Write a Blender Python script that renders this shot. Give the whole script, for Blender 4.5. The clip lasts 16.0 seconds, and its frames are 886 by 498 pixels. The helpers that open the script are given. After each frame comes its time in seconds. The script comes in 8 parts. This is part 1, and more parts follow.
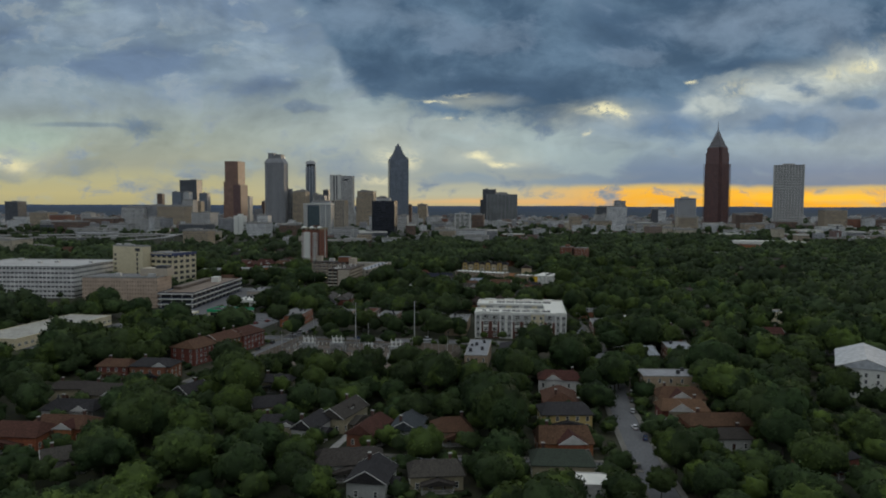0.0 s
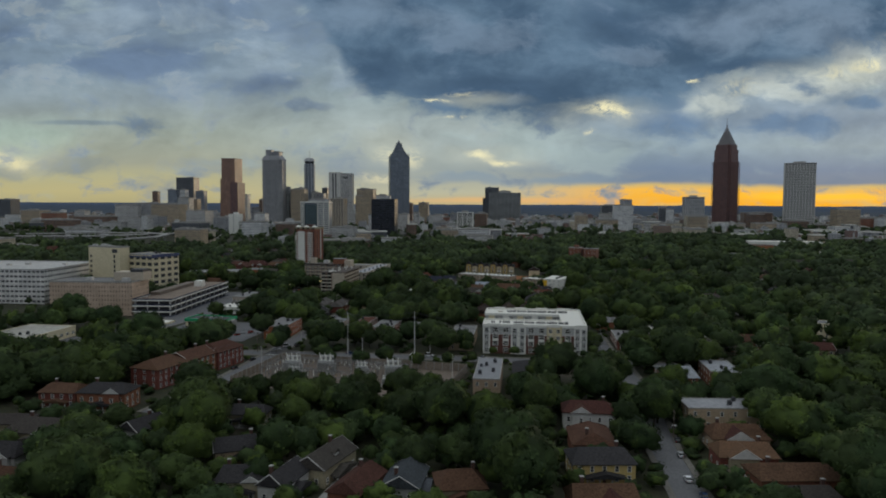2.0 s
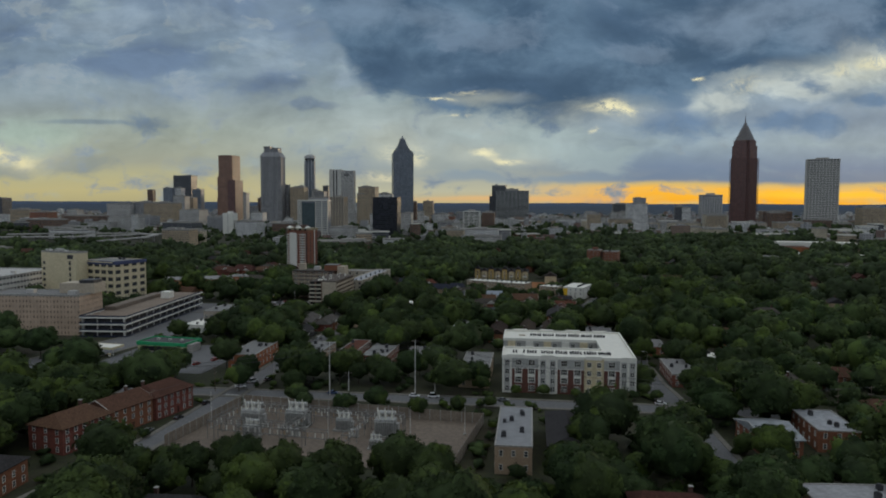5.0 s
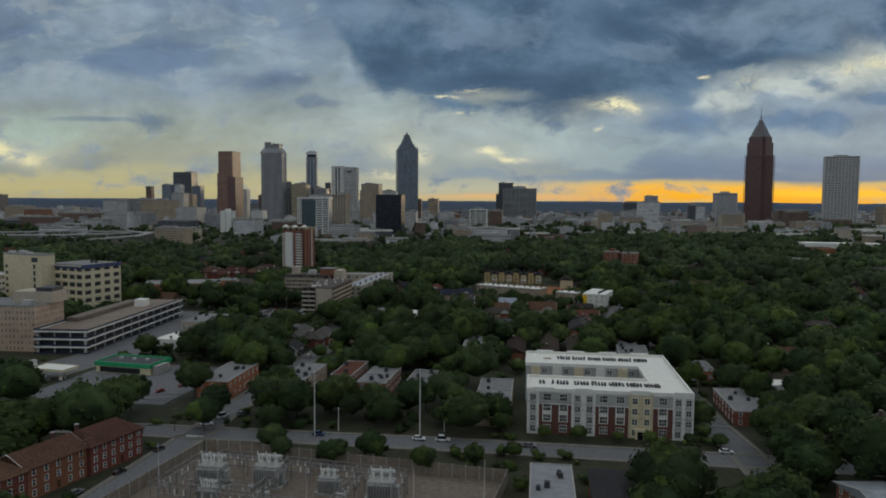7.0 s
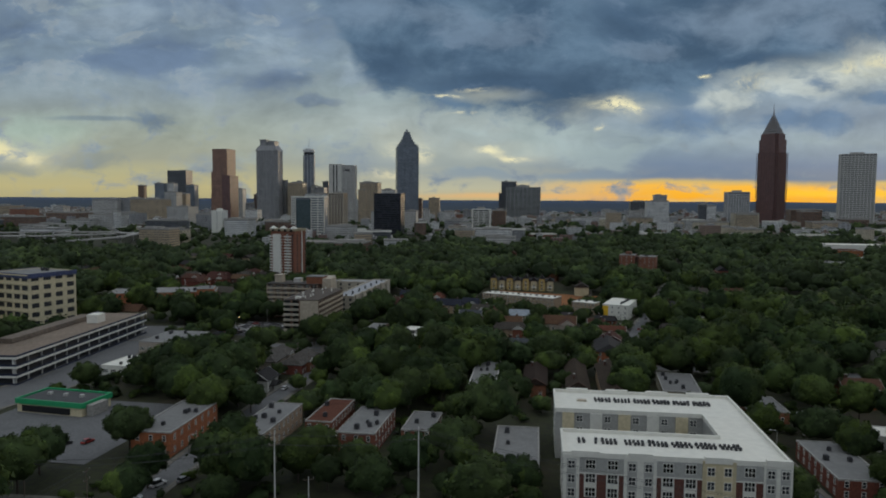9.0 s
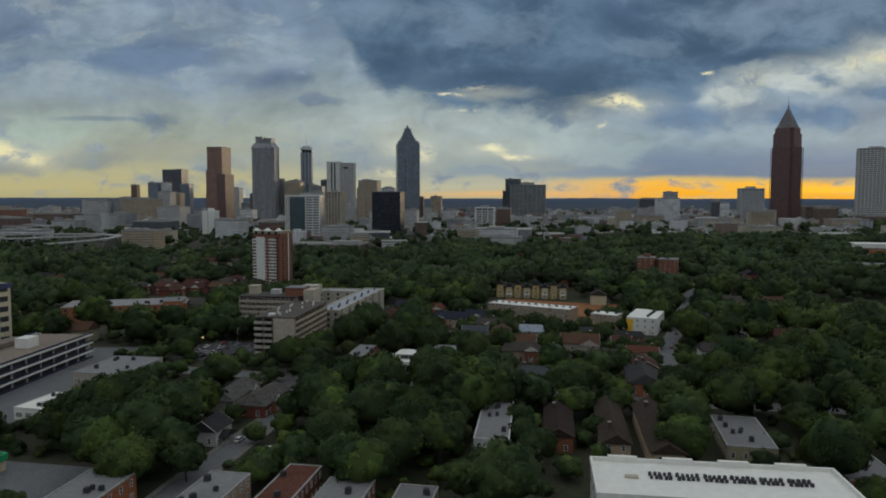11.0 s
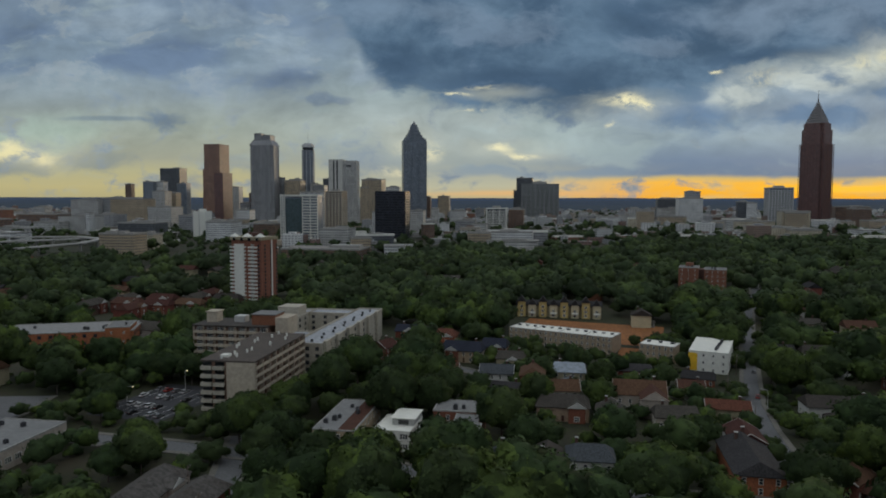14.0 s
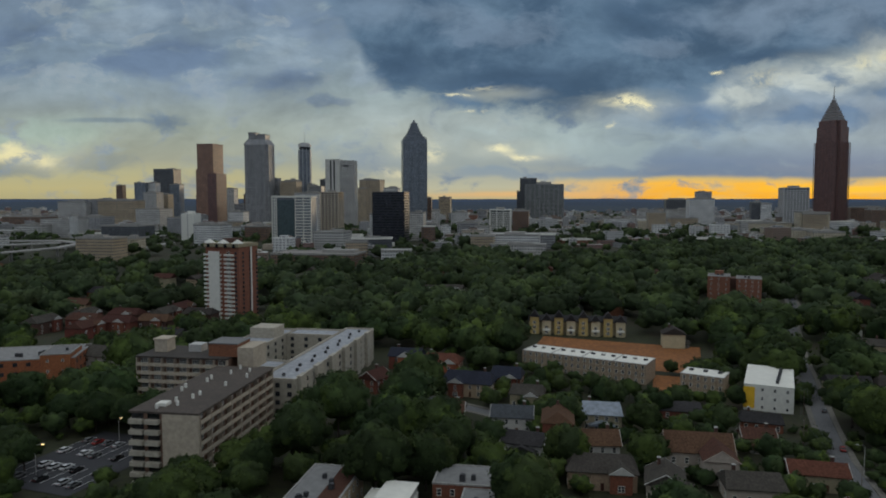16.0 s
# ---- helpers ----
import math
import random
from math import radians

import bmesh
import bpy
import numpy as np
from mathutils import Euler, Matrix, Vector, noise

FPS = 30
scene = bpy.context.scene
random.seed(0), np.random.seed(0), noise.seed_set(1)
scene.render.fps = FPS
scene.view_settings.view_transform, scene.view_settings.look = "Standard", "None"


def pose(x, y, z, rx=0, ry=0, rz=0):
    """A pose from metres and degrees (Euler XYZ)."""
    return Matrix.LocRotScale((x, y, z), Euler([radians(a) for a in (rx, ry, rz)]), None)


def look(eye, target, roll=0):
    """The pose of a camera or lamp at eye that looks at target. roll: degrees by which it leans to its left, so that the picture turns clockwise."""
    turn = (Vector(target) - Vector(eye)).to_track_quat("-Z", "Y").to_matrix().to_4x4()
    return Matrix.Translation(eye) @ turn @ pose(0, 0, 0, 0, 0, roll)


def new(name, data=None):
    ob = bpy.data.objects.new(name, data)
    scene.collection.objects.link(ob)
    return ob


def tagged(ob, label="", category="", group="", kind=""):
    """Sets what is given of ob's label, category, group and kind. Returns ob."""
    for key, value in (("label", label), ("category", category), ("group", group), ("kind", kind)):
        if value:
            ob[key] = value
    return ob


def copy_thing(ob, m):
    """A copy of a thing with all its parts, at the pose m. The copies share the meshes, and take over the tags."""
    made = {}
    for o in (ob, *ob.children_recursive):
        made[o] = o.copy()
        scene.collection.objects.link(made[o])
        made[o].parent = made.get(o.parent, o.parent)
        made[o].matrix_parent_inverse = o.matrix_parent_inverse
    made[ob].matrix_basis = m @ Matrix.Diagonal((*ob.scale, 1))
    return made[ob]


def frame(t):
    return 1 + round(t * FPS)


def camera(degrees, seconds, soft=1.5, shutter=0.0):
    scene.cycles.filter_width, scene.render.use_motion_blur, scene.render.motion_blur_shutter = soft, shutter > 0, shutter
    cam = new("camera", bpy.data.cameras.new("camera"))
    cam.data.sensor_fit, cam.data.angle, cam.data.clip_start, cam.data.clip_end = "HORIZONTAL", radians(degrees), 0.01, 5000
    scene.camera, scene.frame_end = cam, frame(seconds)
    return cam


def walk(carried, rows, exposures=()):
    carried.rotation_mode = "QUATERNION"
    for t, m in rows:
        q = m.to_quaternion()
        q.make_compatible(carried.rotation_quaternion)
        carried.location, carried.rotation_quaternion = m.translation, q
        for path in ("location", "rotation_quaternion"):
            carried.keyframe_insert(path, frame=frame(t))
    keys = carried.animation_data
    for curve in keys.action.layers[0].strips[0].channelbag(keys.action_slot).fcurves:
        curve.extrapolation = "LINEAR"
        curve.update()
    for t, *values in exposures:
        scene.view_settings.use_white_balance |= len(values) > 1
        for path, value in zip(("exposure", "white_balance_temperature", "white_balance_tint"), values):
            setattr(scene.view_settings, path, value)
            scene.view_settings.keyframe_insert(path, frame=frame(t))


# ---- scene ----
cam = camera(64.0, 16.0, soft=1.9)

PATH = [
    (0, (1.264, 11.123, 80.842), (1.3110, 13.1180, 80.7180), 0.2),
    (0.5, (1.020, 23.185, 80.718), (1.0670, 25.1810, 80.5940), 0.2),
    (1, (0.809, 35.439, 80.532), (0.8570, 37.4350, 80.4070), 0.2),
    (1.5, (0.626, 48.192, 80.395), (0.6730, 50.1880, 80.2690), 0.3),
    (2, (0.863, 61.846, 80.395), (0.9070, 63.8410, 80.2670), 0.3),
    (2.5, (1.109, 76.203, 80.448), (1.1490, 78.1990, 80.3200), 0.2),
    (3, (1.311, 90.803, 80.420), (1.3490, 92.7990, 80.2920), 0.1),
    (3.5, (1.430, 105.004, 80.341), (1.4670, 106.9990, 80.2130), 0.1),
    (4, (1.490, 118.547, 80.250), (1.5260, 120.5430, 80.1210), 0.2),
    (6.5, (-0.029, 185.507, 79.858), (-0.0080, 187.5020, 79.7210), 0.3),
    (7, (-0.496, 200.616, 79.832), (-0.4780, 202.6110, 79.6940), 0.4),
    (7.5, (-0.917, 216.592, 79.691), (-0.9010, 218.5870, 79.5530), 0.5),
    (8, (-1.203, 232.630, 79.597), (-1.1880, 234.6260, 79.4580), 0.5),
    (8.5, (-1.636, 248.239, 79.496), (-1.6210, 250.2340, 79.3580), 0.5),
    (9, (-1.448, 264.070, 79.443), (-1.4320, 266.0650, 79.3030), 0.4),
    (11.5, (1.367, 344.513, 79.545), (1.3710, 346.5080, 79.3990), -0.0),
    (12, (1.388, 360.421, 79.660), (1.3870, 362.4150, 79.5130), -0.0),
    (12.5, (0.888, 376.097, 79.679), (0.8830, 378.0920, 79.5330), 0.1),
    (13, (0.174, 391.654, 79.750), (0.1640, 393.6490, 79.6040), 0.1),
    (13.5, (-0.497, 406.847, 79.807), (-0.5080, 408.8410, 79.6610), 0.1),
    (14, (-1.006, 421.958, 79.899), (-1.0190, 423.9530, 79.7530), 0.1),
    (14.5, (-1.374, 437.193, 79.900), (-1.3890, 439.1870, 79.7550), 0.1),
    (15, (-1.614, 452.494, 79.878), (-1.6300, 454.4880, 79.7330), 0.1),
    (15.5, (-1.749, 467.832, 79.819), (-1.7650, 469.8270, 79.6760), 0.1),
    (16, (-1.730, 483.119, 79.745), (-1.7460, 485.1140, 79.6020), 0.0),
]
walk(cam, [(t, look(eye, target, roll)) for t, eye, target, roll in PATH])

# ---- world: evening sky under broken cloud ----
world = bpy.data.worlds.new("evening_sky")
scene.world = world
world.use_nodes = True
WT = world.node_tree
WT.nodes.clear()


class Nodes:
    """Small wrapper that adds nodes and joins their sockets."""

    def __init__(self, tree):
        self.tree = tree

    def add(self, kind, *args, out=0, operation=None, use_clamp=False):
        n = self.tree.nodes.new(kind)
        if operation:
            n.operation = operation
        if use_clamp:
            n.use_clamp = True
        for i, a in enumerate(args):
            self.put(n.inputs[i], a)
        return n.outputs[out]

    def put(self, socket, a):
        if a is None:
            return
        if isinstance(a, bpy.types.NodeSocket):
            self.tree.links.new(a, socket)
        else:
            socket.default_value = a

    def math(self, op, *args, clamp=False):
        return self.add("ShaderNodeMath", *args, operation=op, use_clamp=clamp)

    def vec(self, op, *args, out=0):
        return self.add("ShaderNodeVectorMath", *args, operation=op, out=out)

    def ramp(self, x, lo, hi, a=0.0, b=1.0):
        n = self.tree.nodes.new("ShaderNodeMapRange")
        n.interpolation_type = "SMOOTHSTEP"
        for i, v in enumerate((x, lo, hi, a, b)):
            self.put(n.inputs[i], v)
        return n.outputs[0]

    def mix(self, f, a, b):
        n = self.tree.nodes.new("ShaderNodeMix")
        n.data_type = "RGBA"
        self.put(n.inputs[0], f)
        self.put(n.inputs[6], a if isinstance(a, bpy.types.NodeSocket) else (*a[:3], 1))
        self.put(n.inputs[7], b if isinstance(b, bpy.types.NodeSocket) else (*b[:3], 1))
        return n.outputs[2]

    def stops(self, x, *rows):
        n = self.tree.nodes.new("ShaderNodeValToRGB")
        e = n.color_ramp.elements
        while len(e) < len(rows):
            e.new(0.5)
        for el, (p, c) in zip(e, rows):
            el.position, el.color = p, (*c, 1)
        self.put(n.inputs[0], x)
        return n.outputs[0]

    def noise(self, v, scale, detail=5.0, rough=0.55, out=0):
        n = self.tree.nodes.new("ShaderNodeTexNoise")
        self.put(n.inputs["Vector"], v)
        n.inputs["Scale"].default_value = scale
        n.inputs["Detail"].default_value = detail
        n.inputs["Roughness"].default_value = rough
        return n.outputs[out]


def lin(r, g, b):
    """Linear colour from 0..255 display values."""
    return tuple(((c / 255 + 0.055) / 1.055) ** 2.4 if c > 10 else c / 255 / 12.92 for c in (r, g, b))


SUN_AZIMUTH, SUN_HEIGHT = 33.0, 4.0  # degrees to the right of +y, and above the horizon


def build_sky():
    k = Nodes(WT)
    d = k.add("ShaderNodeTexCoord")
    s = k.add("ShaderNodeSeparateXYZ", d)
    dx, dy, dz = (s.node.outputs[i] for i in range(3))
    depth = k.math("MAXIMUM", k.math("ABSOLUTE", dy), 0.2)
    u, w = k.math("DIVIDE", dx, depth), k.math("DIVIDE", dz, depth)
    flat = k.add("ShaderNodeCombineXYZ", u, w, 0.0)
    # soft edges: the place is shifted by noise at two sizes
    long = k.vec("MULTIPLY", flat, (1.0, 1.7, 1.0))
    n1 = k.vec("SUBTRACT", k.noise(long, 5.0, 3.0, 0.5, out=1), (0.5, 0.5, 0.5))
    n2 = k.vec("SUBTRACT", k.noise(k.vec("ADD", long, (4.0, 9.0, 2.0)), 19.0, 4.0, 0.55, out=1), (0.5, 0.5, 0.5))
    warp = k.vec("ADD", k.vec("MULTIPLY", n1, (0.10, 0.05, 0.0)), k.vec("MULTIPLY", n2, (0.04, 0.022, 0.0)))
    place = k.vec("ADD", flat, warp)
    mild = k.vec("ADD", flat, k.vec("MULTIPLY", warp, (0.35, 0.16, 0.0)))

    def spot(x, y, a, b, inner=0.35, at=place):
        """Soft ellipse: its middle and half sizes in thousandths of the view's depth."""
        v = k.vec("MULTIPLY", k.vec("SUBTRACT", at, (x / 1000, y / 1000, 0)), (1000 / a, 1000 / b, 0))
        return k.ramp(k.vec("LENGTH", v, out=1), 1.0, inner)

    sp = k.add("ShaderNodeSeparateXYZ", mild)
    mu, mw = sp, sp.node.outputs[1]
    # clear air behind the cloud
    nishita = k.add("ShaderNodeTexSky")
    air = nishita.node
    air.sky_type, air.sun_disc, air.dust_density = "NISHITA", False, 2.0
    air.sun_elevation, air.sun_rotation = radians(SUN_HEIGHT), radians(SUN_AZIMUTH)
    clear = k.vec("MULTIPLY", nishita, (0.06, 0.06, 0.06))
    # the veil of cloud from the horizon up, on the left, in the middle and on the right
    h = k.math("MULTIPLY", mw, 1 / 0.30)
    left = k.stops(h, (0.0, lin(174, 165, 126)), (0.05, lin(184, 174, 130)), (0.12, lin(176, 172, 138)), (0.18, lin(156, 157, 142)),
                   (0.33, lin(152, 160, 154)), (0.46, lin(136, 148, 156)), (0.62, lin(120, 137, 155)), (0.95, lin(112, 129, 151)))
    middle = k.stops(h, (0.0, lin(190, 172, 132)), (0.05, lin(182, 180, 158)), (0.16, lin(150, 159, 160)), (0.36, lin(156, 166, 168)),
                     (0.50, lin(146, 160, 166)), (0.66, lin(120, 136, 152)), (0.95, lin(104, 121, 143)))
    right = k.stops(h, (0.0, lin(246, 172, 40)), (0.070, lin(248, 184, 64)), (0.092, lin(200, 176, 116)), (0.108, lin(116, 132, 152)), (0.17, lin(110, 130, 156)),
                    (0.28, lin(138, 155, 168)), (0.4, lin(126, 144, 164)), (0.52, lin(132, 149, 165)), (0.64, lin(150, 160, 167)), (0.95, lin(140, 152, 164)))
    col = k.mix(k.ramp(mu, -0.34, -0.04), left, middle)
    col = k.mix(k.ramp(mu, 0.06, 0.34), col, right)
    col = k.mix(0.015, col, clear)
    billow = k.noise(k.vec("ADD", long, k.vec("MULTIPLY", n1, (0.08, 0.08, 0.0))), 6.5, 9.0, 0.60)
    puffs = k.noise(k.vec("ADD", k.vec("MULTIPLY", place, (1.0, 1.5, 1.0)), (7.0, 3.0, 1.0)), 14.0, 8.0, 0.62)
    streaks = k.noise(k.vec("MULTIPLY", place, (1.0, 3.4, 1.0)), 9.0, 6.0, 0.55)

    def mass(*spots, f=1.0, grain=billow, amount=2.9, lo=0.12, hi=0.85):
        """A bank of cloud with billowing edges inside a soft outline."""
        env = None
        for x, y, a, b in spots:
            e = spot(x, y, a * 1.2, b * 1.25, 0.0)
            env = e if env is None else k.math("MAXIMUM", env, e)
        e = k.math("ADD", k.math("MULTIPLY", env, 0.85), k.math("MULTIPLY", k.math("SUBTRACT", grain, 0.5), amount))
        return k.math("MULTIPLY", k.ramp(e, lo, hi), f)

    # left: pale gap, sunlit heap of cloud and its grey foot
    col = k.mix(k.math("MULTIPLY", spot(-578, 89, 122, 34), 0.35), col, lin(158, 184, 176))
    col = k.mix(mass((-619, 67, 40, 21), (-574, 59, 45, 16), f=1.0, grain=puffs, amount=2.0), col, lin(224, 212, 166))
    col = k.mix(mass((-603, 46, 97, 18), (-489, 55, 97, 24), (-619, 104, 28, 14), f=0.85, grain=puffs, amount=2.0), col, lin(136, 143, 142))
    col = k.mix(mass((-295, 51, 97, 18), (-76, 52, 73, 19), f=0.4, grain=puffs), col, lin(128, 142, 156))
    # upper left: heaps of grey-blue with lighter tops
    col = k.mix(mass((-461, 247, 105, 35), (-246, 191, 81, 48), (-117, 176, 49, 40), (-327, 255, 97, 32), f=0.75), col, lin(142, 157, 173))
    col = k.mix(mass((-368, 198, 122, 32), (-586, 233, 89, 40), (-230, 159, 89, 32), (-433, 182, 89, 24), f=0.8), col, lin(94, 112, 140))
    col = k.mix(mass((-603, 185, 73, 19), (-181, 236, 65, 40), (-181, 132, 57, 13), (-287, 271, 113, 24), f=0.65, grain=puffs), col, lin(100, 118, 144))
    # shelves of blue and pale grey in the middle and on the right
    col = k.mix(mass((62, 37, 146, 16), (183, 36, 162, 13), f=0.6, grain=streaks, amount=1.2), col, lin(122, 143, 166))
    col = k.mix(mass((143, 90, 130, 32), (224, 71, 130, 32), f=0.6, grain=streaks), col, lin(160, 174, 176))
    col = k.mix(mass((394, 148, 89, 32), (515, 165, 97, 32), (612, 190, 65, 35), f=0.9, grain=puffs), col, lin(180, 186, 185))
    col = k.mix(mass((337, 111, 97, 32), (515, 113, 130, 21), (612, 142, 73, 16), (329, 147, 49, 24), f=0.85, grain=puffs, amount=2.2), col, lin(96, 118, 146))
    col = k.mix(mass((458, 38, 243, 13), (321, 34, 97, 10), f=0.4, grain=streaks, amount=1.2), col, lin(104, 124, 152))
    # the great dark mass: the height of its lower edge from left to right
    edge = k.add("ShaderNodeSeparateColor", k.stops(k.math("ADD", k.math("MULTIPLY", mu, 1 / 1.4), 0.5), (0.011, (0.81, 0.81, 0.81)), (0.324, (0.80, 0.80, 0.80)), (0.371, (0.72, 0.72, 0.72)), (0.394, (0.62, 0.62, 0.62)), (0.416, (0.46, 0.46, 0.46)), (0.446, (0.352, 0.352, 0.352)), (0.5, (0.336, 0.336, 0.336)), (0.549, (0.3, 0.3, 0.3)), (0.623, (0.266, 0.266, 0.266)), (0.68, (0.315, 0.315, 0.315)), (0.737, (0.372, 0.372, 0.372)), (0.794, (0.425, 0.425, 0.425)), (0.862, (0.462, 0.462, 0.462)), (0.947, (0.555, 0.555, 0.555))))
    above = k.math("DIVIDE", k.math("SUBTRACT", mw, k.math("MULTIPLY", edge, 0.4)), 0.034)
    rag = k.math("ADD", k.math("MULTIPLY", k.math("SUBTRACT", billow, 0.5), 3.2), k.math("MULTIPLY", k.math("SUBTRACT", puffs, 0.5), 2.2))
    dark = k.ramp(k.math("ADD", above, rag), -0.45, 0.55)
    body = k.mix(k.ramp(billow, 0.36, 0.64), lin(70, 92, 117), lin(92, 114, 137))
    body = k.mix(mass((78, 234, 122, 32), (539, 265, 162, 32), (296, 207, 97, 19), f=0.55, grain=puffs), body, lin(112, 128, 149))
    body = k.mix(mass((94, 162, 178, 32), (280, 251, 105, 48), (-68, 184, 73, 35), (442, 196, 122, 18), f=0.8, amount=2.0), body, lin(65, 86, 111))
    body = k.mix(mass((420, 255, 150, 60), (560, 235, 110, 40), f=0.6, amount=1.8), body, lin(120, 136, 157))
    body = k.mix(mass((-100, 262, 120, 40), (-20, 252, 80, 26), f=0.7, amount=2.0), body, lin(112, 130, 152))
    col = k.mix(dark, col, body)
    # thin dark streak low on the left
    col = k.mix(k.math("MULTIPLY", spot(-481, 109, 89, 5, 0.3, mild), 0.6), col, lin(108, 124, 141))
    col = k.mix(mass((-396, 108, 50, 21), f=0.8, grain=puffs), col, lin(100, 118, 141))
    # sunlit rims and breaks
    for x, y, a, b, f in ((244, 127, 90, 20, 0.3), (90, 68, 90, 14, 0.3), (570, 185, 100, 22, 0.3), (70, 142, 70, 12, 0.35), (-52, 74, 60, 30, 0.35), (-560, 66, 90, 26, 0.3)):
        col = k.mix(k.math("MULTIPLY", spot(x, y, a * 1.3, b * 1.4, 0.0), f), col, lin(206, 204, 184))
    broken = k.ramp(k.noise(k.vec("MULTIPLY", place, (1.0, 1.6, 1.0)), 40.0, 7.0, 0.7), 0.40, 0.56)
    for x, y, a, b, f in ((244, 127, 46, 11, 1), (268, 125, 16, 5, 0.8), (236, 97, 11, 5, 0.6), (384, 178, 15, 4, 0.9), (620, 196, 32, 8, 0.8), (564, 185, 32, 11, 0.4), (450, 164, 40, 13, 0.35), (70, 72, 18, 6, 0.9), (98, 64, 28, 6, 0.9), (13, 141, 24, 4, 0.7), (37, 116, 24, 3, 0.7), (-44, 66, 32, 16, 0.6), (-68, 36, 32, 6, 0.5), (53, 153, 24, 5, 0.4)):
        col = k.mix(k.math("MULTIPLY", k.math("MULTIPLY", spot(x, y, a * 1.25, b * 1.3, 0.05), broken), f), col, lin(234, 224, 186))
    # soft billows over all
    shade = k.ramp(k.math("ADD", k.math("MULTIPLY", billow, 0.6), k.math("MULTIPLY", puffs, 0.4)), 0.34, 0.66, 0.85, 1.15)
    shade = k.math("ADD", 1.0, k.math("MULTIPLY", k.math("SUBTRACT", shade, 1.0), k.ramp(mw, 0.035, 0.11)))
    # lit rims and shaded undersides: the cloud's own slope towards the low sun
    lit = None
    for at, size, step, weight in ((long, 5.0, 0.020, 1.1), (k.vec("MULTIPLY", place, (1.0, 1.4, 1.0)), 12.0, 0.010, 0.6)):
        warped = k.vec("ADD", at, k.vec("MULTIPLY", n1, (0.05, 0.05, 0.0)))
        a = k.noise(warped, size, 4.0, 0.45)
        b = k.noise(k.vec("ADD", warped, (step * 0.7, -step, 0.0)), size, 4.0, 0.45)
        d1 = k.math("MULTIPLY", k.math("SUBTRACT", a, b), weight)
        lit = d1 if lit is None else k.math("ADD", lit, d1)
    lit = k.math("MULTIPLY", k.math("MAXIMUM", k.math("MINIMUM", lit, 0.16), -0.12), k.math("MULTIPLY", k.ramp(mw, 0.03, 0.09), k.math("SUBTRACT", 1.0, k.math("MULTIPLY", dark, 0.75))))
    shade = k.math("ADD", shade, lit)
    col = k.vec("MULTIPLY", col, k.add("ShaderNodeCombineXYZ", shade, shade, shade))
    col = k.vec("MULTIPLY", col, k.mix(k.ramp(mw, 0.03, 0.07), (1.04, 1.045, 1.0), (1.085, 1.12, 1.085)))
    # sunset along the horizon
    low = k.math("MULTIPLY", k.ramp(mw, 0.036, 0.022), k.ramp(mu, 0.14, 0.40))
    col = k.mix(k.math("MULTIPLY", low, k.math("MULTIPLY", k.ramp(streaks, 0.46, 0.62), 0.6)), col, lin(222, 190, 120))
    col = k.mix(k.math("MULTIPLY", low, k.math("MULTIPLY", k.ramp(puffs, 0.50, 0.38), 0.12)), col, lin(180, 168, 138))
    col = k.mix(k.math("MULTIPLY", spot(560, 13, 190, 9, 0.1, mild), 0.9), col, (1.1, 0.60, 0.04))
    col = k.mix(k.math("MULTIPLY", spot(130, 5, 220, 6, 0.2, mild), 0.7), col, lin(230, 180, 116))
    # higher up and behind, the cloud is thinner and lets more of the daylight down
    over = k.mix(k.ramp(k.noise(d, 2.5, 6.0), 0.35, 0.7), (0.42, 0.475, 0.53), (0.77, 0.825, 0.86))
    east = k.mix(k.ramp(k.noise(d, 4.0, 6.0), 0.35, 0.7), (0.16, 0.20, 0.27), (0.34, 0.40, 0.47))
    col = k.mix(k.ramp(dy, 0.12, -0.12), col, east)
    col = k.mix(k.ramp(dz, 0.27, 0.52), col, over)
    bg = k.add("ShaderNodeBackground", col, 1.0)
    out = WT.nodes.new("ShaderNodeOutputWorld")
    WT.links.new(bg, out.inputs[0])


build_sky()

sun = new("sun", bpy.data.lights.new("sun", "SUN"))
sun.data.energy, sun.data.angle, sun.data.color = 0.5, radians(12), (1.0, 0.78, 0.5)
a, e = radians(SUN_AZIMUTH), radians(SUN_HEIGHT)
sun.matrix_world = look((math.sin(a) * math.cos(e), math.cos(a) * math.cos(e), math.sin(e)), (0, 0, 0))
scene.view_settings.exposure = 0.0

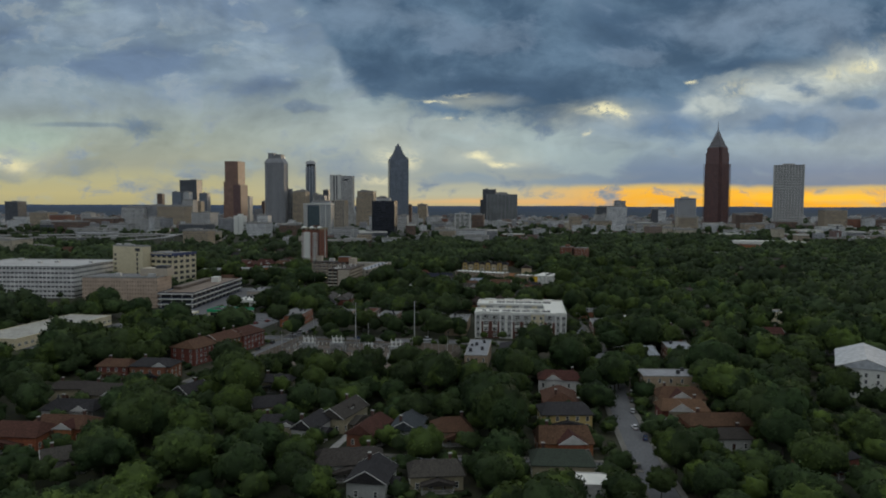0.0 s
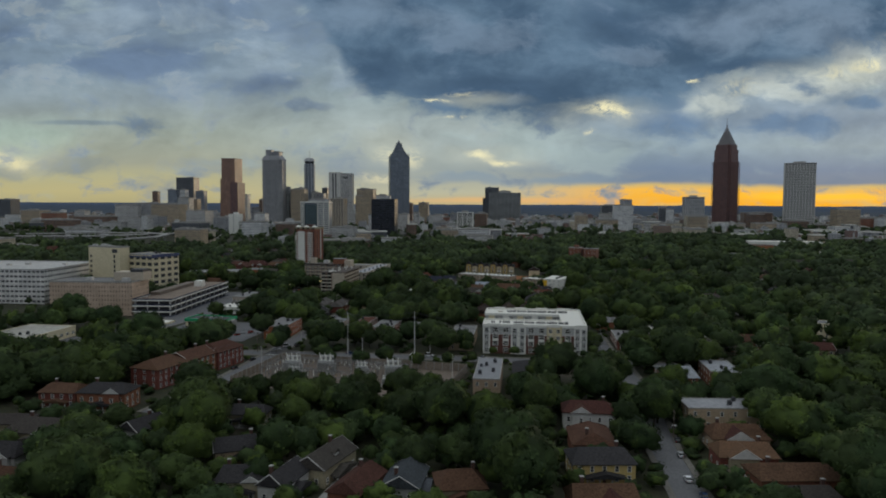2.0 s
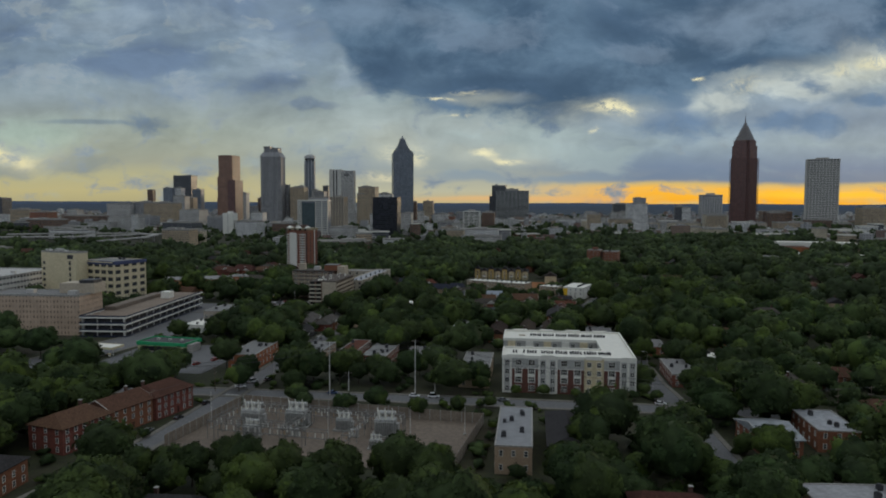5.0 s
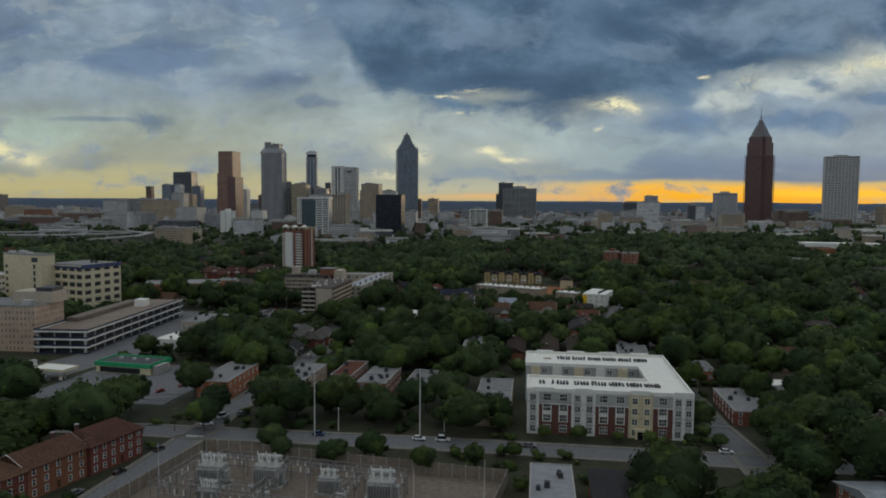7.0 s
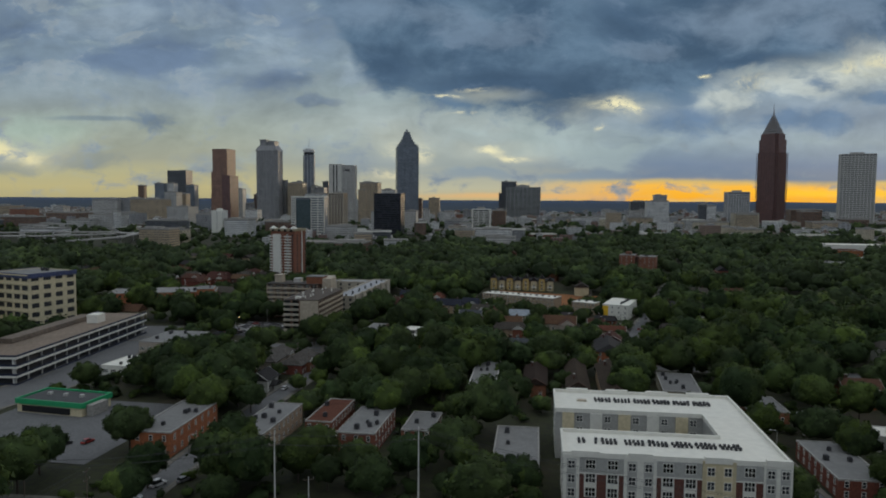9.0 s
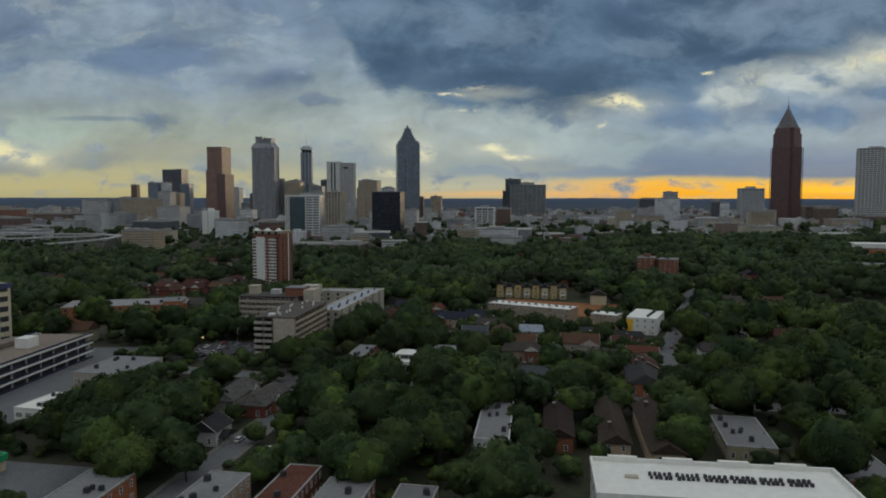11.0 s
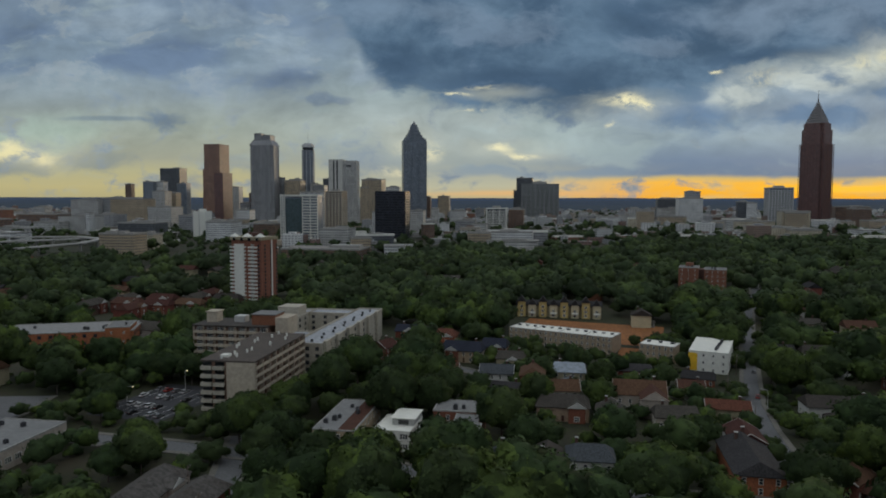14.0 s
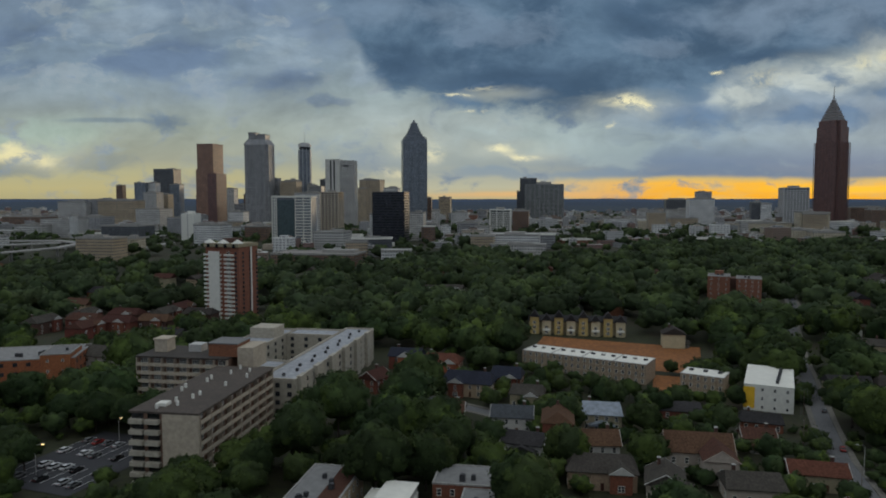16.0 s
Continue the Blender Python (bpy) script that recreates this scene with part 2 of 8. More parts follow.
# ---- materials ----
def surface(name, color, rough=0.8, metal=0.0, vary=0.25, size=1.5, bump=0.3, stain=0.3, spread=0.0, second=None, spec=0.4):
    """A procedural surface: fine grain and wider stains, in metres, and a tint that differs from object to object."""
    m = bpy.data.materials.new(name)
    m.use_nodes = True
    k = Nodes(m.node_tree)
    b = m.node_tree.nodes["Principled BSDF"]
    p = k.add("ShaderNodeNewGeometry")
    fine = k.noise(p, 1 / size, 6.0, 0.6)
    wide = k.noise(p, 0.09 / size, 4.0, 0.6)
    col = k.mix(k.ramp(fine, 0.3, 0.7), [c * (1 - vary) for c in color], [min(1, c * (1 + vary)) for c in color])
    col = k.mix(k.math("MULTIPLY", k.ramp(wide, 0.45, 0.75), stain), col, second or [c * 0.55 for c in color])
    if spread:
        r = k.add("ShaderNodeObjectInfo", out=5)
        hsv = k.add("ShaderNodeHueSaturation", k.ramp(r, 0, 1, 0.5 - 0.04 * spread, 0.5 + 0.04 * spread), 1.0,
                    k.ramp(r, 0, 1, 1 - 0.45 * spread, 1 + 0.45 * spread), 1.0, col)
        col = hsv
    k.put(b.inputs["Base Color"], col)
    b.inputs["Metallic"].default_value = metal
    b.inputs["Specular IOR Level"].default_value = spec
    k.put(b.inputs["Roughness"], k.ramp(fine, 0.2, 0.8, max(0, rough - 0.1), min(1, rough + 0.1)))
    if bump:
        n = k.add("ShaderNodeBump", bump, 0.05, 1.0)
        k.tree.links.new(fine, n.node.inputs["Height"])
        k.put(b.inputs["Normal"], n)
    return m


def facade(name, wall, glass, storey, bay, fill=(0.62, 0.6), rough=0.8, gloss=0.32, shift=0.0):
    """Far walls: rows of windows by storey and bay, with blinds and tones that differ from pane to pane."""
    m = bpy.data.materials.new(name)
    m.use_nodes = True
    k = Nodes(m.node_tree)
    b = m.node_tree.nodes["Principled BSDF"]
    tc = k.add("ShaderNodeTexCoord", out=3).node
    s = k.add("ShaderNodeSeparateXYZ", tc.outputs["Object"]).node
    n = k.add("ShaderNodeSeparateXYZ", tc.outputs["Normal"]).node
    side = k.math("GREATER_THAN", k.math("ABSOLUTE", n.outputs[0]), 0.6)
    top = k.math("GREATER_THAN", k.math("ABSOLUTE", n.outputs[2]), 0.6)
    h = k.math("ADD", k.math("MULTIPLY", side, s.outputs[1]), k.math("MULTIPLY", k.math("SUBTRACT", 1.0, side), s.outputs[0]))
    hu, zu = k.math("ADD", k.math("DIVIDE", h, bay), 100.5 + shift), k.math("ADD", k.math("DIVIDE", s.outputs[2], storey), 0.0)
    fu, fz = k.math("FRACT", hu), k.math("FRACT", zu)
    wu = k.math("LESS_THAN", k.math("ABSOLUTE", k.math("SUBTRACT", fu, 0.5)), fill[0] / 2)
    wz = k.math("LESS_THAN", k.math("ABSOLUTE", k.math("SUBTRACT", fz, 0.5)), fill[1] / 2)
    win = k.math("MULTIPLY", k.math("MULTIPLY", wu, wz), k.math("SUBTRACT", 1.0, top))
    cell = k.add("ShaderNodeCombineXYZ", k.math("FLOOR", hu), k.math("FLOOR", zu), side)
    rnd = k.add("ShaderNodeTexWhiteNoise", cell)
    g = k.mix(k.ramp(rnd, 0.55, 1.0), glass, [c * 2.2 + 0.03 for c in glass])
    p = k.add("ShaderNodeNewGeometry")
    grime = k.noise(p, 0.08, 5.0, 0.6)
    streak = k.noise(k.vec("MULTIPLY", tc.outputs["Object"], (1.0, 1.0, 0.06)), 0.6, 4.0, 0.6)
    wc = k.mix(k.ramp(grime, 0.35, 0.7), [c * 0.82 for c in wall], [min(1, c * 1.1) for c in wall])
    wc = k.mix(k.math("MULTIPLY", k.ramp(streak, 0.5, 0.75), 0.3), wc, [c * 0.6 for c in wall])
    wc = k.mix(k.math("MULTIPLY", top, 0.7), wc, (0.22, 0.22, 0.21))
    k.put(b.inputs["Base Color"], k.mix(win, wc, g))
    k.put(b.inputs["Roughness"], k.ramp(win, 0, 1, rough, gloss))
    return m


def foliage(name, color, tip, vary=1.0):
    """Leaves: tone differs by spray, by tree and across the wood; some light comes through them."""
    m = bpy.data.materials.new(name)
    m.use_nodes = True
    k = Nodes(m.node_tree)
    b = m.node_tree.nodes["Principled BSDF"]
    g = k.add("ShaderNodeNewGeometry")
    r = g.node.outputs["Random Per Island"]
    o = k.add("ShaderNodeObjectInfo", out=5)
    n = k.noise(g, 0.3, 4.0)
    tone = k.ramp(k.math("ADD", k.math("MULTIPLY", r, 0.45), k.math("MULTIPLY", n, 0.6)), 0.2, 0.9)
    col = k.mix(tone, color, tip)
    # whole crowns of another kind: lighter yellow-green, or dark blue-green
    cells = k.tree.nodes.new("ShaderNodeTexVoronoi")
    cells.inputs["Scale"].default_value = 0.075
    flat = k.vec("MULTIPLY", k.vec("ADD", g, k.vec("MULTIPLY", k.noise(g, 0.12, 2.0, out=1), (9.0, 9.0, 0.0))), (1.0, 1.0, 0.0))
    k.put(cells.inputs["Vector"], flat)
    sort = k.add("ShaderNodeSeparateColor", cells.outputs["Color"])
    own = k.math("FRACT", k.math("ADD", sort, k.math("MULTIPLY", o, 3.0)))
    wide = k.noise(g, 0.02, 3.0)
    hue = k.ramp(k.math("ADD", k.math("MULTIPLY", own, 0.6), k.math("MULTIPLY", wide, 0.6)), 0.15, 0.95, 0.502 + 0.02 * vary, 0.502 - 0.024 * vary)
    val = k.math("MULTIPLY", k.math("ADD", 1.0 - 0.2 * vary, k.math("MULTIPLY", k.math("POWER", own, 2.2), 0.85 * vary)), k.math("MULTIPLY", k.ramp(k.noise(g, 0.16, 2.0), 0.33, 0.67, 0.8, 1.2), k.ramp(k.noise(g, 0.013, 3.0), 0.35, 0.65, 0.78, 1.22)))
    col = k.add("ShaderNodeHueSaturation", hue, k.ramp(own, 0.4, 1.0, 1.0, 1.22), val, 1.0, col)
    k.put(b.inputs["Base Color"], col)
    b.inputs["Roughness"].default_value = 0.75
    b.inputs["Specular IOR Level"].default_value = 0.08
    leafy = k.add("ShaderNodeBump", 0.6, 0.6, 1.0)
    k.tree.links.new(k.noise(g, 1.6, 4.0, 0.7), leafy.node.inputs["Height"])
    k.put(b.inputs["Normal"], leafy)
    back = k.add("ShaderNodeBsdfTranslucent", col)
    mixed = k.tree.nodes.new("ShaderNodeMixShader")
    mixed.inputs[0].default_value = 0.25
    k.tree.links.new(b.outputs[0], mixed.inputs[1]), k.tree.links.new(back, mixed.inputs[2])
    k.tree.links.new(mixed.outputs[0], m.node_tree.nodes["Material Output"].inputs[0])
    return m


def glass_mat(name, color, rough=0.06):
    m = bpy.data.materials.new(name)
    m.use_nodes = True
    k = Nodes(m.node_tree)
    b = m.node_tree.nodes["Principled BSDF"]
    g = k.add("ShaderNodeNewGeometry")
    r = k.add("ShaderNodeObjectInfo", out=5)
    n = k.noise(g, 0.5, 2.0)
    k.put(b.inputs["Base Color"], k.mix(k.math("MULTIPLY", k.ramp(r, 0.5, 1), k.ramp(n, 0.3, 0.7)), color, [c * 2 + 0.02 for c in color]))
    b.inputs["Roughness"].default_value = rough
    b.inputs["Specular IOR Level"].default_value = 0.6
    return m


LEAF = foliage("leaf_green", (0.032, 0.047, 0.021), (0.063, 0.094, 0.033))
# Leaves of farther trees: distance haze is mixed in, paler and bluer than LEAF.
LEAF_HAZED = foliage("leaf_far_hazed", (0.040, 0.056, 0.028), (0.066, 0.092, 0.041), 0.7)
BARK = surface("bark", (0.07, 0.055, 0.045), 0.9, size=0.3)
LAWN = surface("mown_lawn", (0.05, 0.085, 0.02), 0.95, vary=0.25, size=3.0, stain=0.4)
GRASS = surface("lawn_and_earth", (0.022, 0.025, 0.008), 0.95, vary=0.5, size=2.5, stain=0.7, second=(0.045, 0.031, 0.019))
ASPHALT = surface("asphalt", (0.12, 0.12, 0.123), 0.85, size=0.8, stain=0.5, second=(0.08, 0.08, 0.085))
ASPHALT_DARK = surface("dark_asphalt", (0.035, 0.035, 0.04), 0.85, size=0.8, stain=0.5)
CONCRETE = surface("concrete", (0.30, 0.29, 0.27), 0.85, size=0.8, stain=0.4)
PAVING = surface("pavement_concrete", (0.15, 0.14, 0.12), 0.9, size=1.0, stain=0.4)
PAINT_LINE = surface("road_paint", (0.6, 0.6, 0.58), 0.7, size=0.4)
GRAVEL = surface("yard_gravel", (0.15, 0.118, 0.092), 0.95, vary=0.25, size=1.5, stain=0.5, second=(0.08, 0.065, 0.052))
CLAY = surface("red_clay_earth", (0.23, 0.090, 0.027), 0.95, vary=0.35, size=2.0, stain=0.5)
BRICK = surface("red_brick", (0.185, 0.066, 0.040), 0.88, vary=0.35, size=0.5, stain=0.35, spread=0.3)
BRICK_ORANGE = surface("orange_brick", (0.30, 0.105, 0.048), 0.88, vary=0.3, size=0.5, stain=0.3, spread=0.2)
BRICK_TAN = surface("tan_brick", (0.34, 0.25, 0.17), 0.88, vary=0.2, size=0.5, stain=0.3, spread=0.2)
CREAM = surface("cream_render", (0.60, 0.52, 0.345), 0.85, vary=0.12, size=1.2, stain=0.3)
BEIGE = surface("beige_concrete", (0.42, 0.36, 0.28), 0.85, vary=0.15, size=1.2, stain=0.35)
WHITE = surface("white_paint", (0.66, 0.65, 0.59), 0.7, vary=0.07, size=1.5, stain=0.18, second=(0.5, 0.48, 0.44))
WHITE_ROOF = surface("white_roof_membrane", (0.68, 0.665, 0.60), 0.75, vary=0.06, size=2.5, stain=0.3, second=(0.55, 0.52, 0.47))
GREY_ROOF = surface("grey_flat_roof", (0.17, 0.168, 0.165), 0.9, vary=0.15, size=1.6, stain=0.55, second=(0.11, 0.11, 0.11), spread=0.25)
GREY_WALL = surface("grey_siding", (0.36, 0.36, 0.34), 0.85, vary=0.1, size=0.8, stain=0.25)
YELLOW_WALL = surface("pale_yellow_siding", (0.50, 0.43, 0.28), 0.85, vary=0.1, size=0.8, stain=0.25)
SHINGLE = surface("dark_shingle", (0.036, 0.034, 0.035), 0.95, vary=0.4, size=0.5, stain=0.5, spread=0.4, spec=0.12)
SHINGLE_BROWN = surface("brown_shingle", (0.080, 0.040, 0.028), 0.95, vary=0.4, size=0.5, stain=0.5, spread=0.45, spec=0.12)
SHINGLE_GREY = surface("grey_shingle", (0.055, 0.048, 0.042), 0.95, vary=0.35, size=0.5, stain=0.5, spread=0.4, spec=0.12)
SHINGLE_BLUE = surface("blue_grey_shingle", (0.062, 0.068, 0.075), 0.95, vary=0.35, size=0.5, stain=0.5, spread=0.3, spec=0.12)
SHINGLE_NAVY = surface("dark_blue_shingle", (0.024, 0.027, 0.040), 0.95, vary=0.35, size=0.5, stain=0.4, spec=0.15)
SHINGLE_RED = surface("red_brown_shingle", (0.105, 0.042, 0.028), 0.95, vary=0.35, size=0.5, stain=0.5, spec=0.12)
SHINGLE_UMBER = surface("umber_shingle", (0.040, 0.029, 0.023), 0.95, vary=0.4, size=0.6, stain=0.5, spread=0.3, spec=0.1)
SLATE_WORN = surface("worn_grey_slate", (0.085, 0.078, 0.072), 0.95, vary=0.35, size=1.2, stain=0.6, second=(0.05, 0.036, 0.028), spec=0.12)
STUCCO = surface("pale_stucco", (0.36, 0.31, 0.26), 0.9, vary=0.12, size=1.2, stain=0.3)
METAL = surface("galvanised_steel", (0.46, 0.45, 0.43), 0.5, 0.25, vary=0.15, size=0.5)
DARK_METAL_AND_SHADE = surface("dark_metal_and_deck_shade", (0.05, 0.05, 0.055), 0.6, 0.2, vary=0.3, size=0.4)
CREAM_SIDING = surface("weathered_cream_siding", (0.30, 0.26, 0.17), 0.85, vary=0.15, size=1.0, stain=0.35)
BRICK_DARK = surface("sooty_brick", (0.085, 0.045, 0.035), 0.9, vary=0.3, size=0.5)
WHITE_SIDING = surface("weathered_white_siding", (0.46, 0.45, 0.42), 0.8, vary=0.1, size=1.2, stain=0.25)
PALE_CONCRETE = surface("pale_grey_concrete", (0.38, 0.345, 0.28), 0.85, vary=0.15, size=1.4, stain=0.35)
BRICK_BAY = surface("brown_red_facing_brick", (0.115, 0.048, 0.036), 0.88, vary=0.3, size=0.5, stain=0.3)
OCHRE_WALL = surface("ochre_siding", (0.46, 0.34, 0.13), 0.85, vary=0.12, size=0.8, stain=0.25)
WOOD_POLE = surface("weathered_wood", (0.13, 0.10, 0.08), 0.9, size=0.3)
PALE_POLE = surface("pale_concrete_pole", (0.5, 0.49, 0.46), 0.8, size=0.6)
PANE = glass_mat("window_glass", (0.02, 0.024, 0.03))
# PANE_SHADE is matte: the shade of a deep window recess is its colour
PANE_SHADE = surface("deep_shaded_glass", (0.03, 0.032, 0.036), 0.5, vary=0.4, size=2.0, bump=0)
PANE_DARK = glass_mat("dark_window", (0.012, 0.013, 0.015), 0.12)
GREEN_SIGN = surface("green_canopy_panel", (0.02, 0.30, 0.12), 0.5, vary=0.08)
YELLOW_SIGN = surface("yellow_sheathing", (0.75, 0.45, 0.03), 0.7, vary=0.1)
TYRE = surface("tyre_rubber", (0.02, 0.02, 0.02), 0.9)

# ---- helpers for building ----
SITES = []  # plots that trees keep clear of: (x, y, half width, half depth, turn in degrees, margin)


def ease(t):
    t = min(1.0, max(0.0, t))
    return t * t * (3 - 2 * t)


def ground_z(x, y):
    """Height of the land: a shallow dip by the townhouses, a rise to the city, and wooded hills at the horizon."""
    z = -5.0 * math.exp(-((x - 110) / 150) ** 2 - ((y - 810) / 150) ** 2)
    z += 14.0 * ease((y - 1000) / 900)
    return z


def part(name, bm, material, parent=None, label="", at=None):
    """Links a bmesh as one mesh object under a thing or a part."""
    me = bpy.data.meshes.new(name)
    bm.to_mesh(me)
    bm.free()
    for m in material if isinstance(material, (list, tuple)) else (material,):
        me.materials.append(m)
    return again(name, me, parent, at, label)


def again(name, me, parent, at=None, label=""):
    """One more object on a mesh that exists."""
    ob = new(name, me)
    ob.parent = parent
    if at is not None:
        ob.matrix_basis = at
    if label:
        ob["label"] = label
    return ob


def thing(name, label, category, x, y, z=None, turn=0, group="", kind=""):
    ob = new(name)
    ob.matrix_basis = pose(x, y, ground_z(x, y) if z is None else z, 0, 0, turn)
    return tagged(ob, label, category, group, kind)


def box(bm, x0, x1, y0, y1, z0, z1, slot=0, bevel=0.0):
    v = [bm.verts.new(p) for p in ((x0, y0, z0), (x1, y0, z0), (x1, y1, z0), (x0, y1, z0), (x0, y0, z1), (x1, y0, z1), (x1, y1, z1), (x0, y1, z1))]
    fs = [bm.faces.new([v[i] for i in q]) for q in ((3, 2, 1, 0), (4, 5, 6, 7), (0, 1, 5, 4), (1, 2, 6, 5), (2, 3, 7, 6), (3, 0, 4, 7))]
    for f in fs:
        f.material_index = slot
    if bevel:
        bmesh.ops.bevel(bm, geom=list({e for f in fs for e in f.edges}), offset=bevel, segments=2, affect="EDGES")
    return fs


def cube(x0, x1, y0, y1, z0, z1, bevel=0.0):
    bm = bmesh.new()
    box(bm, x0, x1, y0, y1, z0, z1, 0, bevel)
    return bm


def prism(pts, z0, z1, bm=None, slot=0):
    """An upright prism on the outline pts (counter-clockwise)."""
    bm = bm or bmesh.new()
    lo, hi = [bm.verts.new((x, y, z0)) for x, y in pts], [bm.verts.new((x, y, z1)) for x, y in pts]
    n = len(pts)
    fs = [bm.faces.new(hi), bm.faces.new(lo[::-1])] + [bm.faces.new((lo[i], lo[(i + 1) % n], hi[(i + 1) % n], hi[i])) for i in range(n)]
    for f in fs:
        f.material_index = slot
    return bm


def tube(points, r, sides=6, bm=None, taper=1.0):
    """A round bar along points."""
    bm = bm or bmesh.new()
    rings = []
    for i, p in enumerate(points):
        a, b = Vector(points[max(0, i - 1)]), Vector(points[min(len(points) - 1, i + 1)])
        q = (b - a).to_track_quat("Z", "Y")
        rr = r * (1 + (taper - 1) * i / max(1, len(points) - 1))
        rings.append([bm.verts.new(Vector(p) + q @ Vector((rr * math.cos(2 * math.pi * j / sides), rr * math.sin(2 * math.pi * j / sides), 0))) for j in range(sides)])
    for lo, hi in zip(rings, rings[1:]):
        for j in range(sides):
            bm.faces.new((lo[j], lo[(j + 1) % sides], hi[(j + 1) % sides], hi[j]))
    bm.faces.new(rings[0][::-1]), bm.faces.new(rings[-1])
    return bm


def keep_clear(x, y, hw, hd, turn=0, margin=3.0, crown=0.45, soft=False):
    """No tree here; a soft place takes shrubs."""
    SITES.append((x, y, hw, hd, math.cos(radians(turn)), math.sin(radians(turn)), margin, crown, soft))


def is_clear(x, y, r, shrub=False):
    for sx, sy, hw, hd, c, s, m, f, soft in SITES:
        if soft and shrub:
            continue
        dx, dy = x - sx, y - sy
        a, b = c * dx + s * dy, -s * dx + c * dy
        if abs(a) < hw + m + r * f and abs(b) < hd + m + r * f:
            return False
    return True


def passing(x, y):
    """How near the path comes while the spot still lies in view."""
    return max(183.0, abs(x) / 0.625, y - 483.0)


# ---- ground, roads, pavements ----
def axis(stops):
    out = []
    for a, b, step in stops:
        out += list(np.arange(a, b, step))
    return out + [stops[-1][1]]


def build_ground():
    xs = axis([(-3600, -700, 145), (-700, 700, 14), (700, 3600, 145)])
    ys = axis([(-400, 0, 40), (0, 1200, 14), (1200, 2000, 40), (2000, 4750, 125)])
    v = [(x, y, ground_z(x, y)) for y in ys for x in xs]
    n = len(xs)
    f = [(j * n + i, j * n + i + 1, (j + 1) * n + i + 1, (j + 1) * n + i) for j in range(len(ys) - 1) for i in range(n - 1)]
    me = bpy.data.meshes.new("ground")
    me.from_pydata(v, [], f)
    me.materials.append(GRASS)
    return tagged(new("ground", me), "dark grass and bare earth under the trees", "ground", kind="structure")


build_ground()


def strip(name, pts, width, material, lift, label, category, clear=True, depth=None):
    """A road or pavement along pts, laid on the ground."""
    p = []
    for a, b in zip(pts, pts[1:]):
        n = max(1, int(math.dist(a, b) / 7))
        p += [(a[0] + (b[0] - a[0]) * i / n, a[1] + (b[1] - a[1]) * i / n) for i in range(n)]
    p.append(pts[-1])
    bm = bmesh.new()
    rows = []
    for i, (x, y) in enumerate(p):
        a, b = p[max(0, i - 1)], p[min(len(p) - 1, i + 1)]
        l = math.dist(a, b)
        nx, ny = -(b[1] - a[1]) / l, (b[0] - a[0]) / l
        row = []
        for s in (-0.5, 0.5):
            qx, qy = x + nx * width * s, y + ny * width * s
            row += [bm.verts.new((qx, qy, ground_z(qx, qy) + lift)), bm.verts.new((qx, qy, ground_z(qx, qy) + (-0.3 if depth is None else lift - depth)))]
        rows.append(row)
        if clear and i:
            keep_clear((x + a[0]) / 2, (y + a[1]) / 2, l, width / 2, math.degrees(math.atan2(b[1] - a[1], b[0] - a[0])), 0.6, 0.22)
    for r, q in zip(rows, rows[1:]):
        bm.faces.new((r[0], q[0], q[2], r[2])), bm.faces.new((r[1], q[1], q[0], r[0])), bm.faces.new((r[2], q[2], q[3], r[3]))
        if depth is not None:
            bm.faces.new((r[1], r[3], q[3], q[1]))
    bmesh.ops.recalc_face_normals(bm, faces=bm.faces)
    ob = tagged(part(name, bm, material), label, category, kind="structure")
    if depth is not None:
        me = None
        for x, y in p[4::8]:
            m = pose(x, y, ground_z(x, y))
            if me is None:
                me = part("pier", cube(-1.1, 1.1, -1.1, 1.1, -1, lift - depth), material, ob, at=m).data
            else:
                again("pier", me, ob, m)
    return ob


def road(name, pts, width, label="grey asphalt street between the trees"):
    strip(name, pts, width, ASPHALT, 0.12, label, "road")
    for s in (-1, 1):
        off = []
        for i, (x, y) in enumerate(pts):
            a, b = pts[max(0, i - 1)], pts[min(len(pts) - 1, i + 1)]
            l = math.dist(a, b)
            off.append((x - (b[1] - a[1]) / l * s * (width / 2 + 1.0), y + (b[0] - a[0]) / l * s * (width / 2 + 1.0)))
        strip("pavement", off, 1.9, PAVING, 0.26, "pale concrete pavement with a kerb along a street", "pavement", clear=False)


def lot(name, x, y, w, d, turn, material, label, category="pavement", lift=0.18):
    bm = bmesh.new()
    nx, ny = max(1, int(w / 7)), max(1, int(d / 7))
    c, s = math.cos(radians(turn)), math.sin(radians(turn))
    g = []
    for j in range(ny + 1):
        for i in range(nx + 1):
            px, py = (i / nx - 0.5) * w, (j / ny - 0.5) * d
            qx, qy = x + c * px - s * py, y + s * px + c * py
            g.append(bm.verts.new((qx, qy, ground_z(qx, qy) + lift)))
    for j in range(ny):
        for i in range(nx):
            bm.faces.new([g[k] for k in (j * (nx + 1) + i, j * (nx + 1) + i + 1, (j + 1) * (nx + 1) + i + 1, (j + 1) * (nx + 1) + i)])
    keep_clear(x, y, w / 2, d / 2, turn, 2.0)
    return tagged(part(name, bm, material), label, category, kind="structure")


road("road_east", [(60, 40), (63, 150), (69, 215), (79, 290), (91, 345), (98, 420), (99, 452), (105, 500)], 8.4)
keep_clear(66, 200, 9, 40, -8, 0, 0.35, True), keep_clear(-18, 421, 40, 7, -7, 0, 0.6, True), keep_clear(296, 806, 34, 13, -10, 0, 0.5, True)
road("road_cross", [(-420, 482), (-200, 452), (-95, 440), (0, 428), (98, 413), (190, 398), (420, 368)], 9.5)
road("road_diagonal", [(-105, 330), (-90, 385), (-81, 440), (-70, 520), (-58, 585), (-70, 655)], 7.5)
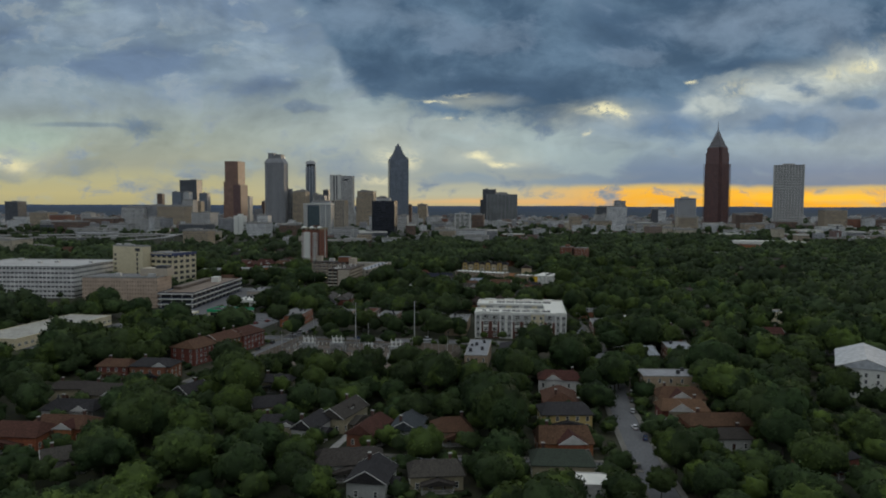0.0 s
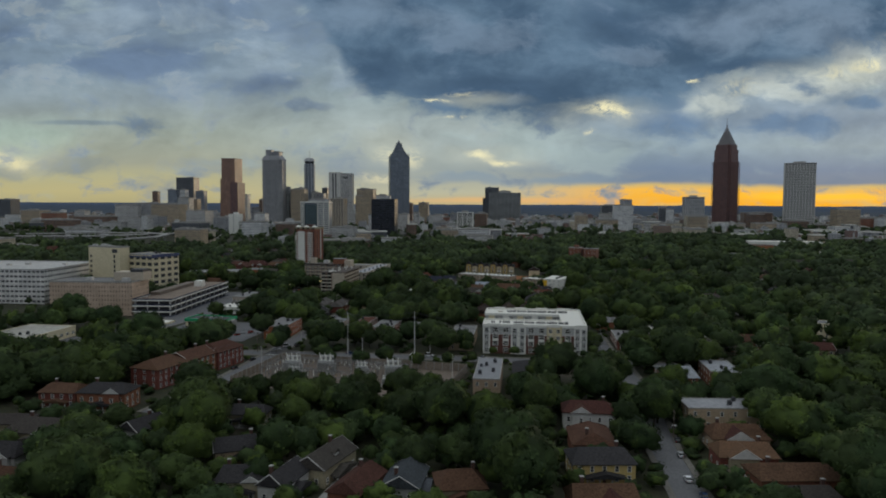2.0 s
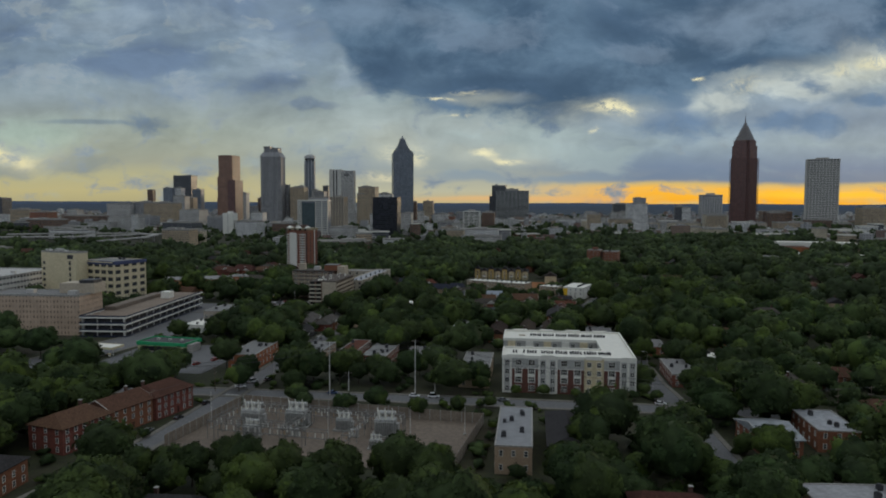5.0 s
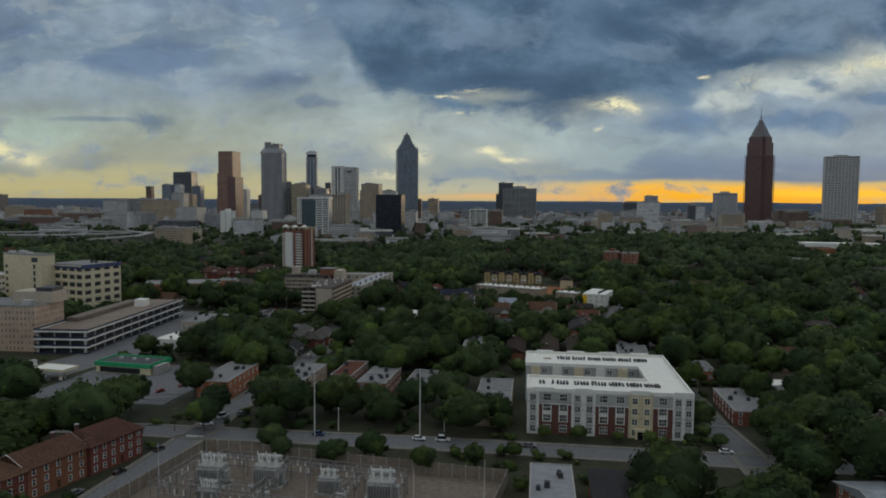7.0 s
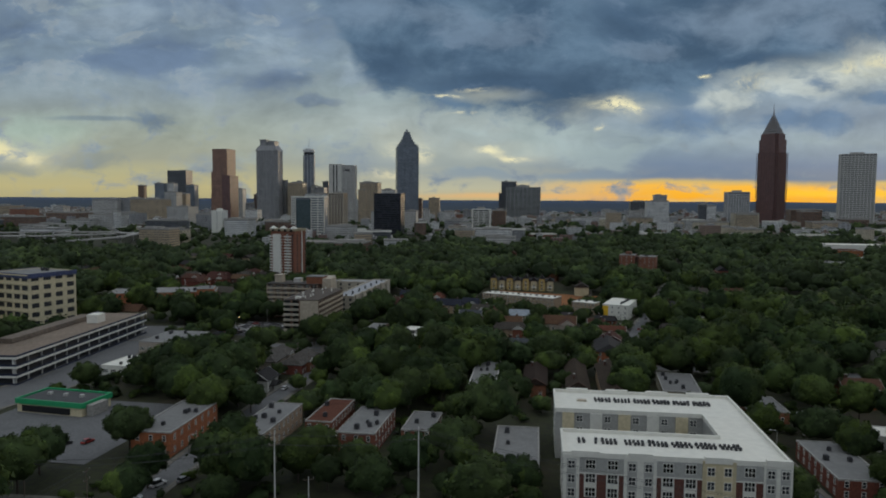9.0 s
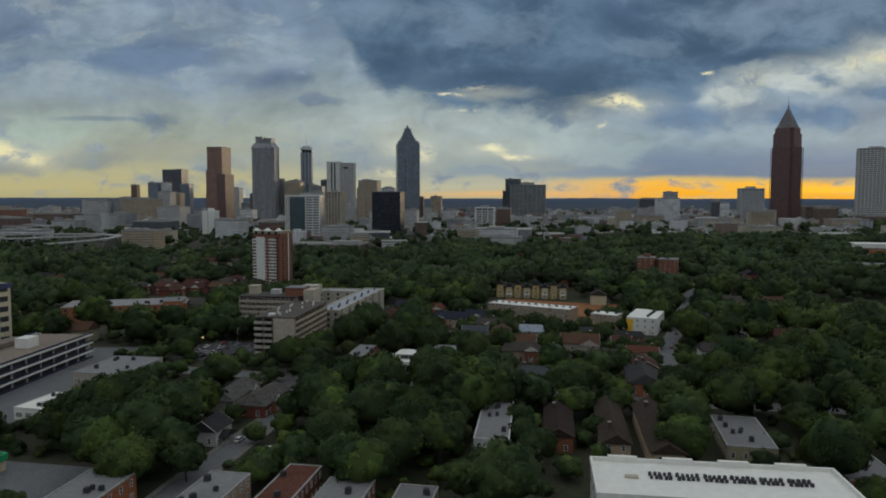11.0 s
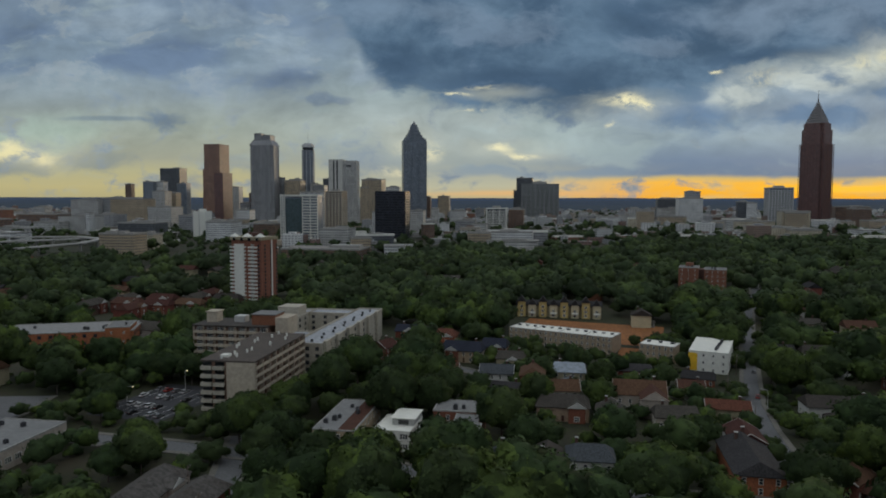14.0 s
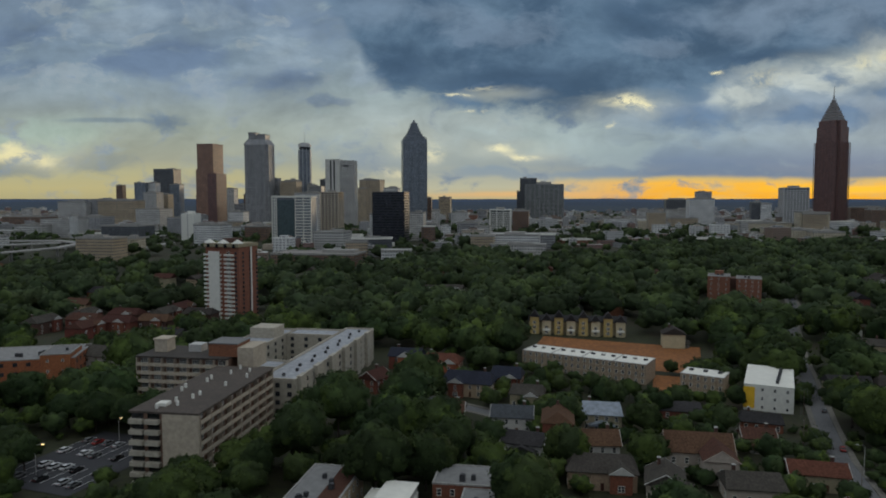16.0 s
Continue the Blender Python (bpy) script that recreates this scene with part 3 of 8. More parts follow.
road("road_avenue", [(-230, 410), (-208, 455), (-185, 506), (-163, 573), (-167, 630), (-172, 700)], 25, "wide grey asphalt avenue with pale pavements")
road("road_hill", [(96, 600), (112, 668), (122, 702), (137, 740), (160, 796), (182, 852), (220, 940), (258, 1015), (300, 1120)], 5.8)
road("road_middle", [(-230, 668), (-138, 655), (-70, 640), (0, 622), (96, 600), (240, 575)], 8.0)
road("road_back", [(-24, 772), (-8, 768), (8, 756), (18, 748), (40, 742)], 6.0, "short grey asphalt lane among the houses")
lot("forecourt", -131, 506, 62, 62, -10, ASPHALT, "worn grey asphalt forecourt of a filling station")
lot("car_park", -112, 694, 32, 46, -18, ASPHALT_DARK, "dark asphalt car park under street lamps")
lot("yard", -33, 384, 96, 52, -15, GRAVEL, "dusty gravel yard of an electrical substation")
lot("building_site", 88, 862, 88, 60, -18, CLAY, "bare orange clay earth of a building site")
lot("site_track", 96, 796, 12, 44, -17, CLAY, "bare orange clay track between new townhouses")
# open ground before the avenue, the deck, the corner and the car park
keep_clear(-148, 668, 22, 16, -10, 0, 0.5, True), keep_clear(-105, 668, 16, 10, -10, 0, 0.6, True), keep_clear(-76, 633, 14, 8, -12, 0, 0.5, True)
keep_clear(-146, 490, 40, 22, -10, 0, 0.5, True), keep_clear(-188, 548, 30, 22, 0, 0, 0.5, True), keep_clear(-86, 626, 50, 5, -13, 0, 0.5, True), keep_clear(-222, 398, 24, 34, 0, 0, 0.5, True), keep_clear(-245, 540, 44, 18, 0, 0, 0.5, True), keep_clear(-322, 590, 44, 26, 0, 0, 0.4, True)
keep_clear(-98, 462, 30, 10, -8, 0, 0.4, True), keep_clear(-52, 538, 7, 20, -12, 0, 0.3, True), keep_clear(-66, 545, 6, 14, -12, 0, 0.3, True)
road("road_lane", [(-62, 238), (-30, 234), (0, 232), (34, 229), (68, 224)], 4.6, "narrow grey asphalt lane between the gardens")
strip("driveway", [(-21.5, 277), (-27, 252), (-31, 237)], 2.6, CONCRETE, 0.15, "pale concrete drive beside a gabled house", "driveway")
lot("lawn", 306, 842, 70, 44, -10, LAWN, "open mown lawn among the woods", "lawn")
strip("highway", [(-900, 1420), (-640, 1482), (-560, 1490), (-505, 1450), (-500, 1380), (-540, 1300)], 11, CONCRETE, 12.0, "pale concrete highway ramp on the city's edge", "road", clear=True, depth=1.8)
strip("highway", [(-900, 1395), (-640, 1420), (-520, 1500), (-460, 1620)], 13, CONCRETE, 10.0, "pale concrete highway curving into the city", "road", clear=True, depth=1.8)
strip("highway", [(-450, 1300), (-436, 1400), (-425, 1560)], 12, CONCRETE, 3.0, "pale concrete street into the city", "road", clear=True)
keep_clear(-620, 1400, 140, 34, 6, 0, 0.3, True), keep_clear(-470, 1330, 40, 40, 0, 0, 0.3, True)

# ---- the city in the distance ----
FACADES = {
    # grey, dark and bluegrey carry distance haze, mixed in as a paler colour
    "grey": facade("hazed_office_grey", (0.34, 0.34, 0.345), (0.035, 0.04, 0.05), 3.8, 3.2),
    "pale": facade("office_pale", (0.50, 0.49, 0.46), (0.05, 0.055, 0.065), 3.6, 3.4, (0.6, 0.5)),
    "white": facade("office_white", (0.66, 0.66, 0.64), (0.06, 0.065, 0.08), 3.4, 3.0, (0.7, 0.45)),
    "tan": facade("office_tan", (0.40, 0.32, 0.22), (0.04, 0.04, 0.045), 3.6, 3.0, (0.55, 0.5)),
    "brown": facade("office_brown", (0.20, 0.125, 0.085), (0.025, 0.025, 0.03), 3.7, 3.0, (0.6, 0.6)),
    "dark": facade("hazed_office_dark", (0.10, 0.107, 0.118), (0.03, 0.034, 0.04), 3.8, 2.4, (0.7, 0.7), 0.6, 0.3),
    "black": facade("office_black", (0.010, 0.013, 0.022), (0.006, 0.008, 0.014), 4.0, 1.8, (0.8, 0.7), 0.4, 0.2),
    "granite": facade("red_granite", (0.165, 0.085, 0.075), (0.05, 0.036, 0.038), 4.0, 2.4, (0.5, 0.6), 0.6, 0.3),
    "orange": facade("orange_granite", (0.27, 0.15, 0.105), (0.08, 0.055, 0.045), 4.0, 2.6, (0.5, 0.6), 0.6, 0.3),
    "bluegrey": facade("hazed_blue_grey_glass", (0.19, 0.215, 0.25), (0.07, 0.088, 0.11), 3.9, 2.2, (0.7, 0.65), 0.5, 0.28),
    "cream": facade("cream_flats", (0.50, 0.44, 0.33), (0.06, 0.055, 0.05), 3.1, 3.6, (0.4, 0.5)),
    "brick": facade("brick_flats", (0.24, 0.10, 0.06), (0.05, 0.05, 0.05), 3.1, 3.4, (0.4, 0.5)),
}


def block(label, x, y, w, d, top, look_of, turn=-9, plant=True, name="office_block", category="building", base=None, rims=None):
    """A far building: body, a parapet round the roof, and plant rooms."""
    g = ground_z(x, y) if base is None else base
    t = thing(name, label, category, x, y, g, turn)
    h = top - g
    part("body", cube(-w / 2, w / 2, -d / 2, d / 2, -2, h), FACADES[look_of], t)
    bm = bmesh.new()
    r = 0.5
    for a in ((-w / 2 - r, w / 2 + r, -d / 2 - r, -d / 2 + r), (-w / 2 - r, w / 2 + r, d / 2 - r, d / 2 + r),
              (-w / 2 - r, -w / 2 + r, -d / 2 + r, d / 2 - r), (w / 2 - r, w / 2 + r, -d / 2 + r, d / 2 - r)):
        box(bm, *a, h - 1.2, h + 0.9)
    part("parapet", bm, rims or CONCRETE, t)
    rng = random.Random(int(x * 7 + y))
    if plant and min(w, d) > 9:
        for i in range(rng.choice((1, 2, 2))):
            pw, pd, ph = w * rng.uniform(0.18, 0.4), d * rng.uniform(0.2, 0.4), rng.uniform(2.0, 4.0)
            ox, oy = rng.uniform(-0.25, 0.25) * w, rng.uniform(-0.2, 0.2) * d
            part("plant_room", cube(ox - pw / 2, ox + pw / 2, oy - pd / 2, oy + pd / 2, h, h + ph), CONCRETE, t)
    if y < 1500:
        keep_clear(x, y, w / 2, d / 2, turn, 4)
    return t


def bands(t, w, d, z0, z1, step, material, name="floor_band", thick=0.9, out=0.5):
    """Storey bands round a body, each one a part."""
    me = None
    for i in range(int((z1 - z0) / step)):
        m = pose(0, 0, z0 + i * step)
        if me is None:
            me = part(name, cube(-w / 2 - out, w / 2 + out, -d / 2 - out, d / 2 + out, 0, thick), material, t, at=m).data
        else:
            again(name, me, t, m)


def fins(t, w, d, z0, z1, nx, ny, material, name="pier", thick=0.9, out=0.6):
    """Upright piers on the faces of a body, each one a part."""
    fx = part(name, cube(-thick / 2, thick / 2, -out, 0, z0, z1), material, t, at=pose(-w / 2 + thick / 2, -d / 2, 0)).data
    for i in range(1, nx):
        again(name, fx, t, pose(-w / 2 + thick / 2 + (w - thick) * i / (nx - 1), -d / 2, 0))
    for i in range(ny):
        for s in (-1, 1):
            again(name, fx, t, pose(s * w / 2, -d / 2 + thick / 2 + (d - thick) * i / (ny - 1), 0, 0, 0, 90 * s))


def sunset_tower():
    """The tall red granite tower with a pyramid of open steel and a gilded spire."""
    x, y = TALL
    g = ground_z(x, y)
    t = thing("skyscraper", "very tall red granite tower with a stepped lattice pyramid and spire", "skyscraper", x, y, g, 38)
    h = TALL_SHAFT - g
    w = 54.0
    def outline(s, notch):
        a = s / 2
        b = a - notch
        return [(-a, -b), (-b, -b), (-b, -a), (b, -a), (b, -b), (a, -b), (a, b), (b, b), (b, a), (-b, a), (-b, b), (-a, b)]
    part("shaft", prism(outline(w, 5), -2, h * 0.80), FACADES["granite"], t)
    part("upper_shaft", prism(outline(w - 2.4, 6), h * 0.80, h * 0.94), FACADES["granite"], t)
    part("upper_body", prism(outline(w - 7, 7), h * 0.94, h), FACADES["granite"], t)
    fins(t, w, w, 0, h * 0.80, 9, 9, surface("dark_granite_pier", (0.13, 0.07, 0.064), 0.5, size=2.0), out=0.9)
    # gables at the foot of the pyramid
    n, k = 9, (TALL_TIP - TALL_SHAFT) * 0.70
    steel = surface("grey_lattice", (0.19, 0.18, 0.18), 0.6, 0.2, size=1.5)
    for i in range(n):
        a, b = (w - 16) / 2 * (1 - i / n), (w - 16) / 2 * (1 - (i + 0.55) / n)
        z0, z1 = h + k * i / n, h + k * (i + 0.8) / n
        bm = bmesh.new()
        lo, hi = [bm.verts.new((sx * a, sy * a, z0)) for sx, sy in ((-1, -1), (1, -1), (1, 1), (-1, 1))], [bm.verts.new((sx * b, sy * b, z1)) for sx, sy in ((-1, -1), (1, -1), (1, 1), (-1, 1))]
        bm.faces.new(hi), bm.faces.new(lo[::-1])
        for j in range(4):
            bm.faces.new((lo[j], lo[(j + 1) % 4], hi[(j + 1) % 4], hi[j]))
        part("pyramid_tier", bm, steel, t)
        for sx in (-1, 1):
            for sy in (-1, 1):
                if i < n - 1:
                    part("tier_post", tube([(sx * b, sy * b, z1), (sx * b * 0.93, sy * b * 0.93, h + k * (i + 1) / n)], 0.4, 4), steel, t)
    part("spire_base", tube([(0, 0, h + k * 0.93), (0, 0, h + k * 1.08)], 1.9, 8, taper=0.6), steel, t)
    part("spire", tube([(0, 0, h + k * 1.02), (0, 0, TALL_TIP - g)], 0.9, 6, taper=0.25), steel, t)


def stepped_tower():
    """The blue-grey tower whose crown steps in to a point."""
    x, y = STEP
    g = ground_z(x, y)
    t = thing("skyscraper", "tall blue-grey glass tower with a stepped pointed crown", "skyscraper", x, y, g, 8)
    h, w, tip = STEP_SHAFT - g, STEP_W, STEP_TIP - g
    part("shaft", cube(-w / 2, w / 2, -w / 2, w / 2, -2, h), FACADES["bluegrey"], t)
    bay = surface("blue_grey_granite", (0.17, 0.18, 0.20), 0.45, size=2.0)
    for i in range(3):
        o = (i - 1) * w * 0.3
        part("bay_column", cube(o - w * 0.10, o + w * 0.10, -w / 2 - 1.5, -w / 2 + 0.2, 0, h * (1.03 if i == 1 else 0.985)), FACADES["bluegrey"], t)
        part("bay_column", cube(w / 2 - 0.2, w / 2 + 1.5, o - w * 0.10, o + w * 0.10, 0, h * (1.03 if i == 1 else 0.985)), FACADES["bluegrey"], t)
    z, s, n = h, w * 0.84, 6
    for i in range(n):
        z1 = h + (tip - h) * 0.80 * (i + 1) / n
        a = s / 2
        part("crown_tier", cube(-a, a, -a, a, z, z1 - 1.0), FACADES["bluegrey"], t)
        part("tier_cornice", cube(-a - 0.6, a + 0.6, -a - 0.6, a + 0.6, z1 - 1.0, z1), bay, t)
        z, s = z1, s * 0.80
    part("finial", tube([(0, 0, z), (0, 0, z + (tip - z) * 0.6), (0, 0, tip)], s * 0.42, 6, taper=0.12), bay, t)


def twin_crown_tower(x, y, w, d, shoulder, top):
    """The grey granite tower with bevelled shoulders and a double crown."""
    g = ground_z(x, y)
    t = thing("skyscraper", "grey granite tower with sloping shoulders and twin crowns", "skyscraper", x, y, g, -6)
    h = shoulder - g
    part("shaft", prism([(-w / 2, -d * 0.36), (-w * 0.38, -d / 2), (w * 0.38, -d / 2), (w / 2, -d * 0.36), (w / 2, d * 0.36), (w * 0.38, d / 2), (-w * 0.38, d / 2), (-w / 2, d * 0.36)], -2, h), FACADES["grey"], t)
    fins(t, w * 0.76, d, 0, h, 7, 2, surface("grey_granite_pier", (0.26, 0.25, 0.25), 0.6, size=2.0))
    k = top - shoulder
    bm = bmesh.new()
    lo = [bm.verts.new(p) for p in ((-w / 2, -d / 2, h), (w / 2, -d / 2, h), (w / 2, d / 2, h), (-w / 2, d / 2, h))]
    hi = [bm.verts.new(p) for p in ((-w * 0.36, -d * 0.4, h + k * 0.45), (w * 0.36, -d * 0.4, h + k * 0.45), (w * 0.36, d * 0.4, h + k * 0.45), (-w * 0.36, d * 0.4, h + k * 0.45))]
    bm.faces.new(hi)
    for j in range(4):
        bm.faces.new((lo[j], lo[(j + 1) % 4], hi[(j + 1) % 4], hi[j]))
    part("shoulder_roof", bm, FACADES["grey"], t)
    for s in (-1, 1):
        part("crown", cube(s * w * 0.2 - w * 0.14, s * w * 0.2 + w * 0.14, -d * 0.3, d * 0.3, h + k * 0.4, h + k * (1.0 if s < 0 else 0.86)), FACADES["grey"], t)
        part("crown_cornice", cube(s * w * 0.2 - w * 0.155, s * w * 0.2 + w * 0.155, -d * 0.32, d * 0.32, h + k * (0.96 if s < 0 else 0.82), h + k * (1.0 if s < 0 else 0.86) + 0.6), CONCRETE, t)
    part("core", cube(-w * 0.3, w * 0.3, -d * 0.25, d * 0.25, h + k * 0.4, h + k * 0.8), FACADES["grey"], t)


def staircase_tower(x, y, w, d, top, steps):
    """The orange-red granite tower that steps down like stairs on one side."""
    g = ground_z(x, y)
    t = thing("skyscraper", "orange-red granite tower stepping down like stairs", "skyscraper", x, y, g, -12)
    part("shaft", cube(-w / 2, w / 2, -d / 2, d / 2, -2, top - g), FACADES["orange"], t)
    part("rim", cube(-w / 2 - 0.3, w / 2 + 0.3, -d / 2 - 0.3, d / 2 + 0.3, top - g, top - g + 1.5), FACADES["granite"], t)
    for i, (dx, dw, z) in enumerate(steps):
        part("step_block", cube(dx - dw / 2, dx + dw / 2, -d / 2 + 1.5 * (i + 1) * (-1) ** i, d / 2 - 2 - i, -2, z - g), FACADES["granite" if i else "orange"], t)


def round_tower(x, y, r, top, tip):
    """The slim round hotel tower with a crown and mast."""
    g = ground_z(x, y)
    t = thing("hotel_tower", "slim round dark glass hotel tower with a mast", "skyscraper", x, y, g, 0)
    h = top - g
    n = 28
    ring = lambda q: [(q * math.cos(2 * math.pi * i / n), q * math.sin(2 * math.pi * i / n)) for i in range(n)]
    part("shaft", prism(ring(r), -2, h - 16), FACADES["bluegrey"], t)
    rib = surface("pale_rib", (0.5, 0.5, 0.5), 0.5)
    me = None
    for i in range(10):
        a = 2 * math.pi * i / 10 + 0.2
        m = pose(r * math.cos(a), r * math.sin(a), 0, 0, 0, math.degrees(a))
        if me is None:
            me = part("rib", cube(-0.2, 0.7, -0.6, 0.6, 0, h - 14), rib, t, at=m).data
        else:
            again("rib", me, t, m)
    part("crown_neck", prism(ring(r * 0.92), h - 16, h - 8), PANE_DARK, t)
    part("crown_ring", prism(ring(r * 1.04), h - 8, h - 1), rib, t)
    part("crown_roof", prism(ring(r * 0.7), h - 1, h + 2.5), rib, t)
    part("mast", tube([(0, 0, h), (0, 0, tip - g)], 0.6, 6, taper=0.3), METAL, t)


def flared_hotel(x, y, w, d, top):
    """The pale hotel block whose side sweeps outward to the ground."""
    g = ground_z(x, y)
    t = thing("hotel_tower", "pale concrete hotel with a flared side and grooved end", "hotel", x, y, g, -4)
    h = top - g
    bm = bmesh.new()
    n = 14
    prof = [(w / 2 + 0.42 * w * max(0.0, 1 - 2.2 * i / n) ** 1.6, h * i / n) for i in range(n + 1)]
    rows = [[bm.verts.new(p) for p in ((0, -d / 2, z), (xr, -d / 2, z), (xr, d / 2, z), (0, d / 2, z))] for xr, z in prof]
    for a, b in zip(rows, rows[1:]):
        for j in range(4):
            bm.faces.new((a[j], a[(j + 1) % 4], b[(j + 1) % 4], b[j]))
    bm.faces.new(rows[-1])
    part("flared_wing", bm, FACADES["pale"], t)
    part("end_wing", cube(-w / 2, 0, -d / 2 - 4, d / 2 + 4, -2, h + 3), surface("pale_precast", (0.52, 0.51, 0.47), 0.8, size=2), t)
    for i in range(2):
        o = -w * (0.19 + 0.12 * i)
        part("slot_window", cube(o - w * 0.025, o + w * 0.025, -d / 2 - 4.25, -d / 2 - 3.9, h * 0.25, h), PANE_DARK, t)
    part("roof_opening", cube(w * 0.12, w * 0.3, -d / 2 - 0.2, -d / 2 + 0.2, h - 14, h - 10), PANE_DARK, t)


def balcony_hotel(x, y, w, d, top):
    """The pale block with rows of balconies and a glass middle."""
    g = ground_z(x, y)
    t = thing("hotel_block", "white hotel block with balcony rows and glass centre", "hotel", x, y, g, -8)
    h = top - g
    part("body", cube(-w / 2 + 1, w / 2 - 1, -d / 2 + 1.5, d / 2, -2, h), FACADES["bluegrey"], t)
    part("glass_centre", cube(-w * 0.36, w * 0.08, -d / 2 + 0.6, -d / 2 + 1.5, 12, h - 3), surface("green_grey_glass", (0.06, 0.085, 0.09), 0.15, vary=0.2, size=3), t)
    n = int(h / 4.2)
    for (a, b) in ((-w / 2, -w * 0.37), (w * 0.09, w / 2)):
        me = None
        for i in range(n):
            m = pose(0, 0, 4.2 * i + 1.5)
            if me is None:
                me = part("balcony", cube(a, b, -d / 2 - 0.5, -d / 2 + 1.6, 0, 1.5), WHITE, t, at=m).data
            else:
                again("balcony", me, t, m)
        for q in (a, (a + b) / 2, b - 0.8):
            part("pier", cube(q, q + 0.8, -d / 2 - 0.4, -d / 2 + 1.6, -2, h), WHITE, t)
    part("roof_frame", cube(-w / 2 - 0.5, w / 2 + 0.5, -d / 2 - 0.8, d / 2 + 0.5, h, h + 2.5), WHITE, t)
    part("podium", cube(-w / 2 - 8, w / 2 + 14, -d / 2 - 16, -d / 2 - 0.9, -2, 7), BEIGE, t)
    keep_clear(x, y, w / 2 + 10, d / 2 + 14, -8, 2)


def black_tower(x, y, w, d, top):
    g = ground_z(x, y)
    t = thing("office_tower", "glossy black glass office block on a pale podium", "office tower", x, y, g, -6)
    h = top - g
    part("body", cube(-w / 2, w / 2, -d / 2, d / 2, -2, h), FACADES["black"], t)
    bands(t, w, d, 4.0, h, 4.0, surface("black_spandrel", (0.012, 0.013, 0.016), 0.35, size=3), thick=1.2, out=0.25)
    part("plant_room", cube(-w * 0.2, w * 0.25, -d * 0.2, d * 0.2, h, h + 6), FACADES["pale"], t)
    part("podium", cube(-w * 0.75, w * 0.3, -d / 2 - 22, -d / 2 - 0.4, -1, 4.5), WHITE_ROOF, t)
    keep_clear(x, y, w / 2 + 8, d / 2 + 10, -6, 2)


def white_fin_block(x, y, w, d, top):
    """A slim white slab with a windowless end beside a banded block."""
    g = ground_z(x, y)
    t = thing("apartment_tower", "slim white slab tower joined to a banded white block", "building", x, y, g, -8)
    h = top - g
    part("slab", cube(-w / 2, w / 2, -d / 2, d / 2, -2, h), WHITE, t)
    # raised grey strip in place of a groove's shade; the wall is uncut
    part("groove", cube(-0.6, 0.6, -d / 2 - 0.15, -d / 2 + 0.1, 2, h), GREY_WALL, t)
    part("lift_top", cube(-w * 0.2, w * 0.25, -3, 4, h, h + 4), WHITE, t)
    bw, bh = w * 2.0, h * 0.66
    part("low_block", cube(w / 2 + 0.2, w / 2 + bw, -d / 2 + 2, d / 2 + 6, -2, bh), PANE_DARK, t)
    me = None
    for i in range(int(bh / 3.6)):
        m = pose(w / 2 + bw / 2 + 0.1, 4, 3.6 * i + 1.2)
        if me is None:
            me = part("floor_band", cube(-bw / 2 - 0.2, bw / 2 + 0.3, -d / 2 - 2.6, d / 2 + 2.4, 0, 1.9), WHITE, t, at=m).data
        else:
            again("floor_band", me, t, m)


def banded_block(label, x, y, w, d, top, wall, glass, step=3.6, thick=1.7, nx=0, turn=-8):
    """A block with a dark core, storey bands and sometimes piers."""
    g = ground_z(x, y)
    t = thing("office_block", label, "building", x, y, g, turn)
    h = top - g
    part("core", cube(-w / 2, w / 2, -d / 2, d / 2, -2, h - 0.5), glass, t)
    bands(t, w, d, 0.8, h, step, wall, thick=thick, out=0.4)
    if nx:
        fins(t, w, d, 0, h, nx, max(2, int(nx * d / w)), wall, thick=1.2, out=0.7)
    part("roof_slab", cube(-w / 2 - 0.6, w / 2 + 0.6, -d / 2 - 0.6, d / 2 + 0.6, h - 0.6, h + 1), wall, t)
    part("plant_room", cube(-w * 0.22, w * 0.18, -d * 0.2, d * 0.2, h + 1, h + 5), CONCRETE, t)
    return t


def low_blocks():
    """Low shops, halls and flats between the tower blocks."""
    rng = random.Random(21)
    kinds = ("pale", "white", "tan", "grey", "brown", "cream", "brick", "white", "brown", "dark", "tan")
    words = {"dark": "dark glass", "pale": "pale stone", "white": "white rendered", "tan": "tan brick", "grey": "grey concrete", "brown": "brown brick", "cream": "cream rendered", "brick": "red brick"}
    n = 0
    while n < 130:
        y = rng.uniform(1290, 2250)
        x = rng.uniform(-0.78, 0.78) * (y - 200)
        if x < -250 and y < 1640 or -60 < x < 330 and y < 1500 or 250 < x < 640 and y < 1480 or x > 640 and y < 1400:
            continue
        if not is_clear(x, y, 4):
            continue
        k = rng.choice(kinds)
        w, d = rng.uniform(18, 60), rng.uniform(14, 34)
        h = rng.uniform(6, 13) if rng.random() < 0.7 else rng.uniform(14, 26)
        block(f"low {words[k]} city building", x, y, w, d, ground_z(x, y) + h, k, rng.choice((-9, -9, 4, 15)), plant=n % 5 == 0, name="low_city_block", rims=WHITE_ROOF if rng.random() < 0.4 else None)
        keep_clear(x, y, w / 2, d / 2, -9, 0)
        n += 1
TALL, TALL_SHAFT, TALL_TIP = (856.9, 2090), 251.1, 328.2
# shaft about 79.2 across its diagonal
STEP, STEP_SHAFT, STEP_TIP, STEP_W = (-87.8, 2250), 223.4, 273.1, 58.1
sunset_tower()
stepped_tower()
twin_crown_tower(-455.0, 2190, 59.7, 53.7, 205.3, 234.8)
staircase_tower(-607.2, 2290, 44.6, 49.1, 214.2, [(-10.2, 34.3, 152.5), (19.6, 24.7, 141.8), (-7.9, 44.4, 88.4)])
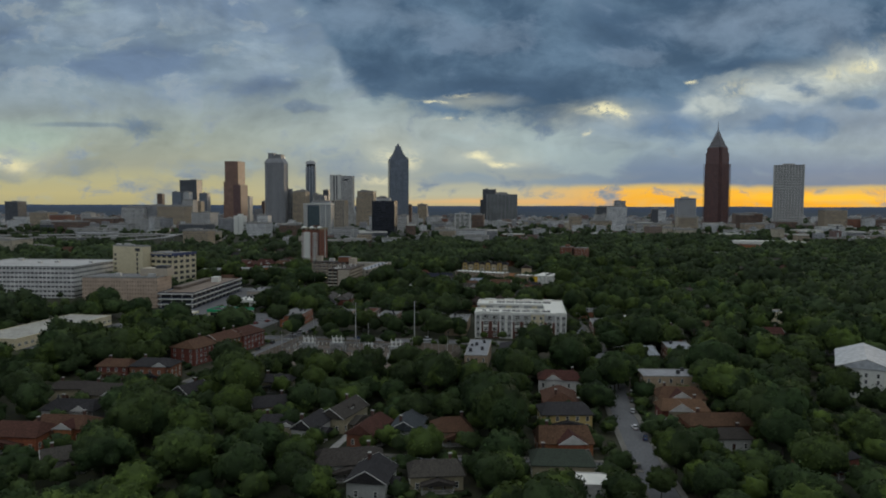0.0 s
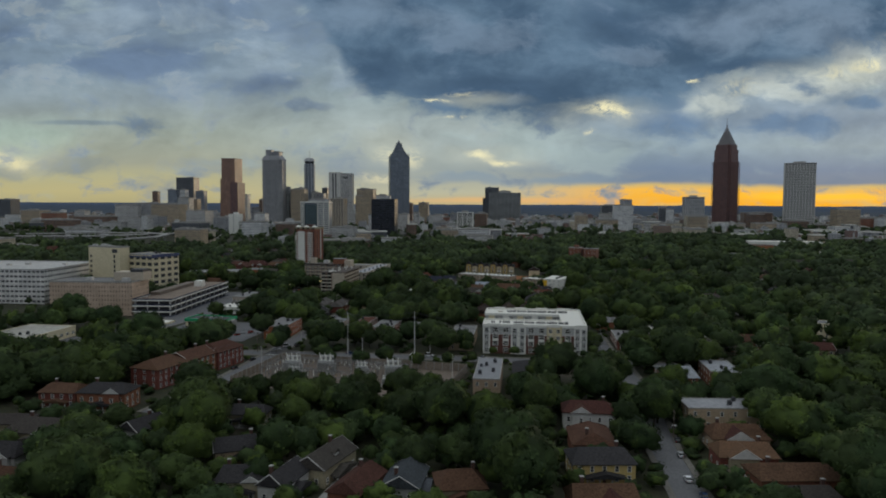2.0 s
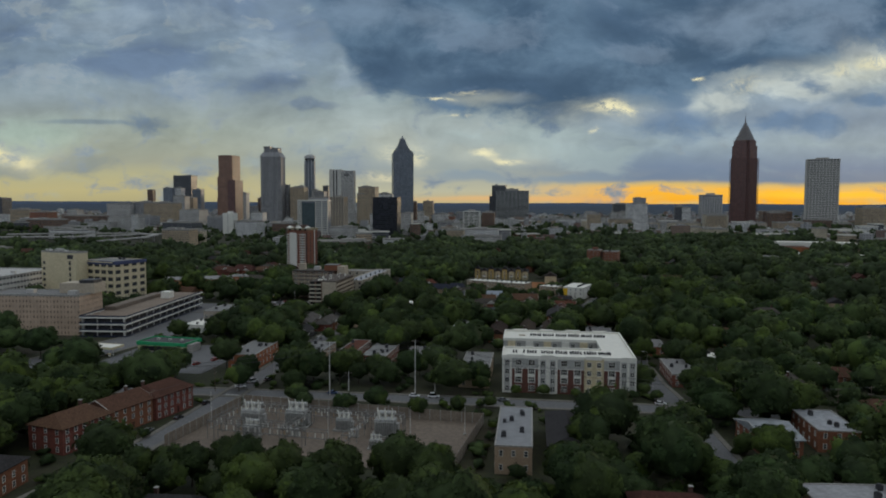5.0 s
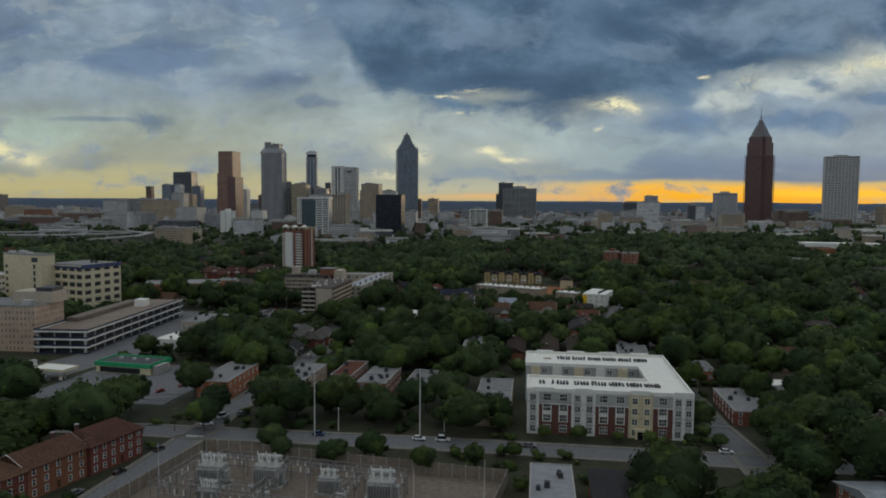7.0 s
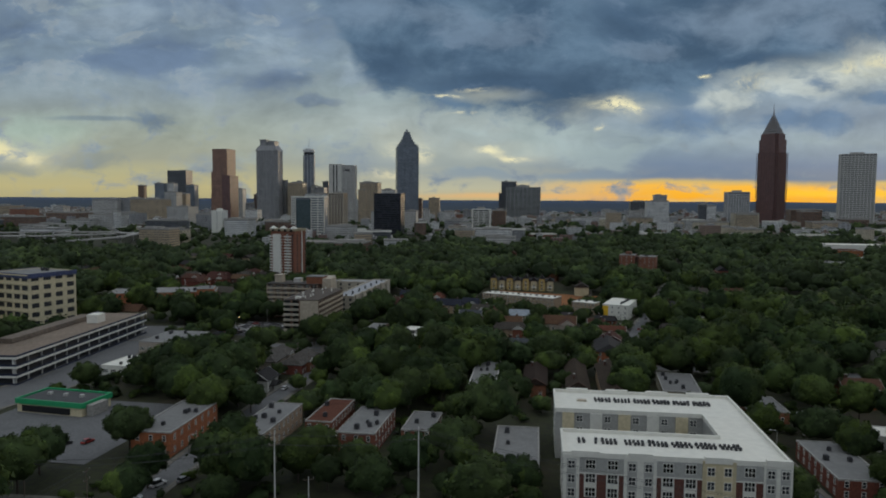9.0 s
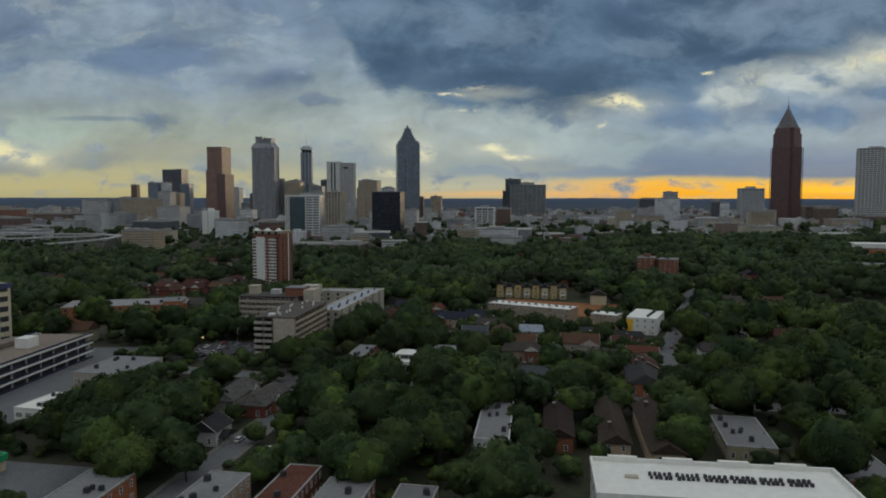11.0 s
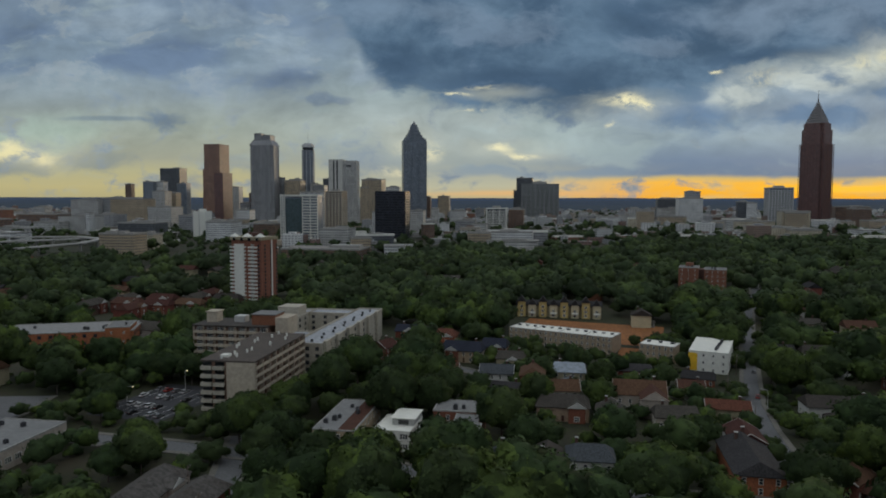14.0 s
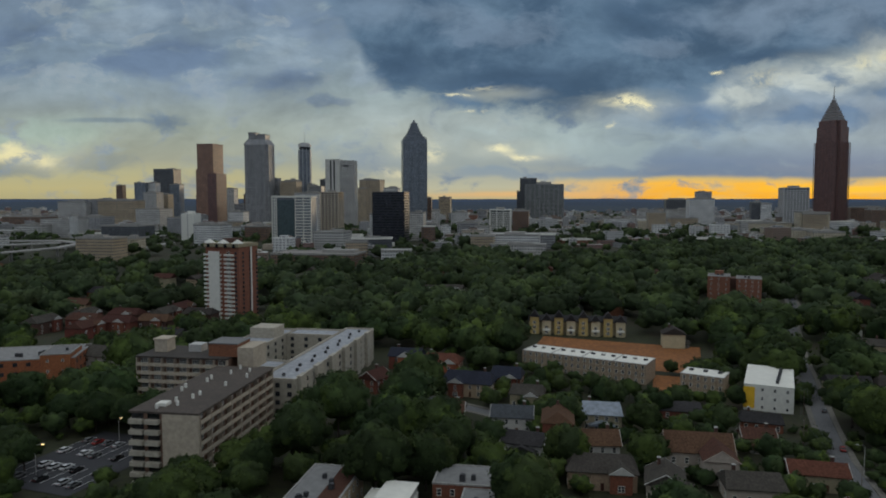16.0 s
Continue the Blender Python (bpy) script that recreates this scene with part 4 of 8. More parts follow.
round_tower(-368.8, 2300, 15.8, 217.6, 250.4)
flared_hotel(-244.8, 2100, 65.5, 34, 164.2)
balcony_hotel(-222.9, 1500, 58.4, 26, 80.6)
black_tower(-89.1, 1560, 48.4, 46, 89.2)
white_fin_block(-423.0, 1640, 22.2, 24, 54.9)
# window core in one flat dark: the shade of the recesses is in its colour
banded_block("tall white office tower with a close grid of windows", 1029.8, 2010, 76.7, 40, 196.1, surface("white_precast", (0.52, 0.51, 0.48), 0.8, size=2), surface("deep_window_shade", (0.085, 0.09, 0.095), 0.5, size=4), 4.6, 2.2, 11, -24)
banded_block("white gridded apartment block over the trees", 90.9, 1750, 36.2, 26, 58.7, WHITE, PANE, 3.3, 1.4, 4)
banded_block("beige gridded office block with deep bands", -211.1, 1760, 32.6, 32, 89.9, BEIGE, PANE, 3.4, 1.6, 6)
banded_block("dark slab hotel with close rows of windows", 255.8, 2400, 101.7, 40, 116.2, surface("dark_precast", (0.25, 0.26, 0.255), 0.7, size=2), PANE_DARK, 3.6, 2.0, 9)
banded_block("pale grey banded office tower", 731.3, 2000, 50.2, 36, 101.4, surface("pale_grey_precast", (0.42, 0.42, 0.42), 0.75, size=2), PANE, 3.8, 1.9, 9)
block("dark grey slab office tower", -887.7, 2720, 67.8, 45, 170.4, "dark", -9, name="office_block")
block("pale blue-grey glass office block", -807.8, 2350, 29.8, 27, 119.9, "bluegrey", -9, name="office_block")
block("white-faced office block among city streets", -783.6, 2360, 27.0, 24, 120.1, "white", -9, name="office_block")
block("pale stone office block", -737.8, 2250, 35.3, 32, 93.9, "pale", -9, name="office_block")
block("tan stone office block", -726.8, 2300, 27.6, 25, 90.0, "tan", -9, name="office_block")
block("blue-grey glass tower with a tapered top", -743.8, 2420, 27.9, 25, 116.8, "bluegrey", -9, name="office_block")
block("pale block with upright window strips", -562.1, 1830, 49.6, 45, 59.4, "pale", -9, name="office_block")
block("low grey concrete block", -477.6, 1760, 46.1, 41, 45.2, "grey", -9, name="office_block")
block("pale stone tower among city streets", -635.4, 2550, 29.6, 27, 107.8, "pale", -9, name="office_block")
block("low grey office block", -533.5, 2300, 26.2, 24, 64.0, "grey", -9, name="office_block")
block("low white office block", -450.8, 2000, 31.5, 28, 50.9, "white", -9, name="office_block")
block("grey tower beside the granite tower", -424.4, 2220, 19.3, 17, 128.0, "grey", -9, name="office_block")
block("narrow brown block among city streets", -519.2, 2300, 10.2, 14, 89.9, "brown", -9, name="office_block")
block("tan stone office block with a stepped top", -382.7, 2200, 41.0, 37, 120.7, "tan", -9, name="office_block")
block("tan stone upper tower block", -382.5, 2215, 29.0, 26, 123.8, "tan", -9, name="office_block")
block("dark grey office tower", -319.5, 2300, 17.4, 16, 127.4, "dark", -9, name="office_block")
block("grey office block among city streets", -329.2, 2250, 30.9, 28, 109.3, "grey", -9, name="office_block")
block("white-edged office block among city streets", -255.6, 1790, 47.9, 43, 89.2, "white", -9, name="office_block")
block("slim pale block among city streets", -349.8, 2280, 15.7, 14, 115.5, "pale", -9, name="office_block")
block("tan stone office tower with set-back corner", -165.1, 2000, 44.6, 40, 118.3, "tan", -9, name="office_block")
block("lower tan stone wing", -182.1, 1990, 20.4, 18, 101.3, "tan", -9, name="office_block")
block("white banded apartment block", -121.4, 1620, 10.9, 14, 55.4, "white", -9, name="office_block")
block("white office block behind the black tower", -134.2, 2100, 38.6, 35, 102.9, "white", -9, name="office_block")
block("pale curved office block", -56.0, 1700, 27.1, 24, 55.6, "pale", -9, name="office_block")
block("narrow brown block among city streets", -53.8, 2350, 14.8, 14, 81.3, "brown", -9, name="office_block")
block("tan stone tower among city streets", -11.5, 2500, 32.0, 29, 83.1, "tan", -9, name="office_block")
block("small pale block among city streets", -29.0, 2000, 15.7, 14, 54.5, "pale", -9, name="office_block")
block("white low office block", 28.5, 2300, 43.4, 39, 43.8, "white", -9, name="office_block")
block("red and white apartment block", 59.4, 2250, 21.1, 19, 39.2, "brick", -9, name="office_block")
block("grey low block among city streets", 88.9, 2400, 26.0, 23, 47.9, "grey", -9, name="office_block")
block("brown brick block with a stepped top", 132.2, 1800, 29.3, 26, 56.8, "brown", -9, name="office_block")
block("dark tower with a sloped top", 216.4, 2430, 44.7, 40, 133.7, "dark", -9, name="office_block")
block("narrow dark block among city streets", 191.5, 2440, 10.8, 14, 98.4, "dark", -9, name="office_block")
block("dark plant tower among city streets", 256.8, 2420, 38.3, 34, 122.7, "dark", -9, name="office_block")
block("white low block with dark columns", 332.8, 1900, 47.3, 43, 39.4, "white", -9, name="office_block")
block("pale low block among city streets", 377.4, 1920, 31.9, 29, 42.2, "pale", -9, name="office_block")
block("pale stone block among city streets", 413.8, 2000, 26.5, 24, 54.6, "pale", -9, name="office_block")
block("tan brick apartment block", 367.4, 1750, 30.1, 27, 54.7, "tan", -9, name="office_block")
block("dark low office slab", 586.0, 2300, 68.9, 45, 77.0, "dark", -9, name="office_block")
block("pale block with a broad front", 537.4, 2150, 54.1, 45, 53.4, "pale", -9, name="office_block")
block("white tower with a grey upper part", 550.9, 2050, 52.0, 45, 78.6, "white", -9, name="office_block")
block("grey top storeys of a white tower", 562.7, 2065, 31.2, 28, 93.6, "grey", -9, name="office_block")
block("brown low block among city streets", 620.8, 2100, 53.7, 45, 35.0, "brown", -9, name="office_block")
block("long cream brick block", 570.2, 1800, 106.3, 45, 34.9, "cream", -9, name="office_block")
block("dark half of a two-tone tower", 629.4, 1950, 18.6, 17, 71.7, "dark", -9, name="office_block")
block("white half of a two-tone tower", 647.0, 1945, 20.8, 19, 68.3, "white", -9, name="office_block")
block("dark brown apartment block", 880.6, 1950, 38.1, 34, 56.6, "brown", -9, name="office_block")
block("grey distant block among city streets", 1054.8, 2300, 50.1, 45, 26.7, "grey", -9, name="office_block")
block("tan low block among city streets", 844.8, 1800, 72.7, 45, 36.1, "tan", -9, name="office_block")
block("broad pale grey hospital block", -822.0, 2050, 66.6, 45, 72.3, "pale", -9, name="office_block")
block("broad grey hospital block", -763.9, 2060, 59.4, 45, 77.3, "grey", -9, name="office_block")
block("tan stone hospital wings", -679.6, 1950, 77.5, 45, 75.2, "tan", -9, name="office_block")
block("slim dark stone clock tower", -864.6, 2350, 17.9, 16, 114.0, "brown", -9, name="office_block")
block("long pale grey housing block with ribs", -673.8, 1720, 59.7, 45, 43.3, "pale", -9, name="office_block")
block("pale grey housing block with ribs", -711.2, 1700, 50.9, 45, 34.1, "pale", -9, name="office_block")
block("low pale grey housing block", -778.7, 1690, 99.2, 45, 24.8, "pale", -9, name="office_block")
block("white stair tower among city streets", -642.6, 1690, 7.7, 14, 50.9, "white", -9, name="office_block")
block("long low brown block", -871.6, 1950, 92.0, 45, 42.4, "brown", -9, name="office_block")
block("grey low office wing", -685.0, 1850, 50.5, 45, 43.8, "grey", -9, name="office_block")
block("plain tan windowless hall", -418.4, 1330, 47.7, 30, 33.1, "tan", -9, name="office_block")
block("dark glass low office block", -508.4, 1600, 62.8, 45, 37.0, "dark", -9, name="office_block")
block("cream low colonnaded block", -414.5, 1400, 26.6, 24, 28.5, "cream", -9, name="office_block")
block("small pale stepped block", -1075.4, 2300, 32.2, 29, 52.3, "pale", -9, name="office_block")
block("grey distant block among city streets", -1204.4, 2400, 30.9, 28, 38.5, "grey", -9, name="office_block")
block("tan distant block among city streets", -1242.6, 2400, 77.1, 45, 44.7, "tan", -9, name="office_block")
block("white block with dark bands", -360.6, 1560, 43.1, 39, 40.3, "white", -9, name="office_block")
block("brown low block among city streets", -312.2, 1650, 39.2, 35, 34.2, "brown", -9, name="office_block")
block("pale low podium block", -165.8, 1480, 44.6, 40, 32.9, "pale", -9, name="office_block")
block("low dark brown roofed sheds", -157.0, 1330, 101.8, 50, 14.8, "brown", -9, name="office_block")
block("orange-brown brick school wing", 43.8, 1420, 29.9, 27, 30.6, "tan", -9, name="office_block")
block("white stepped school block", 89.8, 1460, 67.7, 50, 30.8, "white", -9, name="office_block")
block("pale metal-roofed hall among city streets", 88.6, 1400, 69.4, 30, 20.7, "pale", -9, name="office_block")
block("red-brown brick low wing", 102.8, 1380, 35.8, 20, 9.0, "brick", -9, name="office_block")
block("cream apartment tower with ribs", 530.8, 1640, 39.4, 35, 31.2, "cream", -9, name="office_block")
block("cream ribbed apartment block", 549.1, 1600, 44.2, 40, 31.1, "cream", -9, name="office_block")
block("cream ribbed apartment block with bays", 571.8, 1570, 45.5, 41, 29.0, "cream", -9, name="office_block")
block("round-topped tan hotel tower", 644.1, 1750, 42.0, 38, 52.8, "tan", -9, name="office_block")
block("overhanging crown of a tan tower", 645.0, 1752, 50.1, 30, 54.7, "cream", -9, name="office_block")
block("dark brown brick block", 1000.8, 2200, 80.0, 45, 57.7, "brown", -9, name="office_block")
block("tan apartment tower among city streets", 1096.0, 1900, 57.1, 45, 70.8, "tan", -9, name="office_block")
block("red brick block among city streets", 1206.0, 2000, 81.5, 45, 46.3, "brick", -9, name="office_block")
block("white end block among city streets", 1225.7, 1950, 27.0, 24, 49.0, "white", -9, name="office_block")
block("brown low block among city streets", 1378.0, 2100, 102.8, 45, 43.2, "brown", -9, name="office_block")
block("brown brick podium block", 990.0, 1950, 55.3, 45, 38.9, "brown", -9, name="office_block")
block("brown brick lower block", 1040.2, 1940, 55.1, 45, 29.9, "brown", -9, name="office_block")
block("long white flat-roofed hall", 848.1, 1650, 120.4, 45, 13.6, "white", -9, name="office_block")
block("pale flat-roofed hall among city streets", 970.4, 1700, 96.7, 45, 17.3, "pale", -9, name="office_block")
block("cream low terraces among trees", 666.6, 1350, 109.3, 45, -0.1, "cream", -9, name="office_block")
block("pale low terraces among trees", 771.0, 1380, 112.1, 45, 1.6, "pale", -9, name="office_block")
block("dark distant office block", -1418.0, 2500, 48.1, 43, 87.4, "dark", -9, name="office_block")
block("tan distant block among city streets", -1110.1, 2100, 56.7, 45, 55.5, "tan", -9, name="office_block")
block("red brick distant block", -1006.8, 2000, 46.3, 42, 50.6, "brick", -9, name="office_block")
block("brown distant roof block", -895.0, 2000, 69.7, 45, 38.4, "brown", -9, name="office_block")
block("red-brown low block among city streets", -835.6, 1700, 65.7, 45, 39.3, "brown", -9, name="office_block")
block("white low sheds among city streets", -681.8, 1500, 63.9, 45, 25.6, "white", -9, name="office_block")
block("cream brick apartment block", -651.1, 1100, 88.6, 45, 27.1, "cream", -9, name="office_block")
block("tan low brick block", -615.2, 1150, 39.9, 36, 13.2, "tan", -9, name="office_block")

# ---- the near quarter: flats, hospital, decks, houses ----
def window_kind(w, h, frame_mat, lights=2, glass=None):
    """Makes the mesh of one window, a moulded frame with recessed panes. Sits on the wall plane y = 0, facing -y."""
    f, bar = 0.12, 0.07
    xs = [-w / 2 - f, -w / 2]
    for i in range(1, lights):
        xs += [-w / 2 + w * i / lights - bar, -w / 2 + w * i / lights + bar]
    xs += [w / 2, w / 2 + f]
    zs = [-f, 0, h * 0.48, h * 0.54, h, h + f]
    V, F, S, seen = [], [], [], {}

    def vert(x, y, z):
        k = (round(x, 4), y, round(z, 4))
        if k not in seen:
            seen[k] = len(V)
            V.append(k)
        return seen[k]

    for i in range(len(xs) - 1):
        for j in range(len(zs) - 1):
            a, b, c, d = xs[i], xs[i + 1], zs[j], zs[j + 1]
            pane = i % 2 == 1 and j % 2 == 1
            y = -0.03 if pane else -0.1
            F.append([vert(a, y, c), vert(b, y, c), vert(b, y, d), vert(a, y, d)])
            S.append(1 if pane else 0)
            if pane:
                for p, q in (((a, c), (b, c)), ((b, c), (b, d)), ((b, d), (a, d)), ((a, d), (a, c))):
                    F.append([vert(p[0], -0.1, p[1]), vert(q[0], -0.1, q[1]), vert(q[0], -0.03, q[1]), vert(p[0], -0.03, p[1])])
                    S.append(0)
    for p, q in (((xs[0], zs[0]), (xs[-1], zs[0])), ((xs[-1], zs[0]), (xs[-1], zs[-1])), ((xs[-1], zs[-1]), (xs[0], zs[-1])), ((xs[0], zs[-1]), (xs[0], zs[0]))):
        F.append([vert(p[0], 0.04, p[1]), vert(q[0], 0.04, q[1]), vert(q[0], -0.1, q[1]), vert(p[0], -0.1, p[1])])
        S.append(0)
    me = bpy.data.meshes.new("window")
    me.from_pydata(V, [], F)
    me.materials.append(frame_mat), me.materials.append(glass or PANE)
    me.polygons.foreach_set("material_index", S)
    return me


def put_window(kind, parent, m):
    top = parent
    w = m
    while top is not None:
        w = top.matrix_basis @ w
        top = top.parent
    out = w.to_3x3() @ Vector((0, -1, 0))
    if out.y > 0.35 or (abs(w.translation.x) > 40 and out.x * w.translation.x > 0 and abs(out.x) > 0.75):
        return None  # backs of the plots, shut in by the next house
    return again("window", kind, parent, m)


def ring(w, d, thick, z0, z1):
    """A closed rim on a rectangle, in one piece."""
    bm = bmesh.new()
    loops = []
    for a, b in ((w / 2, d / 2), (w / 2 - thick, d / 2 - thick)):
        for z in (z0, z1):
            loops.append([bm.verts.new((sx * a, sy * b, z)) for sx, sy in ((-1, -1), (1, -1), (1, 1), (-1, 1))])
    ol, oh, il, ih = loops
    for j in range(4):
        n = (j + 1) % 4
        bm.faces.new((ol[j], ol[n], oh[n], oh[j])), bm.faces.new((oh[j], oh[n], ih[n], ih[j]))
        bm.faces.new((ih[j], ih[n], il[n], il[j])), bm.faces.new((il[j], il[n], ol[n], ol[j]))
    return bm


WIN_PAIR = window_kind(1.7, 1.7, WHITE, 2)
WIN_ONE = window_kind(0.95, 1.6, WHITE, 1)
WIN_SMALL = window_kind(0.8, 1.1, WHITE, 1)
WIN_WIDE = window_kind(2.4, 1.5, WHITE, 3)
WIN_TRIPLE = window_kind(2.5, 2.0, WHITE, 3, PANE_DARK)
WIN_OFFICE = window_kind(4.2, 2.4, DARK_METAL_AND_SHADE, 3, PANE_SHADE)
WIN_DARK = window_kind(1.5, 1.5, DARK_METAL_AND_SHADE, 2)


AC_MESH = None


def roof_unit(parent, x, y, z, s=1.0, turn=0):
    """A rooftop cooling unit: casing with a fan ring on top."""
    global AC_MESH
    m = pose(x, y, z, 0, 0, turn) @ Matrix.Diagonal((s, s, s, 1))
    if AC_MESH is None:
        bm = bmesh.new()
        box(bm, -0.5, 0.5, -0.5, 0.5, 0.08, 1.1, 0, 0.05)
        tube([(0, 0, 1.1), (0, 0, 1.22)], 0.42, 10, bm)
        box(bm, -0.55, 0.55, -0.55, -0.4, 0, 0.08), box(bm, -0.55, 0.55, 0.4, 0.55, 0, 0.08)
        AC_MESH = part("cooling_unit", bm, DARK_METAL_AND_SHADE, parent, at=m).data
    else:
        again("cooling_unit", AC_MESH, parent, m)


def flat_building(label, x, y, w, d, h, turn, wall, roof=None, storeys=3, bays=5, win=None, name="flat_roofed_house", units=3, sides=True, z=None, margin=3.0, para=0.5):
    """A flat-roofed building: walls, roof, parapet, windows, door, units on the roof."""
    t = thing(name, label, "building", x, y, z, turn)
    part("wall", cube(-w / 2, w / 2, -d / 2, d / 2, -3, h), wall, t)
    part("roof", cube(-w / 2 + 0.3, w / 2 - 0.3, -d / 2 + 0.3, d / 2 - 0.3, h, h + 0.12), roof or GREY_ROOF, t)
    part("parapet", ring(w + 0.2, d + 0.2, 0.4, h - 0.1, h + para * 0.7), wall if wall in (WHITE, CREAM, BEIGE, WHITE_SIDING) else CONCRETE, t)
    win = win or WIN_PAIR
    fh = h / storeys
    for s in range(storeys):
        for i in range(bays):
            px = -w / 2 + w * (i + 0.5) / bays
            put_window(win, t, pose(px, -d / 2, s * fh + fh * 0.32))
        if sides:
            for i in range(max(2, int(bays * d / w))):
                n = max(2, int(bays * d / w))
                py = -d / 2 + d * (i + 0.5) / n
                side = 1 if x < 0 else -1
                put_window(win, t, pose(side * w / 2, py, s * fh + fh * 0.32, 0, 0, 90 * side))
    rng = random.Random(int(x * 3 + y))
    for i in range(units):
        roof_unit(t, rng.uniform(-0.35, 0.35) * w, rng.uniform(-0.35, 0.35) * d, h + 0.12, rng.uniform(1.0, 1.5), rng.choice((0, 90)))
    keep_clear(x, y, w / 2, d / 2, turn, margin * 0.5, 0.34)
    keep_clear(x, y - d / 2 - 7, w / 2, 7, 0, 0.0, 0.4, True)
    return t


def gable(w, d, z, rise, over=0.5, hip=0.0, bm=None, thick=0.25):
    """A pitched roof with its ridge along x; hip pulls the ridge ends in."""
    bm = bm or bmesh.new()
    a, b = w / 2 + over, d / 2 + over
    e = [bm.verts.new(p) for p in ((-a, -b, z), (a, -b, z), (a, b, z), (-a, b, z))]
    lo = [bm.verts.new(p) for p in ((-a, -b, z - thick), (a, -b, z - thick), (a, b, z - thick), (-a, b, z - thick))]
    r = [bm.verts.new((-a + hip, 0, z + rise)), bm.verts.new((a - hip, 0, z + rise))]
    bm.faces.new((e[0], e[1], r[1], r[0])), bm.faces.new((e[2], e[3], r[0], r[1]))
    bm.faces.new((e[3], e[0], r[0])), bm.faces.new((e[1], e[2], r[1]))
    for i in range(4):
        bm.faces.new((lo[i], lo[(i + 1) % 4], e[(i + 1) % 4], e[i]))
    bm.faces.new(lo[::-1])
    return bm


def gable_wall(w, d, z, rise):
    bm = bmesh.new()
    for s in (-1, 1):
        v = [bm.verts.new((s * (w / 2 + 0.02), q, zz)) for q, zz in ((-d / 2, z), (d / 2, z), (0, z + rise))]
        u = [bm.verts.new((s * (w / 2 - 0.25), q, zz)) for q, zz in ((-d / 2, z), (d / 2, z), (0, z + rise))]
        bm.faces.new(v), bm.faces.new(u[::-1])
    return bm


def house(label, x, y, w, d, h, turn, wall, roof, rise=3.0, hip=0.0, porch=True, chimney=True, trim=None, dormer=False, z=None, margin=2.5, front=None):
    """A detached house: walls, pitched roof, porch, chimney, windows and a door. Its ridge runs along its own x; the porch faces -y."""
    t = thing("house", label, "house", x, y, z, turn)
    trim = trim or WHITE_SIDING
    far = passing(x, y) > 330
    part("wall", cube(-w / 2, w / 2, -d / 2, d / 2, -2, h), wall, t)
    part("roof", gable(w, d, h, rise, 0.6, hip), roof, t)
    if not hip:
        part("gable_end", gable_wall(w + 0.02, d, h, rise * 0.92), wall, t)
        for s in () if far else (-1, 1):
            for q in (-1, 1):
                part("bargeboard", tube([(s * (w / 2 + 0.62), q * (d / 2 + 0.6), h - 0.12), (s * (w / 2 + 0.62), 0, h + rise - 0.1)], 0.14, 4), trim, t)
    rng = random.Random(int(x * 5 + y * 3))
    n = max(2, int(w / (6.0 if far else 3.2)))
    floors = max(1, int(h / 2.8))
    for f in range(floors):
        for i in range(n):
            if f == 0 and i == n // 2:
                continue
            put_window(WIN_ONE, t, pose(-w / 2 + w * (i + 0.5) / n, -d / 2, 0.9 + 2.8 * f))
        for i in range(0 if far else max(1, int(d / 4))):
            k = max(1, int(d / 4))
            for s in (-1, 1):
                put_window(WIN_ONE, t, pose(s * w / 2, -d / 2 + d * (i + 0.5) / k, 0.9 + 2.8 * f, 0, 0, 90 * s))
    part("door", cube(-w / 2 + w * (n // 2 + 0.5) / n - 0.5, -w / 2 + w * (n // 2 + 0.5) / n + 0.5, -d / 2 - 0.06, -d / 2 + 0.05, 0.3, 2.4), SHINGLE_BROWN, t, "dark painted front door")
    if porch:
        pw = w * 0.62
        pr = part("porch", cube(-pw / 2, pw / 2, -d / 2 - 2.4, -d / 2, -1, 0.35), CONCRETE, t)
        bm = gable(2.6, pw, 2.7, rise * 0.45, 0.3)
        bmesh.ops.rotate(bm, verts=bm.verts, cent=(0, 0, 0), matrix=Matrix.Rotation(radians(90), 3, "Z"))
        bmesh.ops.translate(bm, verts=bm.verts, vec=(0, -d / 2 - 1.2, 0))
        part("porch_roof", bm, roof, pr)
        bm = bmesh.new()
        v = [bm.verts.new(p) for p in ((-pw / 2, -d / 2 - 2.53, 2.7), (pw / 2, -d / 2 - 2.53, 2.7), (0, -d / 2 - 2.53, 2.7 + rise * 0.42))]
        u = [bm.verts.new(p.co + Vector((0, 0.12, 0))) for p in v]
        bm.faces.new(v), bm.faces.new(u[::-1])
        part("porch_gable", bm, trim, pr, "pale painted porch gable")
        for i in range(4):
            px = -pw / 2 + 0.2 + (pw - 0.4) * i / 3
            part("porch_post", cube(px - 0.14, px + 0.14, -d / 2 - 2.35, -d / 2 - 2.07, 0.35, 2.6), trim, pr)
        part("porch_rail", cube(-pw / 2, pw / 2, -d / 2 - 2.36, -d / 2 - 2.28, 1.1, 1.2), trim, pr)
    if front:
        # a wing that comes forward under a gable of its own: where it stands, its width, reach and wall
        fx, fw, fr, fm = front
        fz = h + rise * 0.12
        wing = part("front_wing", cube(fx - fw / 2, fx + fw / 2, -d / 2 - fr, 0, -2, fz), fm, t)
        bm = gable(d / 2 + fr, fw, fz, fw * 0.34, 0.45)
        bmesh.ops.rotate(bm, verts=bm.verts, cent=(0, 0, 0), matrix=Matrix.Rotation(radians(90), 3, "Z"))
        bmesh.ops.translate(bm, verts=bm.verts, vec=(fx, -d / 4 - fr / 2, 0))
        part("wing_roof", bm, roof, wing)
        bm = bmesh.new()
        yy = -d / 2 - fr - 0.47
